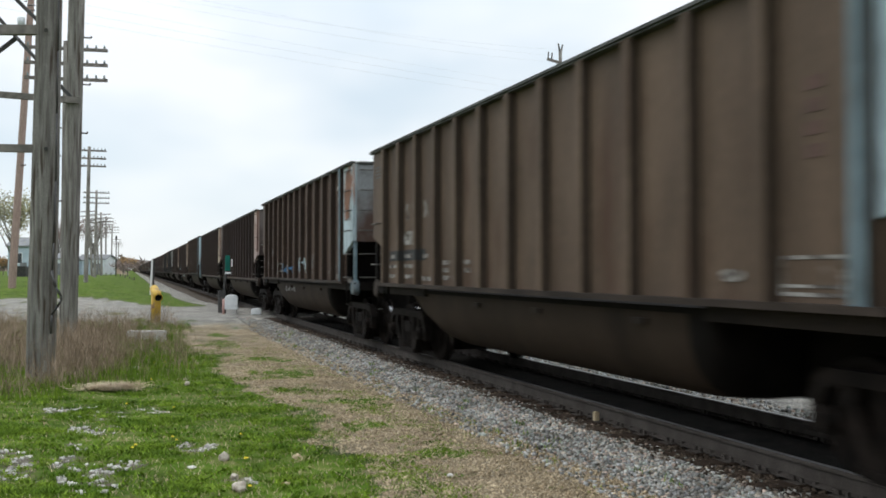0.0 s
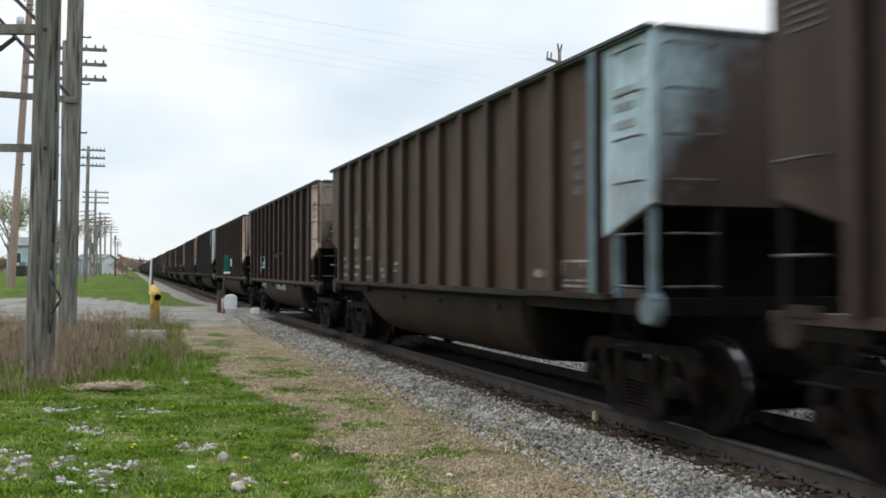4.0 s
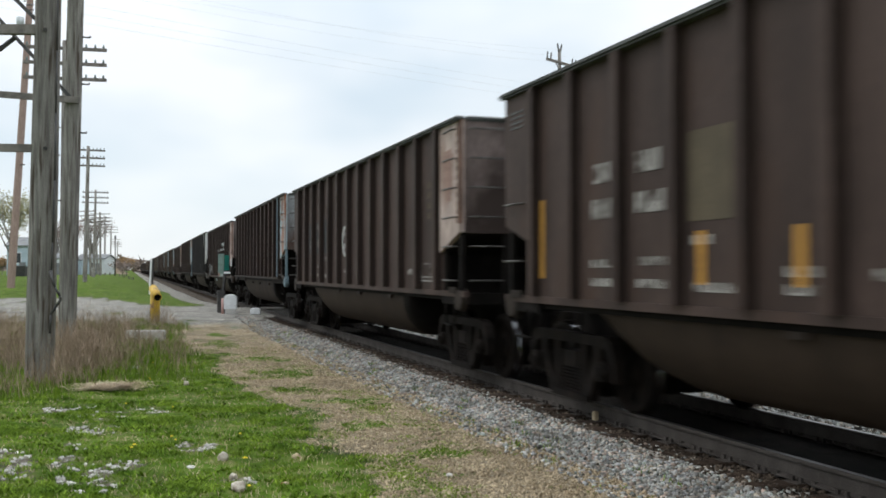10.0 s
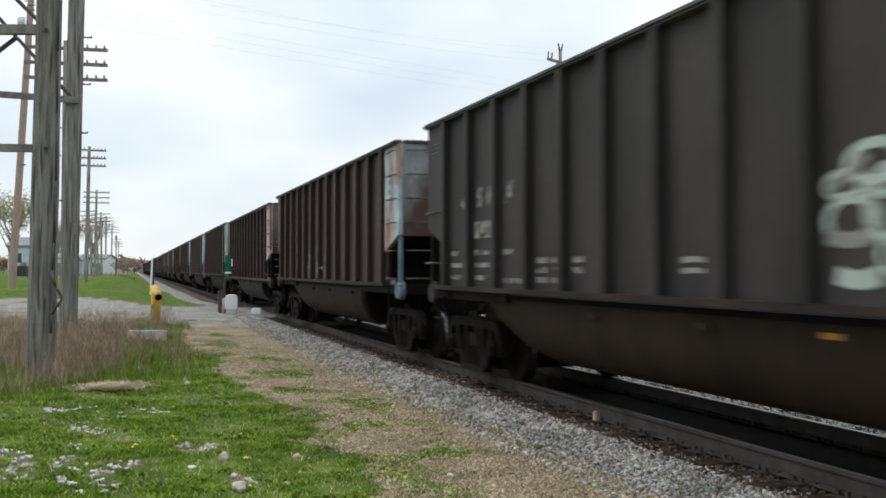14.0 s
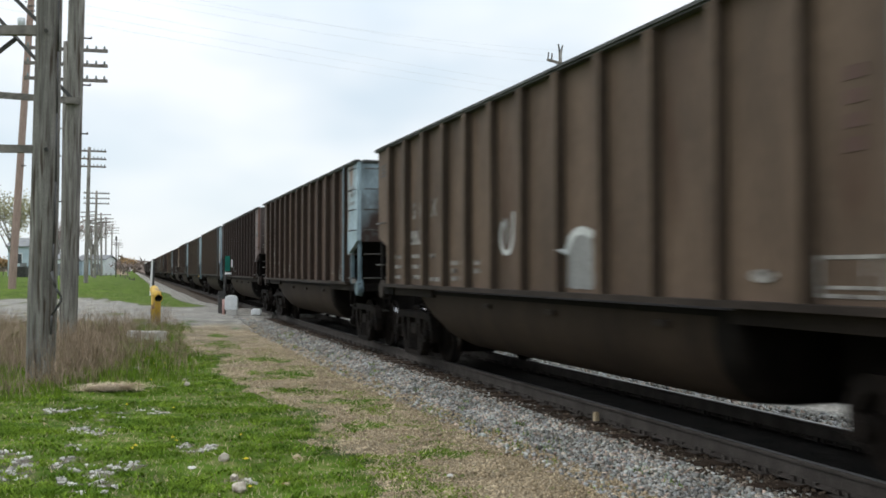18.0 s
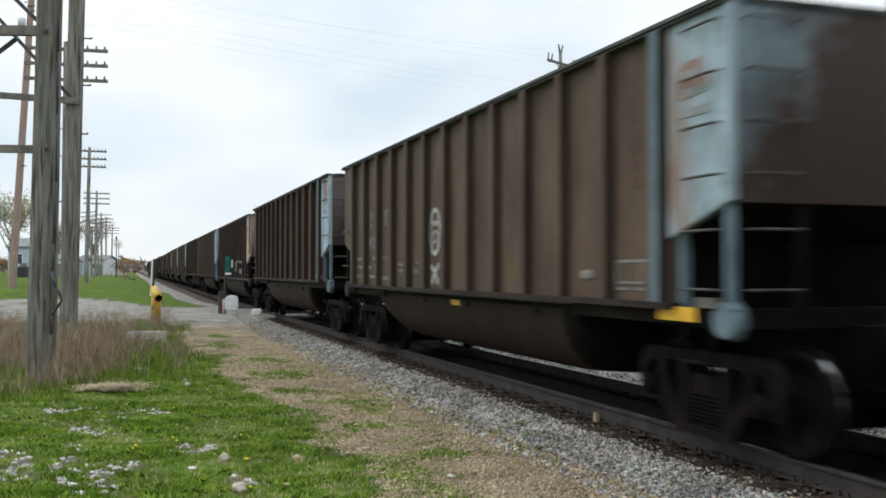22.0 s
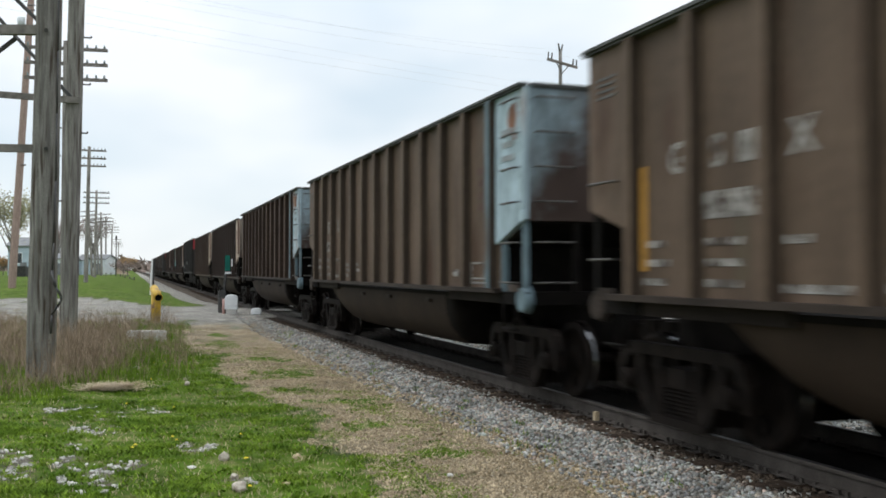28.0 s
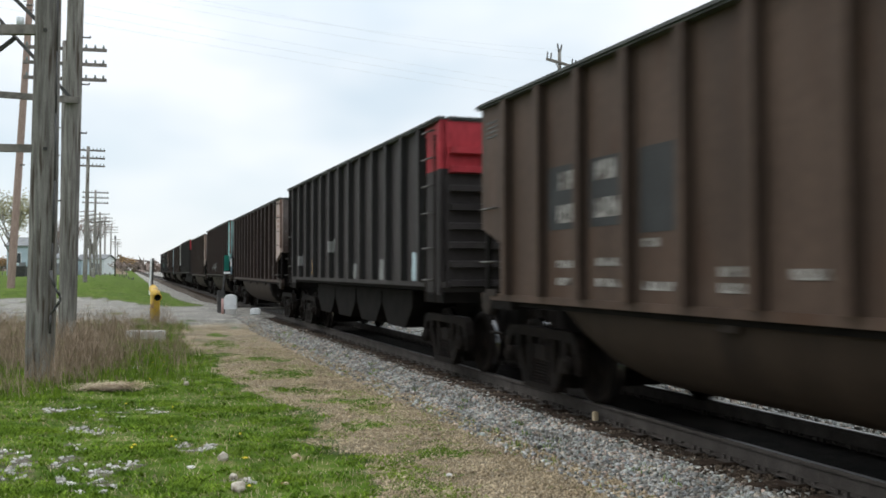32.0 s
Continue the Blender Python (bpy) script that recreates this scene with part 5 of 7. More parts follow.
def make_car(i, body, end, kind="letters", flange=True, post=None):
    body_m, end_m = BODY[body], ENDS[end]
    words = {"tan": "dusty tan-brown", "brown": "weathered brown", "umber": "dark umber", "black": "sooty black"}[body]
    words += {"red": " coal car with red-topped ribbed end", "slats": " coal car with rusty ribbed end"}.get(kind, " coal car with " + ("rust-streaked white end" if end == "rusty" else f"faded {end} end"))
    car = thing("coal_car", car_at(i, 0), words + " on the track", "railway car", "cars of the coal train")
    slatted = kind in ("red", "slats")
    up = pose(0, 0, LIFT.get(i, 0.075 if flange else 0.0))
    for tag in ("near", "far"):
        part("side_wall", CAR["wall" + tag], car, body_m, at=up)
        part("side_sill", CAR[("sill" if flange else "thin") + tag], car, None if flange else body_m, at=up)
        if flange:
            for e in (-1, 1):
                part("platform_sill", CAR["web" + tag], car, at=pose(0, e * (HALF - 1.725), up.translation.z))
        for k in range(1, 14):
            post_ob = part("side_post", CAR["rib" + tag], car, RIB_SHADE[body], at=pose(0, HALF - RIB_O[k - 1], up.translation.z))
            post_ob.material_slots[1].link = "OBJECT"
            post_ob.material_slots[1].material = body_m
    part("top_chord", CAR["chord"], car, at=up)
    part("floor_sheet", CAR["floor"], car, at=up)
    part("center_sill", CAR["center"], car)
    if slatted:
        for y in (-3.4, -1.15, 1.15, 3.4):
            part("hopper_chute", CHUTE, car, at=pose(0, y, 0))
    else:
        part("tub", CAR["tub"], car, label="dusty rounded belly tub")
        for k in (-2.9, -0.4, 1.7):
            part("tub_bracket", CAR["bracket"], car, at=pose(0, k, 0))
    for e in (-1, 1):
        em = EM[e]
        pm = end_m if e < 0 else body_m
        if slatted:
            slatted_end(car, e, end_m if e < 0 else body_m, (end_m if kind == "slats" else body_m) if e < 0 else body_m, up)
        else:
            for tag in ("near", "far"):
                part("corner_panel", em["corner" + tag], car, pm, f"{end} corner panel" if e < 0 else "", up)
                part("corner_post", em["post" + tag], car, ENDS["strip"] if end in ("blue", "teal", "rusty") and e < 0 else M_FRAME, at=up)
                part("side_stanchion", em["mid" + tag], car, ENDS["strip"] if end == "blue" and e < 0 else M_FRAME, at=up)
                part("jacking_pad", em["pad" + tag], car, (ENDS["grey"] if end == "white" else ENDS["strip"]) if end in ("blue", "white", "rusty") and e < 0 else M_SILL, at=up)
                part("sill_step", em["stirrup" + tag], car, at=up)
            part("end_wall", em["end"], car, FACES["dark" if i in (2, 3, 12, 13, 20, 22, 32, 34) else end] if e < 0 else body_m, "end wall painted with coal stain and shade" if e < 0 else "", up)
            if e < 0:
                part("rivet_strip", em["rivets"], car, ENDS["brown"] if end not in ("blue", "white", "rusty") else end_m, at=up)
            part("end_plate", END_PLATE, car, ENDS["grey"] if e < 0 and (i % 3 == 0 or end in ("blue", "rusty", "white")) else None, at=pose(0, e * (END_AT[e] - 0.34), up.translation.z))
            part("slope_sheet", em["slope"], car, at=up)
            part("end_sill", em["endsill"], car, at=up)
            for sx in (-0.78, 0.78):
                part("end_stanchion", em["endpost"], car, at=pose(sx, 0, up.translation.z))
            if e < 0:
                for z, w, n in ((3.36, 0.42, 3), (3.20, 0.36, 3), (3.02, 0.40, 2)):
                    part("stencil", block(w, 0.08, n), car, SPRAY[{"mauve": "chalk", "beige": "rose", "pink": "rose"}.get(end, "faint")], at=pose(-0.0475, -END_AT[-1] + 0.50, z + up.translation.z))
        part("coupler", em["coupler"], car)
        part("air_hose", em["hose"], car)
        y = e * (END_AT[e] - (0.54 if slatted else 0.36))
        heights = (3.74, 3.30, 2.86, 2.42, 1.98, 1.47) if e < 0 else (2.46, 1.74)
        for z in heights:
            part("grab_iron", RUNG_SIDE, car, at=pose(0, y, z + (up.translation.z if z > 2.2 else 0.0)))
        if e < 0 and not slatted:
            for z in heights:
                part("grab_iron", RUNG_END, car, at=pose(-1.12, -END_AT[-1] - 0.1, z + (up.translation.z if z > 2.2 else 0.0)))
        tr = part("truck", BOLSTER, car, at=pose(0, e * 6.17, 0))
        part("side_frame", FRAME_NEAR, tr)
        part("side_frame", FRAME_FAR, tr)
        part("brake_beam", BEAM, tr, at=pose(0, -0.45, 0))
        part("brake_beam", BEAM, tr, at=pose(0, 0.45, 0))
        for py in (-0.17, 0, 0.17):
            part("spring", SPRING, tr, at=pose(-1.08, py, 0))
        for py in (-0.889, 0.889):
            part("bearing_cap", CAPM, tr, at=pose(0, py, WHEEL_R))
            w = part("wheelset", WHEELS, tr, at=pose(0, py, WHEEL_R))
            WHEELSETS.append((i, e * 6.17 + py, py, w))
    if post:
        part("painted_strip", POSTM if post == "blue" else POSTM_TOP, car, ENDS["strip" if post == "blue" else post], at=up)
    if kind == "letters":
        marks_letters(car, i)
    elif kind == "blocks":
        marks_blocks(car)
    CARS.append((i, car))
    return car


# body, leading end, markings, flanged sill, colour of the strip beside the leading end
TRAIN = {
    -1: ("brown", "rusty", "letters", True, "blue"), 0: ("tan", "blue", "letters", True, "blue"), 1: ("brown", "rusty", "letters", True, "blue"), 2: ("umber", "pink", "blocks", False, None),
    3: ("umber", "beige", "blocks", False, None), 4: ("brown", "blue", "letters", True, "blue"), 5: ("umber", "beige", "plain", False, None),
    6: ("umber", "beige", "blocks", False, None), 7: ("black", "white", "letters", True, "white"), 8: ("black", "orange", "plain", True, None),
    9: ("umber", "pink", "blocks", False, None), 10: ("umber", "pink", "blocks", False, None), 11: ("umber", "rusty", "letters", True, "blue"),
    12: ("umber", "pink", "plain", False, None), 13: ("black", "white", "letters", True, "white"), 14: ("umber", "rusty", "plain", True, None),
    15: ("umber", "pink", "plain", False, None), 16: ("brown", "rusty", "letters", True, "blue"), 17: ("tan", "blue", "letters", True, "blue"),
    18: ("brown", "blue", "letters", True, "blue"), 19: ("umber", "mauve", "letters", True, None), 20: ("tan", "blue", "letters", True, "blue"),
    21: ("tan", "blue", "letters", True, "blue"), 22: ("brown", "blue", "letters", True, "blue"), 23: ("umber", "beige", "blocks", False, None),
    24: ("tan", "blue", "letters", True, "blue"), 25: ("umber", "brown", "slats", False, None), 26: ("tan", "blue", "letters", True, None),
    27: ("tan", "blue", "letters", True, "blue"), 28: ("brown", "blue", "letters", True, "blue"), 29: ("umber", "beige", "blocks", False, None),
    30: ("brown", "beige", "blocks", False, None), 31: ("black", "red", "red", False, None), 32: ("umber", "pink", "blocks", False, None),
    33: ("umber", "teal", "letters", True, None), 34: ("umber", "pink", "plain", False, None), 35: ("black", "red", "red", False, None),
    36: ("umber", "white", "letters", True, None), 37: ("umber", "blue", "letters", True, None), 38: ("black", "pink", "plain", True, None), 39: ("black", "teal", "plain", True, None),
}
BY_NUMBER = {i: make_car(i, *row) for i, row in TRAIN.items()}
decorate()


# ---- poles beside the track ----
YAW, TILT, FOCAL = radians(19.075), radians(1.224), 1699.0


def at_view(u, v, d):
    """A place d metres ahead of the camera, at the shares u (right) and v (up) of its view."""
    fw, up = d * math.cos(TILT) - v * d * math.sin(TILT), v * d * math.cos(TILT) + d * math.sin(TILT)
    return Vector((u * d * math.cos(YAW) + fw * math.sin(YAW), -u * d * math.sin(YAW) + fw * math.cos(YAW), EYE + up))


def view(px, py, d):
    return at_view((px - 784) / FOCAL, (441 - py) / FOCAL, d)


def shaft_bm(bm, a, b, r0, r1, seed, sides=18, rings=22):
    """A tapered trunk of a pole with a slightly uneven, checked surface."""
    a, b = Vector(a), Vector(b)
    rows = []
    for k in range(rings + 1):
        u = k / rings
        c, r = a.lerp(b, u), r0 + (r1 - r0) * u
        rows.append([bm.verts.new(c + Vector((math.cos(t), math.sin(t), 0)) * r * (1 + 0.035 * noise.noise((math.cos(t) * 3, math.sin(t) * 3, u * 9 + seed)))) for t in [6.283 * q / sides for q in range(sides)]])
    for p, q in zip(rows, rows[1:]):
        for k in range(sides):
            bm.faces.new((p[k], p[(k + 1) % sides], q[(k + 1) % sides], q[k])).smooth = True
    bm.faces.new(rows[-1])


def bar_bm(bm, a, b, w, h):
    """A square timber from a to b, w deep and h high."""
    a, b = Vector(a), Vector(b)
    d = (b - a).normalized()
    s = d.cross(Vector((0, 0, 1))).normalized() * w / 2
    u = s.cross(d).normalized() * h / 2
    p = [[bm.verts.new(c + i * s + j * u) for i, j in ((-1, -1), (1, -1), (1, 1), (-1, 1))] for c in (a, b)]
    for k in range(4):
        bm.faces.new((p[0][k], p[0][(k + 1) % 4], p[1][(k + 1) % 4], p[1][k]))
    bm.faces.new(p[0][::-1])
    bm.faces.new(p[1])


def tube_path(bm, pts, r, sides=6):
    for a, b in zip(pts, pts[1:]):
        tube_bm(bm, a, b, r, sides=sides)


def swept(bm, pts, r):
    """One unbroken thin wire through the points."""
    rows = [[bm.verts.new(Vector(p) + Vector((0, r * math.cos(t), r * math.sin(t)))) for t in (0, 1.57, 3.14, 4.71)] for p in pts]
    for a, b in zip(rows, rows[1:]):
        for k in range(4):
            bm.faces.new((a[k], a[(k + 1) % 4], b[(k + 1) % 4], b[k]))


def grounded(v):
    return Vector((v.x, v.y, ground_z(v.x, v.y) - 0.1))


D1, D2 = 15.9, 23.5
foot, top = grounded(view(70, 640, D1)), view(92, -260, D1)
p1 = thing("utility_pole", pose(*foot), "thick weathered grey wooden pole standing in dry weeds", "utility pole")
o = -foot


def piece(name, fill, mat, parent, off, label=""):
    me = mesh_of(name, fill, mat)
    me.transform(Matrix.Translation(off))
    return part(name, me, parent, label=label)


piece("shaft", lambda bm: shaft_bm(bm, foot, top, 0.235, 0.185, 1), M_POLE, p1, o)
for y0, y1, h in ((52, 53, 0.155), (260, 263, 0.125)):
    piece("crossbeam", lambda bm: bar_bm(bm, view(-110, y0, D1 - 0.1), view(66, y1, D1 - 0.1), 0.11, h), M_BEAM, p1, o)
    piece("bolt", lambda bm: tube_bm(bm, view(80, y1, D1 - 0.30), view(80, y1, D1 - 0.1), 0.035, sides=8), M_IRON, p1, o)
piece("brace", lambda bm: bar_bm(bm, view(-10, -38, D1), view(68, 39, D1), 0.05, 0.06), M_IRON, p1, o)
piece("brace", lambda bm: bar_bm(bm, view(-40, 118, D1 + 0.1), view(28, 66, D1 + 0.1), 0.05, 0.06), M_IRON, p1, o)
piece("cable", lambda bm: tube_path(bm, [view(*q) for q in ((103, -30, 15.75), (101, 90, 15.75), (99, 200, 15.75), (97, 320, 15.75), (93, 430, 15.72), (91, 478, 15.7), (94, 505, 15.65))], 0.016), M_IRON, p1, o, "black cable stapled to the pole")
piece("cable", lambda bm: tube_path(bm, [view(*q) for q in ((88, 480, 15.65), (97, 508, 15.6), (106, 524, 15.6), (107, 531, 15.6), (100, 542, 15.6), (90, 556, 15.62), (88, 590, 15.65))], 0.02), M_IRON, p1, o, "black cable looping out")

foot, top = grounded(view(118, 590, D2)), view(142, -300, D2)
p2 = thing("utility_pole", pose(*foot), "weathered brown wooden pole with iron climbing steps", "utility pole")
o = -foot
piece("shaft", lambda bm: shaft_bm(bm, foot, top, 0.215, 0.175, 7), M_POLE, p2, o)
piece("crossbeam", lambda bm: bar_bm(bm, view(-120, 158, D2 - 0.25), view(140, 178, D2 - 0.25), 0.10, 0.15), M_BEAM, p2, o)
piece("brace", lambda bm: bar_bm(bm, view(-40, -8, D2 - 0.22), view(124, 172, D2 - 0.22), 0.05, 0.08), M_IRON, p2, o)
for px, py, q in ((146, 66, 160), (144, 149, 158), (140, 235, 153), (105, 185, 97), (107, 226, 97), (106, 275, 98), (108, 355, 97)):
    piece("step", lambda bm: (tube_bm(bm, view(px, py, D2), view(q, py + 1, D2), 0.018, sides=6), tube_bm(bm, view(q, py + 1, D2), view(q, py - 2, D2), 0.018, sides=6)), M_IRON, p2, o)

# the leaning reddish pole with a transformer
foot, top = grounded(view(19, 500, 66)), view(56, -40, 66)
p3 = thing("utility_pole", pose(*foot), "slender reddish leaning wooden pole with grey transformer can", "utility pole")
o = -foot
piece("shaft", lambda bm: shaft_bm(bm, foot, top, 0.26, 0.21, 11, 12), M_POLE2, p3, o)
piece("transformer", lambda bm: tube_bm(bm, view(36, 47, 65.6), view(36, 31, 65.6), 0.25, sides=12), material("grey_transformer", (0.42, 0.45, 0.46), (0.55, 0.58, 0.59), 0.5), p3, o)
for py, q in ((9, 60), (2, 42), (18, 60), (292, 44)):
    piece("step", lambda bm: tube_bm(bm, view(46 if py < 100 else 36, py, 65.7), view(q, py, 65.7), 0.04, sides=6), M_IRON, p3, o)


# telegraph line
M_GLASS = material("glass_insulator", (0.10, 0.13, 0.13), (0.2, 0.25, 0.25), 0.2, 0, 5, 2, bump=0)
LINE = ((116, 86, 38, 1.55, 0), (152, 266, 74, 1.25, 1), (167, 341, 112, 1.45, 0.8), (179, 379, 150, 1.5, -1), (186, 386, 182, 1.4, 0), (196, 402, 215, 1.5, 0.5), (204, 424, 270, 1.4, 0), (208, 430, 310, 1.4, 0), (162, 374, 128, 1.0, -3), (174, 388, 168, 1.1, -3))
for px, py, d, half, lean in LINE:
    head = view(px, py, d)
    foot = grounded(Vector((head.x, head.y, 0)))
    h = head.z - foot.z
    t = thing("telegraph_pole", pose(*foot, 0, lean, -6), "old grey telegraph pole with three short crossarms", "utility pole", "telegraph poles along the line")
    part("shaft", mesh_of("shaft", lambda bm: shaft_bm(bm, (0, 0, 0), (0, 0, h + 0.3), 0.17, 0.12, px, 10, 10), M_POLE), t)
    for k in range(3):
        z = h - 0.60 * k
        arm = part("crossarm", mesh_of("crossarm", lambda bm: box_bm(bm, -half, half, -0.06, 0.06, z - 0.06, z + 0.06), M_BEAM), t)
        if d < 120:
            for sx in (-0.92, -0.72, -0.5, -0.28, 0.28, 0.5, 0.72, 0.92):
                part("insulator", mesh_of("insulator", lambda bm: tube_bm(bm, (sx * half, 0, z + 0.06), (sx * half, 0, z + 0.20), 0.05, 0.03, 6), M_GLASS), arm)

# pole beyond the track
head = view(990, 82, 50)
foot = grounded(Vector((head.x, head.y, 0)))
h = head.z - foot.z
t = thing("utility_pole", pose(*foot, 0, 0, 30), "grey wooden power pole with one crossarm beyond the track", "utility pole")
part("shaft", mesh_of("shaft", lambda bm: shaft_bm(bm, (0, 0, 0), (0, 0, h - 0.15), 0.13, 0.085, 3, 12, 10), M_POLE), t)
arm = part("crossarm", mesh_of("crossarm", lambda bm: box_bm(bm, -1.36, 1.36, -0.19, -0.09, h - 0.97, h - 0.85), M_BEAM), t)
for sx in (-1.30, -0.98, 0.98, 1.30):
    part("insulator", mesh_of("insulator", lambda bm: tube_bm(bm, (sx, -0.13, h - 0.85), (sx + 0.05, -0.13, h - 0.52), 0.035, 0.04, 6), M_IRON), arm)
for sx in (-0.10, 0.12):
    part("insulator", mesh_of("insulator", lambda bm: tube_bm(bm, (sx * 0.6, 0, h - 0.3), (sx * 1.8, 0, h + 0.12), 0.05, 0.04, 6), M_IRON), arm)
for sx in (-1, 1):
    part("arm_brace", mesh_of("arm_brace", lambda bm: tube_bm(bm, (sx * 0.55, -0.13, h - 0.95), (0, -0.1, h - 1.45), 0.025, sides=5), M_IRON), t)
for k, (x0, y0, d0, x1, y1, d1) in enumerate(((-60, 2, 30, 1120, 198, 52), (-60, -14, 30, 1120, 186, 52), (-60, -32, 30, 1100, 172, 52), (100, -30, 32, 962, 108, 50), (150, -30, 32, 990, 88, 50), (240, -25, 32, 1018, 102, 50))):
    a, b = view(x0, y0, d0), view(x1, y1, d1)
    pts = [a.lerp(b, u / 14) - Vector((0, 0, 0.9 * 4 * (u / 14) * (1 - u / 14) * (0.35 if k > 2 else 0.2))) for u in range(15)]
    solid("overhead_wire", lambda bm: swept(bm, pts, 0.003), [M_WIRE], "thin grey overhead power wire between the poles", "wire", "overhead wires")


# ---- by the crossing ----
M_YPIPE = material("chipped_yellow_paint", (0.40, 0.24, 0.022), (0.56, 0.36, 0.04), 0.5, 0, 4, 6, fine=40, bump=0.1, spots=(0.20, 0.11, 0.05), spot_scale=3, spot_at=(0.60, 0.68))
M_DARKIN = material("dark_pipe_inside", (0.01, 0.01, 0.01), (0.02, 0.02, 0.02), 0.9, bump=0)
M_WHITE = material("white_enamel", (0.66, 0.67, 0.67), (0.78, 0.79, 0.79), 0.45, 0, 3, 5, spots=(0.45, 0.43, 0.40), spot_scale=4, spot_at=(0.62, 0.72))
M_GREEN = material("green_sign_sheet", (0.0, 0.10, 0.075), (0.0, 0.15, 0.11), 0.5, 0, 3, 4, bump=0)
M_CONC = material("pale_concrete", (0.42, 0.40, 0.37), (0.58, 0.56, 0.52), 0.9, 0, 3, 7)
DB = 31.5
foot = grounded(view(274, 600, DB))
PIPE_FOOT = foot
bol = thing("vent_pipe", pose(*foot), "chipped yellow steel vent pipe with open elbow in weeds", "pipe")
hd = view(273, 514, DB)
h = hd.z - foot.z
part("riser", mesh_of("riser", lambda bm: tube_bm(bm, (0, 0, 0), (0, 0, h), 0.155, sides=18), M_YPIPE), bol)
mouth = view(279, 527, DB - 0.75) - foot
back = view(271, 511, DB + 0.1) - foot


def fill_mouth(bm):
    d = (mouth - back).normalized()
    u = d.orthogonal().normalized()
    w = d.cross(u)
    rows = [[bm.verts.new(c + (u * math.cos(t) + w * math.sin(t)) * r) for t in [6.283 * k / 20 for k in range(20)]] for c, r in ((back, 0.02), (back, 0.135), (mouth, 0.135), (mouth, 0.108), (back.lerp(mouth, 0.15), 0.105))]
    for j, (p, q) in enumerate(zip(rows, rows[1:])):
        for k in range(20):
            f = bm.faces.new((p[k], p[(k + 1) % 20], q[(k + 1) % 20], q[k]))
            f.material_index, f.smooth = (1 if j == 3 else 0), True
    bm.faces.new(rows[-1]).material_index = 1


part("elbow", mesh_of("elbow", fill_mouth, M_YPIPE, M_DARKIN), bol)
foot = grounded(view(266, 600, DB + 0.4))
stake = thing("marker_stake", pose(*foot), "tall thin marker stake with white reflective face", "marker")
hd = view(271, 457, DB + 0.4) - foot
part("post", mesh_of("post", lambda bm: bar_bm(bm, (0, 0, 0), hd, 0.05, 0.06), M_IRON), stake)
part("face", mesh_of("face", lambda bm: bar_bm(bm, hd * 0.46 - Vector((0.055, 0, 0)), hd * 0.99 - Vector((0.045, 0, 0)), 0.07, 0.05), M_WHITE), stake)

DS = 39.0
foot = grounded(view(391, 556, DS))
sg = thing("signal_stand", pose(*foot), "dark trackside post with green plate and case", "signal")
part("post", mesh_of("post", lambda bm: bar_bm(bm, (0, 0, 0), view(401, 452, DS) - foot, 0.09, 0.09), M_IRON), sg)
part("case", mesh_of("case", lambda bm: (box_bm(bm, -0.15, 0.15, -0.12, 0.12, 0, 1.0), bmesh.ops.bevel(bm, geom=bm.edges[:], offset=0.03, segments=2, affect="EDGES")), M_IRON), sg)
pc = view(401, 465, DS - 0.1) - foot
part("plate", mesh_of("plate", lambda bm: box_bm(bm, pc.x - 0.10, pc.x + 0.10, pc.y - 0.02, pc.y, pc.z - 0.32, pc.z + 0.30), M_GREEN), sg, label="green metal plate")
part("tag", mesh_of("tag", lambda bm: box_bm(bm, pc.x + 0.15, pc.x + 0.20, pc.y - 0.03, pc.y + 0.02, pc.z - 0.15, pc.z + 0.15), M_WHITE), sg)
part("bracket", mesh_of("bracket", lambda bm: box_bm(bm, pc.x - 0.10, pc.x + 0.14, pc.y - 0.05, pc.y, pc.z - 0.45, pc.z - 0.37), M_WHITE), sg)


def capsule_bm(bm, w, d, z0, z1, r, mat=0):
    """An upright case with a rounded top."""
    prof = [(-w, z0), (w, z0), (w, z1 - r)] + [(w - r + r * math.cos(t), z1 - r + r * math.sin(t)) for t in (0.4, 0.8, 1.2, 1.57)] + [(-w + r - r * math.cos(t), z1 - r + r * math.sin(t)) for t in (1.57, 1.2, 0.8, 0.4)] + [(-w, z1 - r)]
    prism_bm(bm, prof, 1, -d, d, mat)


foot = grounded(view(408, 560, DS - 1))
cab = thing("meter_cabinet", pose(*foot, 0, 0, -10), "small white rounded metal cabinet on a pale base", "cabinet")
part("case", mesh_of("case", lambda bm: (capsule_bm(bm, 0.25, 0.2, 0.28, 0.86, 0.17), bmesh.ops.bevel(bm, geom=bm.edges[:], offset=0.02, segments=1, affect="EDGES")), M_WHITE), cab)
part("base", mesh_of("base", lambda bm: (box_bm(bm, -0.2, 0.22, -0.22, 0.22, 0, 0.28), bmesh.ops.bevel(bm, geom=bm.edges[:], offset=0.03, segments=2, affect="EDGES")), M_CONC), cab)
part("conduit", mesh_of("conduit", lambda bm: tube_bm(bm, (-0.30, -0.1, 0), (-0.30, -0.1, 0.7), 0.05, sides=8), material("faded_pink_conduit", (0.42, 0.25, 0.22), (0.52, 0.34, 0.30), 0.7)), cab)
foot = grounded(view(452, 558, DS - 1.5))
cab = thing("switch_box", pose(*foot, 0, 0, -12), "low white metal box on short feet beside the rail", "box")
part("case", mesh_of("case", lambda bm: (capsule_bm(bm, 0.19, 0.22, 0.12, 0.36, 0.08), bmesh.ops.bevel(bm, geom=bm.edges[:], offset=0.015, segments=1, affect="EDGES")), M_WHITE), cab)
for sx in (-0.13, 0.13):
    part("foot", mesh_of("foot", lambda bm: box_bm(bm, sx - 0.03, sx + 0.03, -0.15, 0.15, 0, 0.13), M_CONC), cab)
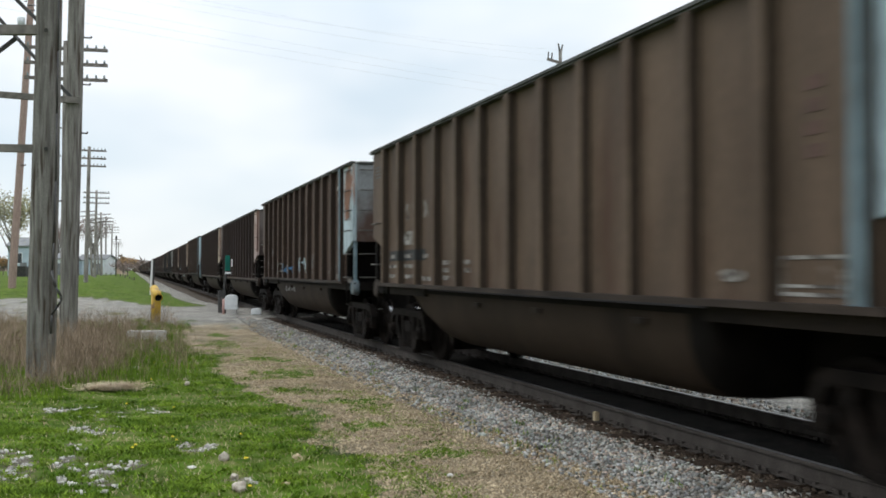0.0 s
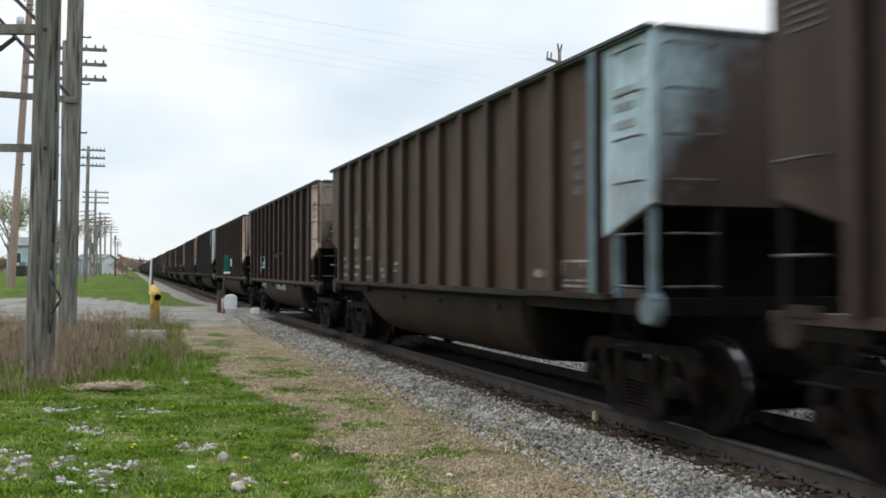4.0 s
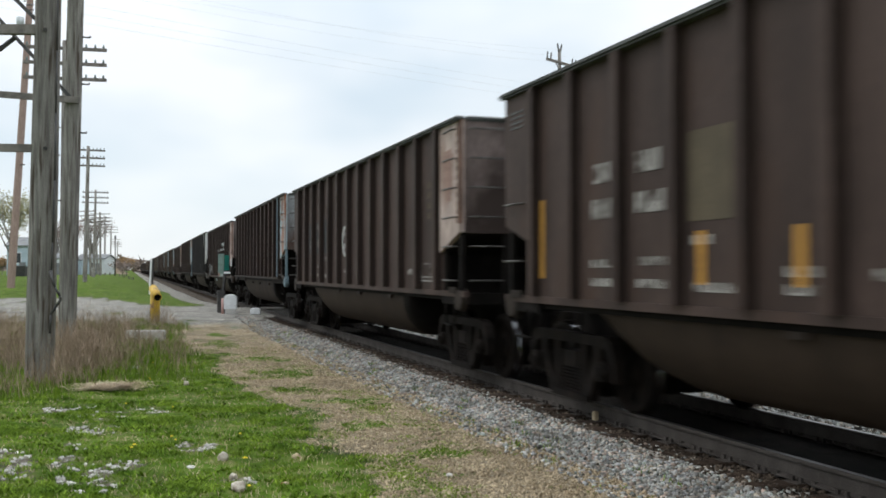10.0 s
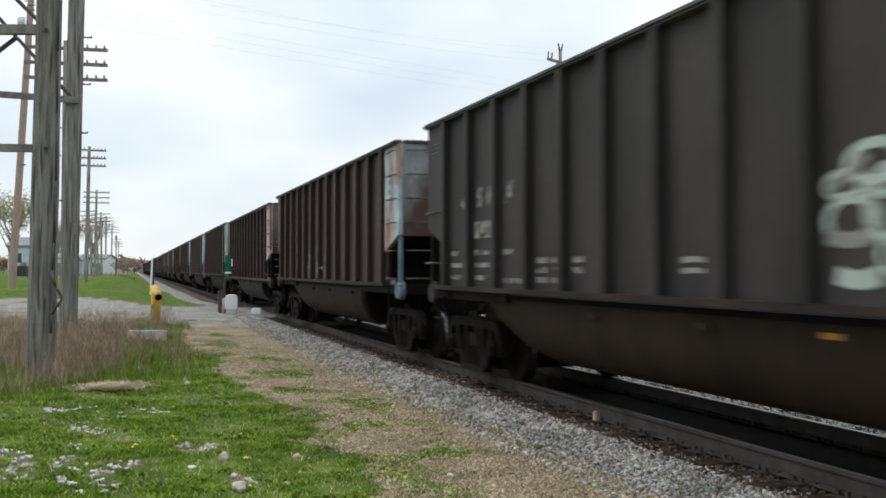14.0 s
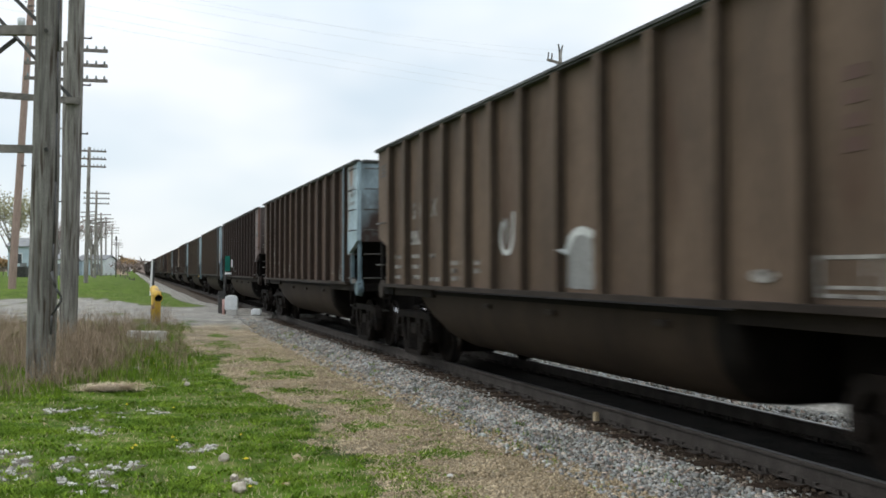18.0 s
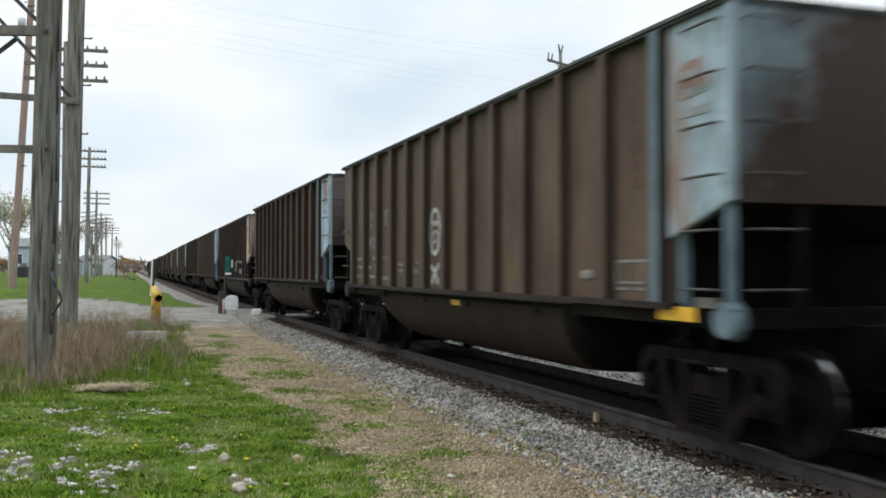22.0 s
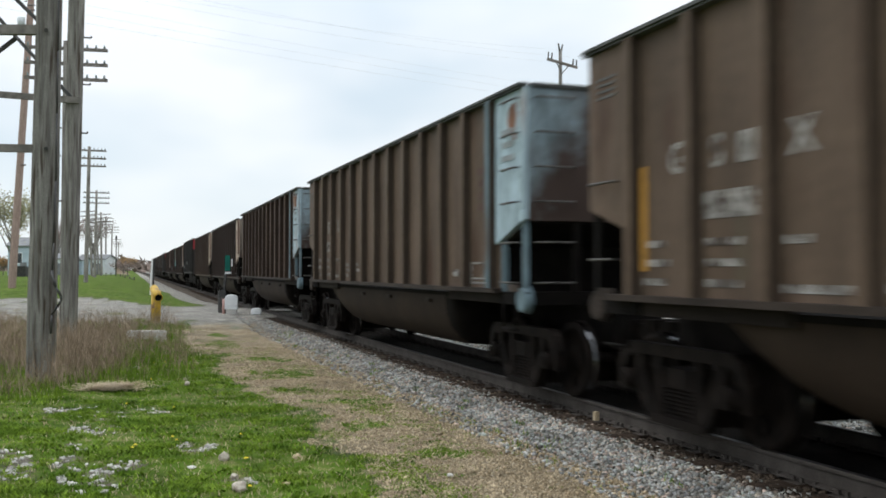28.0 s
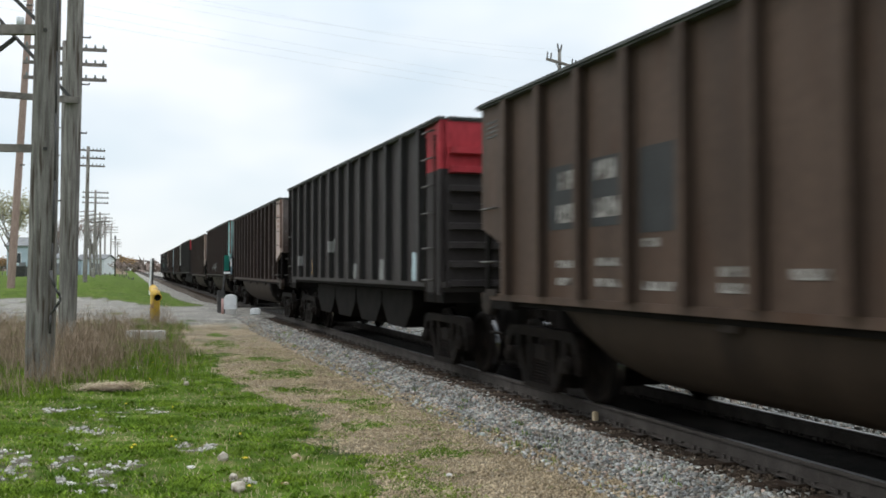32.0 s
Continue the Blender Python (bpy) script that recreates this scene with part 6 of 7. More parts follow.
a = view(258, 588, 25.5)
solid("stone_slab", lambda bm: (box_bm(bm, -0.5, 0.5, -0.14, 0.14, -0.25, 0.05), bmesh.ops.bevel(bm, geom=bm.edges[:], offset=0.025, segments=2, affect="EDGES")), [M_CONC], "long pale concrete slab lying in the dry weeds", "slab", m=pose(a.x, a.y, a.z, 0, 0, -18))


# ---- far beyond the crossing ----
def tree(px, d, top_py, spread, leaf, seed, leaves, label):
    head = view(px, top_py, d)
    foot = grounded(Vector((head.x, head.y, 0)))
    h = head.z - foot.z
    g = random.Random(seed)
    t = thing("tree", pose(*foot), label, "tree")
    tips = []

    def fill(bm):
        shaft_bm(bm, (0, 0, 0), (0.1, 0, h * 0.55), h * 0.028, h * 0.014, seed, 8, 5)
        for k in range(15):
            z = h * g.uniform(0.25, 0.55)
            a = g.uniform(0, 6.28)
            r = spread * g.uniform(0.35, 1.0)
            p = Vector((0.05, 0, z))
            q = Vector((r * 0.6 * math.cos(a), r * 0.6 * math.sin(a), z + (h - z) * g.uniform(0.3, 0.6)))
            e = Vector((r * math.cos(a), r * math.sin(a), min(h, z + (h - z) * g.uniform(0.6, 1.0))))
            tube_bm(bm, p, q, h * 0.010, h * 0.006, 5)
            tube_bm(bm, q, e, h * 0.006, h * 0.002, 5)
            for _ in range(5):
                f = q.lerp(e, g.uniform(0, 1)) + Vector((g.gauss(0, 1), g.gauss(0, 1), g.uniform(0.2, 1.4))) * spread * 0.22
                tube_bm(bm, q.lerp(e, g.uniform(0, 0.8)), f, h * 0.003, h * 0.0015, 4)
                tips.append(f)
            tips.append(e)
    part("trunk", mesh_of("trunk", fill, M_BEAM), t)
    v, f = [], []
    for k in range(leaves):
        c = g.choice(tips) + Vector((g.gauss(0, 1), g.gauss(0, 1), g.gauss(0, 1))) * spread * 0.16
        u = Vector((g.gauss(0, 1), g.gauss(0, 1), g.gauss(0, 1))).normalized()
        w = u.orthogonal().normalized()
        s = g.uniform(0.07, 0.16)
        f.append((len(v), len(v) + 1, len(v) + 2))
        v += [c + u * s, c - u * s * 0.6 + w * s, c - u * s * 0.6 - w * s]
    if leaves:
        cr = np_mesh("crown", [tuple(q) for q in v], f, [leaf])
        cr.parent = t
    return t


M_BUD = material("spring_leaves", (0.20, 0.19, 0.09), (0.34, 0.32, 0.18), 0.8, 0, 0.6, 3, bump=0, per_island=0.4)
M_TWIG = material("grey_brown_twigs", (0.17, 0.13, 0.11), (0.26, 0.20, 0.17), 0.9, 0, 0.6, 3, bump=0, per_island=0.4)
M_ORANGE = material("russet_bush_leaves", (0.24, 0.14, 0.06), (0.36, 0.22, 0.10), 0.8, 0, 0.6, 3, bump=0, per_island=0.4)
tree(18, 120, 355, 3.2, M_BUD, 1, 2600, "young tree in pale spring leaf near sheds")
tree(-30, 130, 345, 3.6, M_BUD, 12, 2200, "young tree in pale spring leaf near sheds")
tree(100, 170, 398, 3.2, M_TWIG, 2, 1500, "bare grey-brown tree behind the sheds")
tree(128, 180, 392, 3.4, M_TWIG, 3, 1500, "bare grey-brown tree behind the sheds")
tree(162, 190, 388, 3.2, M_TWIG, 4, 1300, "bare grey-brown tree behind the sheds")
for k, px in enumerate((4, 12, 208, 216, 224, 195, 60)):
    tree(px, 150 + 30 * (k % 3), 458 + 3 * (k % 4), 1.5, M_ORANGE if k in (0, 1, 4) else M_TWIG, 30 + k, 500, "low russet bush by the far yard" if k in (0, 1, 4) else "low bare brown bush by the line")

M_SIDING = material("pale_siding", (0.62, 0.65, 0.67), (0.74, 0.77, 0.79), 0.7, 0, 0.8, 5, (1, 1, 8), 12, 0.1)
M_BLUESHED = material("blue_grey_siding", (0.36, 0.44, 0.50), (0.46, 0.54, 0.60), 0.7, 0, 0.8, 5, (1, 1, 8), 12, 0.1)
M_ROOF = material("grey_roof_sheet", (0.14, 0.145, 0.15), (0.22, 0.225, 0.23), 0.7, 0, 1.5, 5)
M_PANE = material("dark_window_pane", (0.03, 0.035, 0.04), (0.06, 0.065, 0.07), 0.1, 0, 2, 2, bump=0)


def shed(px, py, d, w, deep, h, wall, label, turn=-19, rise=0.9):
    c = view(px, py, d)
    foot = Vector((c.x, c.y, ground_z(c.x, c.y) - 0.05))
    t = thing("shed", pose(*foot, 0, 0, turn), label, "building")
    part("wall", mesh_of("wall", lambda bm: prism_bm(bm, [(-deep / 2, 0), (deep / 2, 0), (deep / 2, h), (0, h + rise), (-deep / 2, h)], 0, -w / 2, w / 2), wall), t)
    for s in (-1, 1):
        part("roof", mesh_of("roof", lambda bm: prism_bm(bm, [(s * (deep / 2 + 0.3), h - 0.1), (0, h + rise + 0.05), (0, h + rise + 0.2), (s * (deep / 2 + 0.3), h + 0.06)], 0, -w / 2 - 0.3, w / 2 + 0.3), M_ROOF), t)
    n = max(1, int(w / 3))
    for k in range(n):
        x = -w / 2 + w * (k + 0.5) / n
        win = part("window", mesh_of("window", lambda bm: box_bm(bm, x - 0.55, x + 0.55, -deep / 2 - 0.05, -deep / 2 + 0.01, h * 0.40, h * 0.78), M_SIDING), t)
        part("pane", mesh_of("pane", lambda bm: box_bm(bm, x - 0.45, x + 0.45, -deep / 2 - 0.07, -deep / 2 - 0.045, h * 0.43, h * 0.75), M_PANE), win)
    part("door", mesh_of("door", lambda bm: box_bm(bm, w / 2 - 1.5, w / 2 - 0.5, -deep / 2 - 0.06, -deep / 2 + 0.01, 0, 2.05), M_ROOF), t)


shed(44, 475, 150, 3.4, 5, 4.6, M_BLUESHED, "tall blue-grey shed with dark windows across the field", rise=1.2)
shed(97, 477, 165, 5.5, 6, 2.8, M_SIDING, "low white house with grey roof across the field", rise=0.7)
shed(138, 477, 172, 2.6, 4, 2.6, M_BLUESHED, "small blue-grey shed behind the poles", rise=0.6)
shed(170, 477, 180, 5.0, 6, 2.9, M_SIDING, "white house with wide grey roof behind the poles", rise=0.7)
c = view(36, 474, 125)
dump = thing("dumpster", pose(c.x, c.y, ground_z(c.x, c.y), 0, 0, -19), "dark steel dumpster beside the yard", "dumpster")
part("body", mesh_of("body", lambda bm: (prism_bm(bm, [(-0.7, -0.05), (0.7, -0.05), (0.8, 1.2), (-0.8, 1.35)], 0, -0.9, 0.9), bmesh.ops.bevel(bm, geom=bm.edges[:], offset=0.03, segments=1, affect="EDGES")), M_IRON), dump)
part("lid", mesh_of("lid", lambda bm: box_bm(bm, -0.92, 0.92, -0.82, 0.82, 1.34, 1.40), M_ROOF), dump)
c = view(196, 488, 210)
M_EARTH = material("bare_brown_earth", (0.20, 0.145, 0.10), (0.30, 0.23, 0.165), 0.95, 0, 0.6, 7, fine=6, bump=0.6, bump_dist=0.2)


def fill_heap(bm):
    n, m = 26, 14
    rows = [[bm.verts.new((3.4 * (2 * i / n - 1), 2.6 * (2 * j / m - 1), max(0, (1 - (2 * i / n - 1)**2) * (1 - (2 * j / m - 1)**2)) * (1.9 + 0.9 * noise.noise((i * 0.35, j * 0.4, 2))) - 0.15)) for i in range(n + 1)] for j in range(m + 1)]
    for p, q in zip(rows, rows[1:]):
        for i in range(n):
            bm.faces.new((p[i], p[i + 1], q[i + 1], q[i])).smooth = True


solid("earth_heap", fill_heap, [M_EARTH], "heap of bare brown earth beside the far line", "earth heap", m=pose(c.x, c.y, ground_z(c.x, c.y), 0, 0, -19))
fence = thing("guard_fence", pose(0, 0, 0), "low grey rail fence across the far field", "fence")
fa, fb = view(168, 488, 140), view(236, 487, 150)
for k in range(9):
    p = fa.lerp(fb, k / 8)
    z = ground_z(p.x, p.y)
    part("post", mesh_of("post", lambda bm: box_bm(bm, p.x - 0.08, p.x + 0.08, p.y - 0.08, p.y + 0.08, z - 0.1, z + 0.42), M_BEAM), fence)
part("rail", mesh_of("rail", lambda bm: bar_bm(bm, (fa.x, fa.y, 0.18), (fb.x, fb.y, 0.18), 0.06, 0.14), M_BEAM), fence)
c = view(204, 426, 140)
post = thing("signal_mast", pose(c.x, c.y, ground_z(c.x, c.y)), "thin dark mast by the far line", "mast")
part("shaft", mesh_of("shaft", lambda bm: tube_bm(bm, (0, 0, 0), (0, 0, c.z + 0.1), 0.09, 0.06, 8), M_IRON), post)
part("head", mesh_of("head", lambda bm: box_bm(bm, -0.12, 0.12, -0.1, 0.1, c.z - 0.5, c.z), M_IRON), post)

# the far belt of woods
g = np.random.default_rng(8)
n = 5200
ang = g.uniform(-0.9, 0.45, n)
rad = g.uniform(620, 760, n)
cx, cy = rad * np.sin(-ang + 0.05), rad * np.cos(ang)
hgt = g.uniform(0.5, 1.0, n) * (6.5 + 3.0 * np.sin(ang * 23) + 2 * np.sin(ang * 61))
ctr = np.stack([cx, cy, g.uniform(0, 1, n) * hgt], -1)
d1, d2 = g.normal(0, 1.9, (n, 3)), g.normal(0, 1.9, (n, 3))
wv = np.stack([ctr + d1, ctr + d2, ctr - d1 * 0.6 - d2 * 0.6], 1).reshape(-1, 3)
wv[:, 2] = np.maximum(wv[:, 2], -0.3)
tagged(np_mesh("woods", wv, np.arange(3 * n).reshape(-1, 3), [M_TWIG]), "far belt of bare brown woods on the horizon", "woods", kind="stuff")


# ---- loose cover: ballast stones, gravel, grass, weeds ----
def bed_z(off):
    for (a, za), (b, zb) in zip(BED, BED[1:]):
        if a <= off <= b:
            return za + (zb - za) * (off - a) / (b - a)
    return -0.6


def ballast(name, count, off0, off1, y0, y1, size0, size1, mat, seed, label):
    g = np.random.default_rng(seed)
    off = g.uniform(off0, off1, count)
    y = y0 + (y1 - y0) * g.uniform(0, 1, count)**1.5
    pl = [(track_x(b) + a, b, max(bed_z(a), ground_z(track_x(b) + a, b) if abs(a) > 1.5 else -9) + 0.012 * g.uniform(-1, 1)) for a, b in zip(off, y)]
    stones(name, pl, g.uniform(size0, size1, count), mat, label, seed, "ballast")


ballast("ballast_stones", 37000, -2.00, -1.25, 4.5, 36, 0.011, 0.028, M_STONE, 1, "sharp grey ballast stones beside the ties")
ballast("ballast_stones", 3200, -2.45, -1.92, 4.5, 36, 0.014, 0.034, M_STONE, 2, "stray grey ballast stones on the gravel")
ballast("ballast_stones", 9000, -1.36, -0.84, 4.5, 32, 0.010, 0.025, M_BROWNSTONE, 3, "brown coal-dusted chips between the tie ends")
ballast("ballast_stones", 1500, -1.30, -1.02, 4.5, 30, 0.011, 0.026, M_STONE, 5, "stray grey stones between the tie ends")
ballast("ballast_stones", 9000, 1.15, 2.6, 2, 34, 0.022, 0.045, M_STONE, 4, "pale grey ballast stones beyond the far rail")


SEEN = {}


def spot(a, b):
    """The zones and the height at a place, to the nearest 4 cm."""
    key = (round(a * 25), round(b * 25))
    if key not in SEEN:
        SEEN[key] = (zones(key[0] / 25, key[1] / 25), ground_z(key[0] / 25, key[1] / 25))
    return SEEN[key]


def scatter(count, x0, x1, y0, y1, seed, power=1.0):
    g = np.random.default_rng(seed)
    y = y0 + (y1 - y0) * g.uniform(0, 1, count)**power
    x = g.uniform(0, 1, count)
    left = np.maximum(x0, -0.1 * y - 0.35)
    return left + (x1 - left) * x, y, g


x, y, g = scatter(60000, -3, 5.0, 6.6, 24, 11, 1.6)
pl, sz, pale, psz = [], [], [], []
for a, b in zip(x, y):
    (green, tan, light), gz = spot(a, b)
    if a > track_x(b) - 2.0:
        continue
    if tan > 0.5 and green < 0.6:
        pl.append((a, b, spot(a, b)[1] + 0.002))
        sz.append(g.uniform(0.006, 0.015) if g.random() < 0.93 else g.uniform(0.015, 0.028))
    elif light > 0.42 and b < 20:
        pale.append((a, b, spot(a, b)[1] + 0.002))
        psz.append(g.uniform(0.007, 0.024))
stones("gravel_pebbles", pl[:24000], sz[:24000], M_TANSTONE, "tan pebbles on the gravel strip", 12)
stones("limestone_chips", pale[:6500], psz[:6500], M_PALESTONE, "white limestone chips in the bare patches", 13)


def on_ground(px, py):
    """The place on the verge seen at this share of the view."""
    d0, d1 = 3.0, 120.0
    for _ in range(40):
        m = (d0 + d1) / 2
        p = view(px, py, m)
        if p.z > ground_z(p.x, p.y):
            d0 = m
        else:
            d1 = m
    return view(px, py, d0)


HEAP = on_ground(190, 692)


def blades(name, places, heights, widths, mat, label, seed, lean=0.5, category="grass"):
    """Tapered, bent blades: three points up and one fold, one per place."""
    g = np.random.default_rng(seed)
    n = len(places)
    p, h, w = np.asarray(places, dtype=np.float32), np.asarray(heights)[:, None], np.asarray(widths)[:, None]
    a, b = g.uniform(0, 6.283, (n, 1)), g.uniform(0, 6.283, (n, 1))
    side = np.concatenate([np.cos(a), np.sin(a), np.zeros((n, 1))], 1)
    bend = np.concatenate([np.cos(b), np.sin(b), np.zeros((n, 1))], 1) * g.uniform(0.1, 1.0, (n, 1)) * lean * h
    upv = np.array([[0, 0, 1.0]])
    v0, v1 = p - side * w / 2, p + side * w / 2
    v2, v3 = p + upv * h * 0.6 + bend * 0.35 + side * w * 0.4, p + upv * h * 0.6 + bend * 0.35 - side * w * 0.4
    v4 = p + upv * h * g.uniform(0.85, 1.0, (n, 1)) + bend
    v = np.stack([v0, v1, v2, v3, v4, v4 + side * w * 0.05], 1).reshape(-1, 3)
    base = 6 * np.arange(n)[:, None, None]
    f = (np.array([[[0, 1, 2, 3], [3, 2, 5, 4]]]) + base).reshape(-1, 4)
    return tagged(np_mesh(name, v, f, [mat]), label, category, kind="stuff")


x, y, g = scatter(300000, -3.2, 4.4, 6.6, 27, 21, 1.35)
pl, hs, ws, dry, dh = [], [], [], [], []
for a, b in zip(x, y):
    if b > 16 and g.random() < 0.35:
        continue
    (green, tan, light), gz = spot(a, b)
    if ((a - HEAP.x) / 0.5)**2 + ((b - HEAP.y + 0.1) / 0.45)**2 < 1 and g.random() < 0.85:
        continue
    clump = noise.noise((a * 1.3, b * 1.3, 31)) + 0.6 * noise.noise((a * 4.2, b * 4.2, 37))
    thin = 0.9 * smooth(-0.15, 0.45, clump) * (1 - smooth(0.3, 2.7, a - grass_edge(b) + 0.5 * clump)) if tan > 0.3 and a < track_x(b) - 2.1 else 0.0
    if g.random() > max(thin, green * min(1.0, max(0.06, 0.50 + 1.3 * clump))):
        if green > 0.3 and g.random() < 0.08:
            dry.append((a, b, spot(a, b)[1]))
            dh.append(g.uniform(0.015, 0.05))
        continue
    pl.append((a, b, spot(a, b)[1] - 0.005))
    hs.append((0.017 + 0.036 * max(0, clump + 0.3)) * g.uniform(0.6, 1.4) * (0.6 if tan > 0.4 else 1.0))
    ws.append(g.uniform(0.006, 0.013))
blades("grass", pl, hs, ws, M_BLADE, "short bright green spring grass on the verge", 22, 2.0)
blades("dry_grass", dry, dh, [0.006] * len(dry), M_STRAW, "dead straw-coloured blades among the grass", 23, 1.6)

# broad leaves of low weeds
x, y, g = scatter(20000, -3.0, 2.8, 6.8, 19, 25, 1.2)
pl = [(a, b, spot(a, b)[1]) for a, b in zip(x, y) if spot(a, b)[0][0] > 0.5 and noise.noise((a * 2.2, b * 2.2, 41)) > 0.18]
blades("broad_weeds", pl, list(g.uniform(0.02, 0.05, len(pl))), list(g.uniform(0.014, 0.028, len(pl))), M_BLADE, "low broad-leaved green weeds in the grass", 26, 2.0, "weeds")

# tall dry weeds round the poles
def in_weeds(a, b):
    """How thickly the weeds stand at a place, 0 to 1."""
    ragged = 0.9 * noise.noise((a * 0.8, b * 0.5, 5)) + 0.5 * noise.noise((a * 2.5, b * 2.0, 6))
    front = smooth(-0.4, 2.6, b - 14.7 - 2.4 * smooth(-0.9, 1.0, a) + 1.3 * ragged)
    right = smooth(-0.3, 0.9, 1.60 - a + 0.6 * ragged)
    near_pipe = 1.3 * math.exp(-((a - PIPE_FOOT.x) / 0.75)**2 - ((b - PIPE_FOOT.y + 1.2) / 1.3)**2) if b < PIPE_FOOT.y - 0.1 else 0.0
    return min(1.0, max(near_pipe, front * right * (1 - 0.2 * smooth(25, 31, b)) * smooth(0, 1.5, 33.5 - b)))


x, y, g = scatter(32000, -4.8, 2.4, 14.0, 33.5, 51)
pl, hs, ws, gp, gh = [], [], [], [], []
for a, b in zip(x, y):
    w = in_weeds(a, b)
    if w < 0.04 or (abs(a - HEAP.x) < 0.62 and -1.2 < b - HEAP.y < 0.35):
        continue
    z = spot(a, b)[1]
    thick = w * min(1, max(0.05, 0.32 + 1.2 * noise.noise((a * 0.9, b * 0.6, 61)) + 0.5 * noise.noise((a * 2.7, b * 1.9, 63)) - 0.25 * smooth(0.2, 1.4, a)))
    if g.random() < thick:
        pl.append((a, b, z))
        hs.append((0.25 + 0.95 * g.random()**1.8) * (0.8 + 0.45 * noise.noise((a * 0.7, b * 0.7, 71))) * (0.55 + 0.45 * w))
        ws.append(g.uniform(0.004, 0.008))
    if g.random() < 0.95 * w**0.6:
        gp.append((a, b, z))
        gh.append(g.uniform(0.09, 0.30) * (0.7 + 0.5 * noise.noise((a * 1.1, b, 73))))
blades("dry_weeds", pl, hs, ws, M_DRY, "tall dry brown weed stems round the poles", 52, 0.6, "weeds")
blades("tall_grass", gp, gh, list(g.uniform(0.007, 0.014, len(gp))), M_BLADE, "taller green grass under the dry weeds", 53, 0.7)
# side twigs on the dry stems
tw, th = [], []
for p, h in zip(pl, hs):
    for _ in range(3):
        tw.append((p[0] + g.normal(0, 0.03), p[1] + g.normal(0, 0.03), p[2] + h * g.uniform(0.3, 0.8)))
        th.append(g.uniform(0.08, 0.2))
blades("weed_twigs", tw, th, [0.006] * len(tw), M_DRY, "fine dry side twigs and seed heads of the weeds", 54, 1.6, "weeds")


# ---- single stones, flowers, straw ----
def rock(v, w, hgt, seed, mat, label, category="stone"):
    def fill(bm):
        bmesh.ops.create_icosphere(bm, subdivisions=2, radius=1)
        for q in bm.verts:
            k = 1 + 0.28 * noise.noise(q.co * 1.4 + Vector((seed, 0, 0))) + 0.10 * noise.noise(q.co * 4 + Vector((seed, 5, 0)))
            q.co = Vector((q.co.x * w * k, q.co.y * w * 0.8 * k, q.co.z * hgt * k))
    solid("stone", fill, [mat], label, category, m=pose(v.x, v.y, ground_z(v.x, v.y) + hgt * 0.45, 0, 0, seed * 40))


for k, (px, py, w, hgt, mat) in enumerate(((395, 814, 0.062, 0.055, M_FIELD), (422, 868, 0.085, 0.06, M_FIELD), (413, 848, 0.045, 0.04, M_FIELD), (525, 811, 0.042, 0.035, M_TANSTONE), (330, 682, 0.05, 0.05, M_FIELD),
                                         (326, 674, 0.04, 0.04, M_FIELD), (338, 828, 0.055, 0.015, M_PALESTONE), (795, 843, 0.035, 0.02, M_PALESTONE), (506, 858, 0.03, 0.02, M_TANSTONE), (240, 652, 0.09, 0.03, M_PALESTONE), (95, 607, 0.22, 0.06, M_CONC))):
    rock(on_ground(px, py), w, hgt, k + 1, mat, "pale rounded field stone lying in the grass" if mat is not M_TANSTONE else "small tan stone lying in the grass")
v = on_ground(500, 857)
rock(v, 0.02, 0.012, 31, colour("red_brick_chip", (0.30, 0.10, 0.07)), "small chip of red brick in the grass")
v = on_ground(1040, 786)
rock(v, 0.035, 0.02, 32, colour("red_brick_chip", (0.30, 0.10, 0.07)), "small chip of red brick on the ballast")


def dandelion(v, s):
    t = thing("dandelion", pose(v.x, v.y, ground_z(v.x, v.y)), "yellow dandelion flower head in the short grass", "flower", "dandelions in the grass")
    part("stem", mesh_of("stem", lambda bm: tube_bm(bm, (0, 0, 0), (0.005, 0, 0.055), 0.003, sides=5), M_BLADE), t)

    def fill(bm):
        for k in range(14):
            a = 6.283 * k / 14
            for r, z in ((1.0, 0.058), (0.55, 0.066)):
                c, d = Vector((math.cos(a), math.sin(a), 0)), Vector((-math.sin(a), math.cos(a), 0))
                p = [Vector((0.005, 0, z - 0.006)), Vector((0.005, 0, z)) + c * s * r * 0.7 + d * s * 0.18, Vector((0.005, 0, z + 0.004)) + c * s * r, Vector((0.005, 0, z)) + c * s * r * 0.7 - d * s * 0.18]
                bm.faces.new([bm.verts.new(q) for q in p])
    part("flower", mesh_of("flower", fill, M_PETAL), t)


for px, py, s in ((433, 821, 0.032), (237, 797, 0.026), (303, 782, 0.024), (424, 777, 0.02), (222, 722, 0.022), (305, 728, 0.018), (260, 634, 0.022), (282, 638, 0.022), (270, 647, 0.02), (290, 646, 0.018), (440, 872, 0.02), (232, 802, 0.02), (310, 788, 0.018), (251, 640, 0.02), (265, 677, 0.02)):
    dandelion(on_ground(px, py), s)

heap = HEAP
g = np.random.default_rng(77)
n = 1100
u, r = g.uniform(0, 6.283, n), g.normal(0, 1, n)
c = np.stack([heap.x + 0.44 * g.normal(0, 0.55, n) + 0.05, heap.y + 0.20 * g.normal(0, 0.6, n), ground_z(heap.x, heap.y) + 0.03 + 0.09 * g.uniform(0, 1, n)], -1)
d = np.stack([np.cos(u), np.sin(u) * 0.5, 0.25 * g.normal(0, 0.6, n)], -1) * g.uniform(0.06, 0.20, n)[:, None]
s = np.stack([-np.sin(u), np.cos(u), np.zeros(n)], -1) * 0.004
wv = np.stack([c - d - s, c - d + s, c + d + s, c + d - s], 1).reshape(-1, 3)
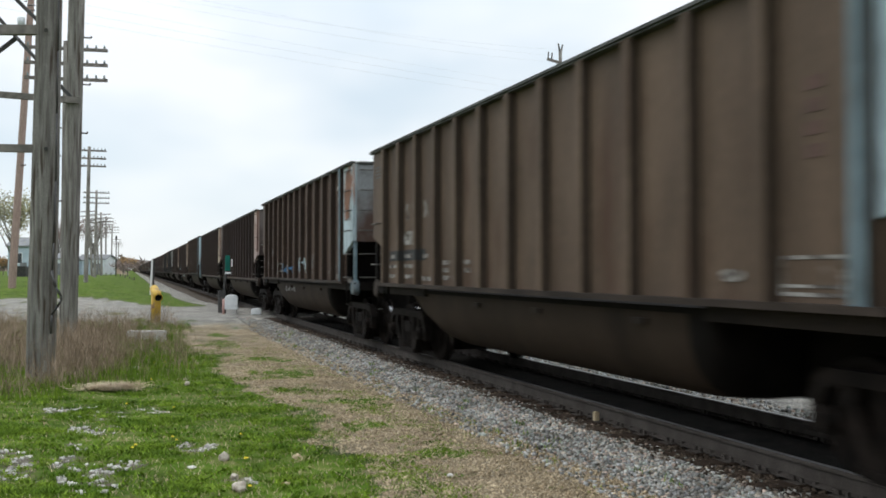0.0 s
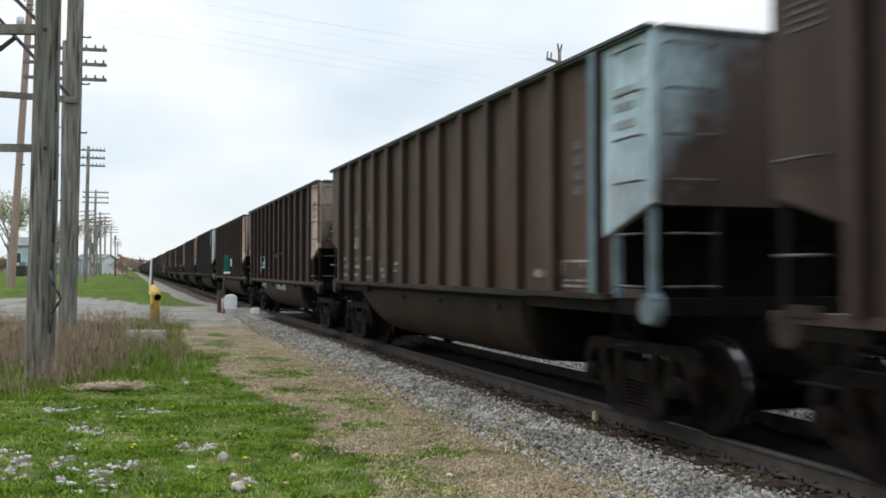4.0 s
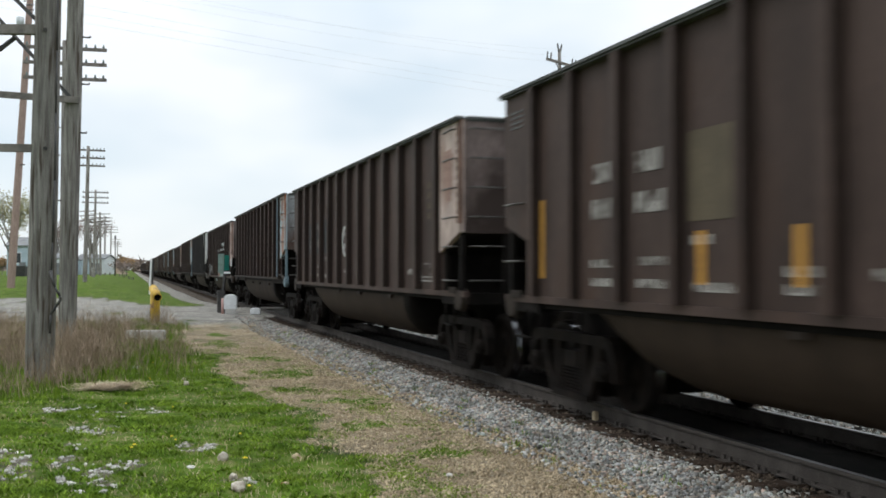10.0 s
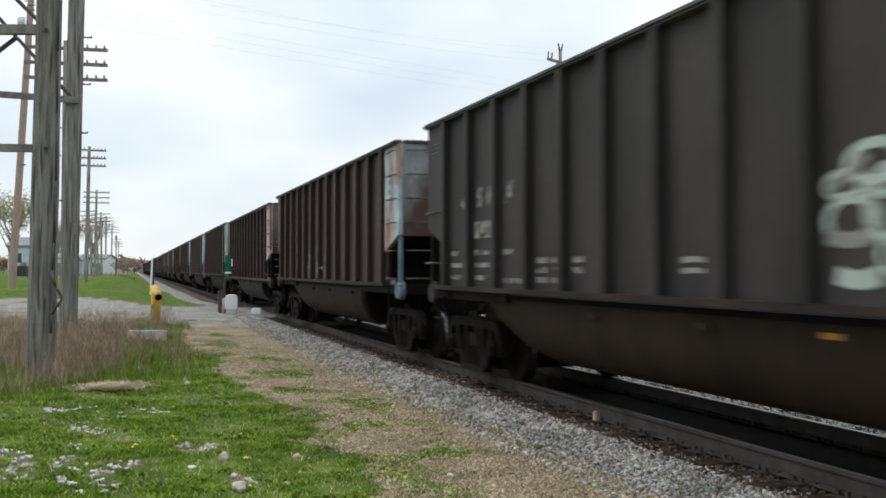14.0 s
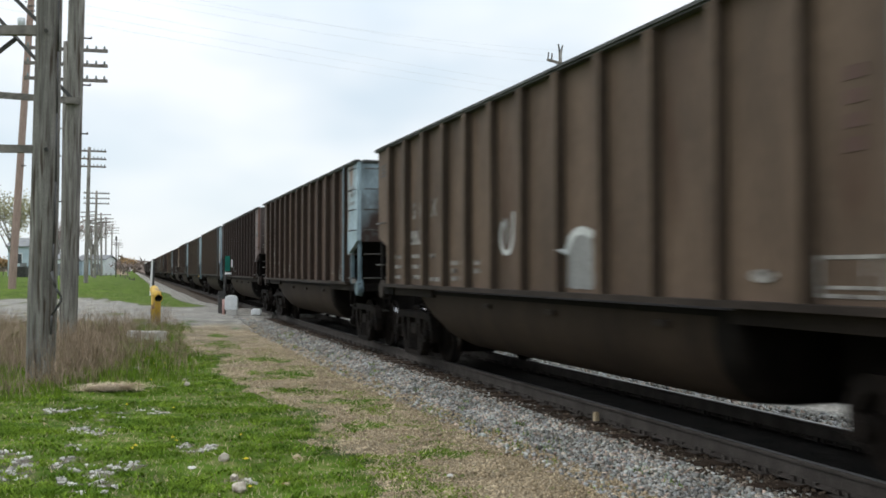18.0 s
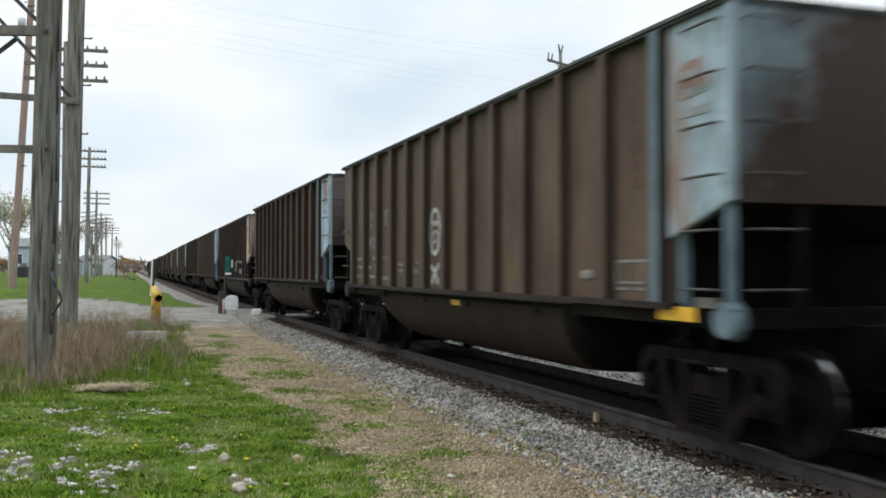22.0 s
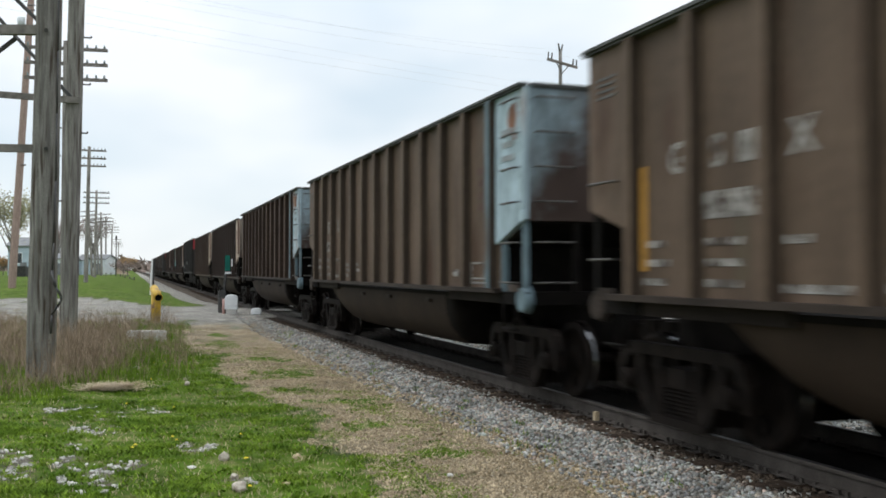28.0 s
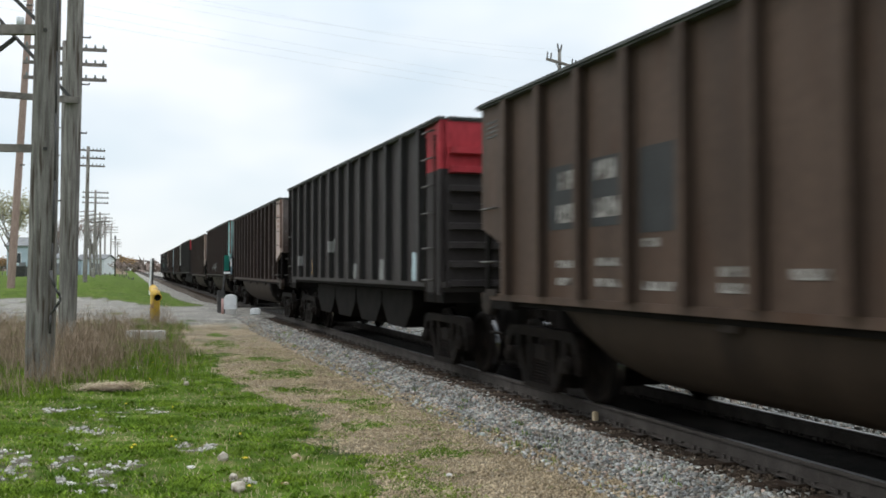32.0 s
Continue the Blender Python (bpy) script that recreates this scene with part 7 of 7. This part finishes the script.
tagged(np_mesh("straw_heap", wv, np.arange(4 * n).reshape(-1, 4), [M_STRAW]), "small heap of bleached straw on the grass", "straw", kind="stuff")
m = view(988, 707, 11.4)
solid("rail_anchor", lambda bm: (box_bm(bm, -0.03, 0.03, -0.035, 0.035, -0.08, 0.05), bmesh.ops.bevel(bm, geom=bm.edges[:], offset=0.01, segments=2, affect="EDGES")), [M_TANSTONE], "pale painted peg beside the near rail", "peg", m=pose(track_x(m.y) - 0.90, m.y, -0.12, 0, 0, 10))

# tufts that grow through the ballast
g = np.random.default_rng(91)
pl = []
for k in range(46):
    cy = g.uniform(6, 30)
    cx = track_x(cy) - g.uniform(1.45, 2.35)
    for _ in range(int(g.integers(8, 26))):
        pl.append((cx + g.normal(0, 0.05), cy + g.normal(0, 0.08), max(bed_z(cx - track_x(cy)), ground_z(cx, cy))))
blades("ballast_weeds", pl, list(g.uniform(0.03, 0.09, len(pl))), list(g.uniform(0.006, 0.012, len(pl))), M_BLADE, "small green tufts growing in the ballast", 92, 1.2, "weeds")
# dead grass lying on the gravel strip
x, y, g = scatter(26000, 1.5, 4.6, 6.6, 26, 95, 1.3)
pl = [(a, b, spot(a, b)[1]) for a, b in zip(x, y) if spot(a, b)[0][1] > 0.4 and a < track_x(b) - 2.0]
blades("dead_grass", pl, list(g.uniform(0.008, 0.035, len(pl))), list(g.uniform(0.004, 0.008, len(pl))), M_STRAW, "thin dead grass lying on the tan gravel", 96, 3.0)


# ---- what moves: the train rolls along the track, out of the bend and past ----
RUN = ((0, -0.2), (1, 15.05), (2, 30.27), (3, 45.47), (6, 91.17), (7, 106.45), (8, 121.75), (9, 137.07), (11, 167.70), (13, 198.37), (14, 213.74), (19, 290.66), (20, 306.1), (21, 321.54), (22, 336.98), (23, 352.42), (24, 367.88), (25, 383.36), (28, 429.78), (29, 445.27), (30, 460.77), (31, 476.24), (32, 491.30))


def run_at(t):
    """Metres that the train has come by t, on a smooth curve through RUN."""
    k = max(j for j in range(len(RUN) - 1) if RUN[j][0] <= t or j == 0)
    def slope(j):
        a, b = RUN[max(j - 1, 0)], RUN[min(j + 1, len(RUN) - 1)]
        return (b[1] - a[1]) / (b[0] - a[0])
    (t0, s0), (t1, s1) = RUN[k], RUN[k + 1]
    w, u = t1 - t0, (t - t0) / (t1 - t0)
    return (2 * u**3 - 3 * u**2 + 1) * s0 + (u**3 - 2 * u**2 + u) * w * slope(k) + (-2 * u**3 + 3 * u**2) * s1 + (u**3 - u**2) * w * slope(k + 1)


def motions():
    for i, car in CARS:
        walk(car, [(t, car_at(i, run_at(t))) for t in [0.5 * k for k in range(65)]])
    for i, off, py, wheels in WHEELSETS:
        rows, turn = [], 0.0
        for k in range(int(32 * FPS) + 1):
            s = run_at(k / FPS)
            y = 18.454 - HALF + PITCH * i - s + off
            if -4 < y < 48:
                rows.append((k / FPS, pose(0, py, WHEEL_R, math.degrees(s / WHEEL_R) % 360)))
        if not rows:
            rows = [(0.0, pose(0, py, WHEEL_R))]
        if rows[0][0] > 0:
            rows.insert(0, (0.0, rows[0][1]))
        if rows[-1][0] < 32:
            rows.append((32.0, rows[-1][1]))
        walk(wheels, rows)


motions()
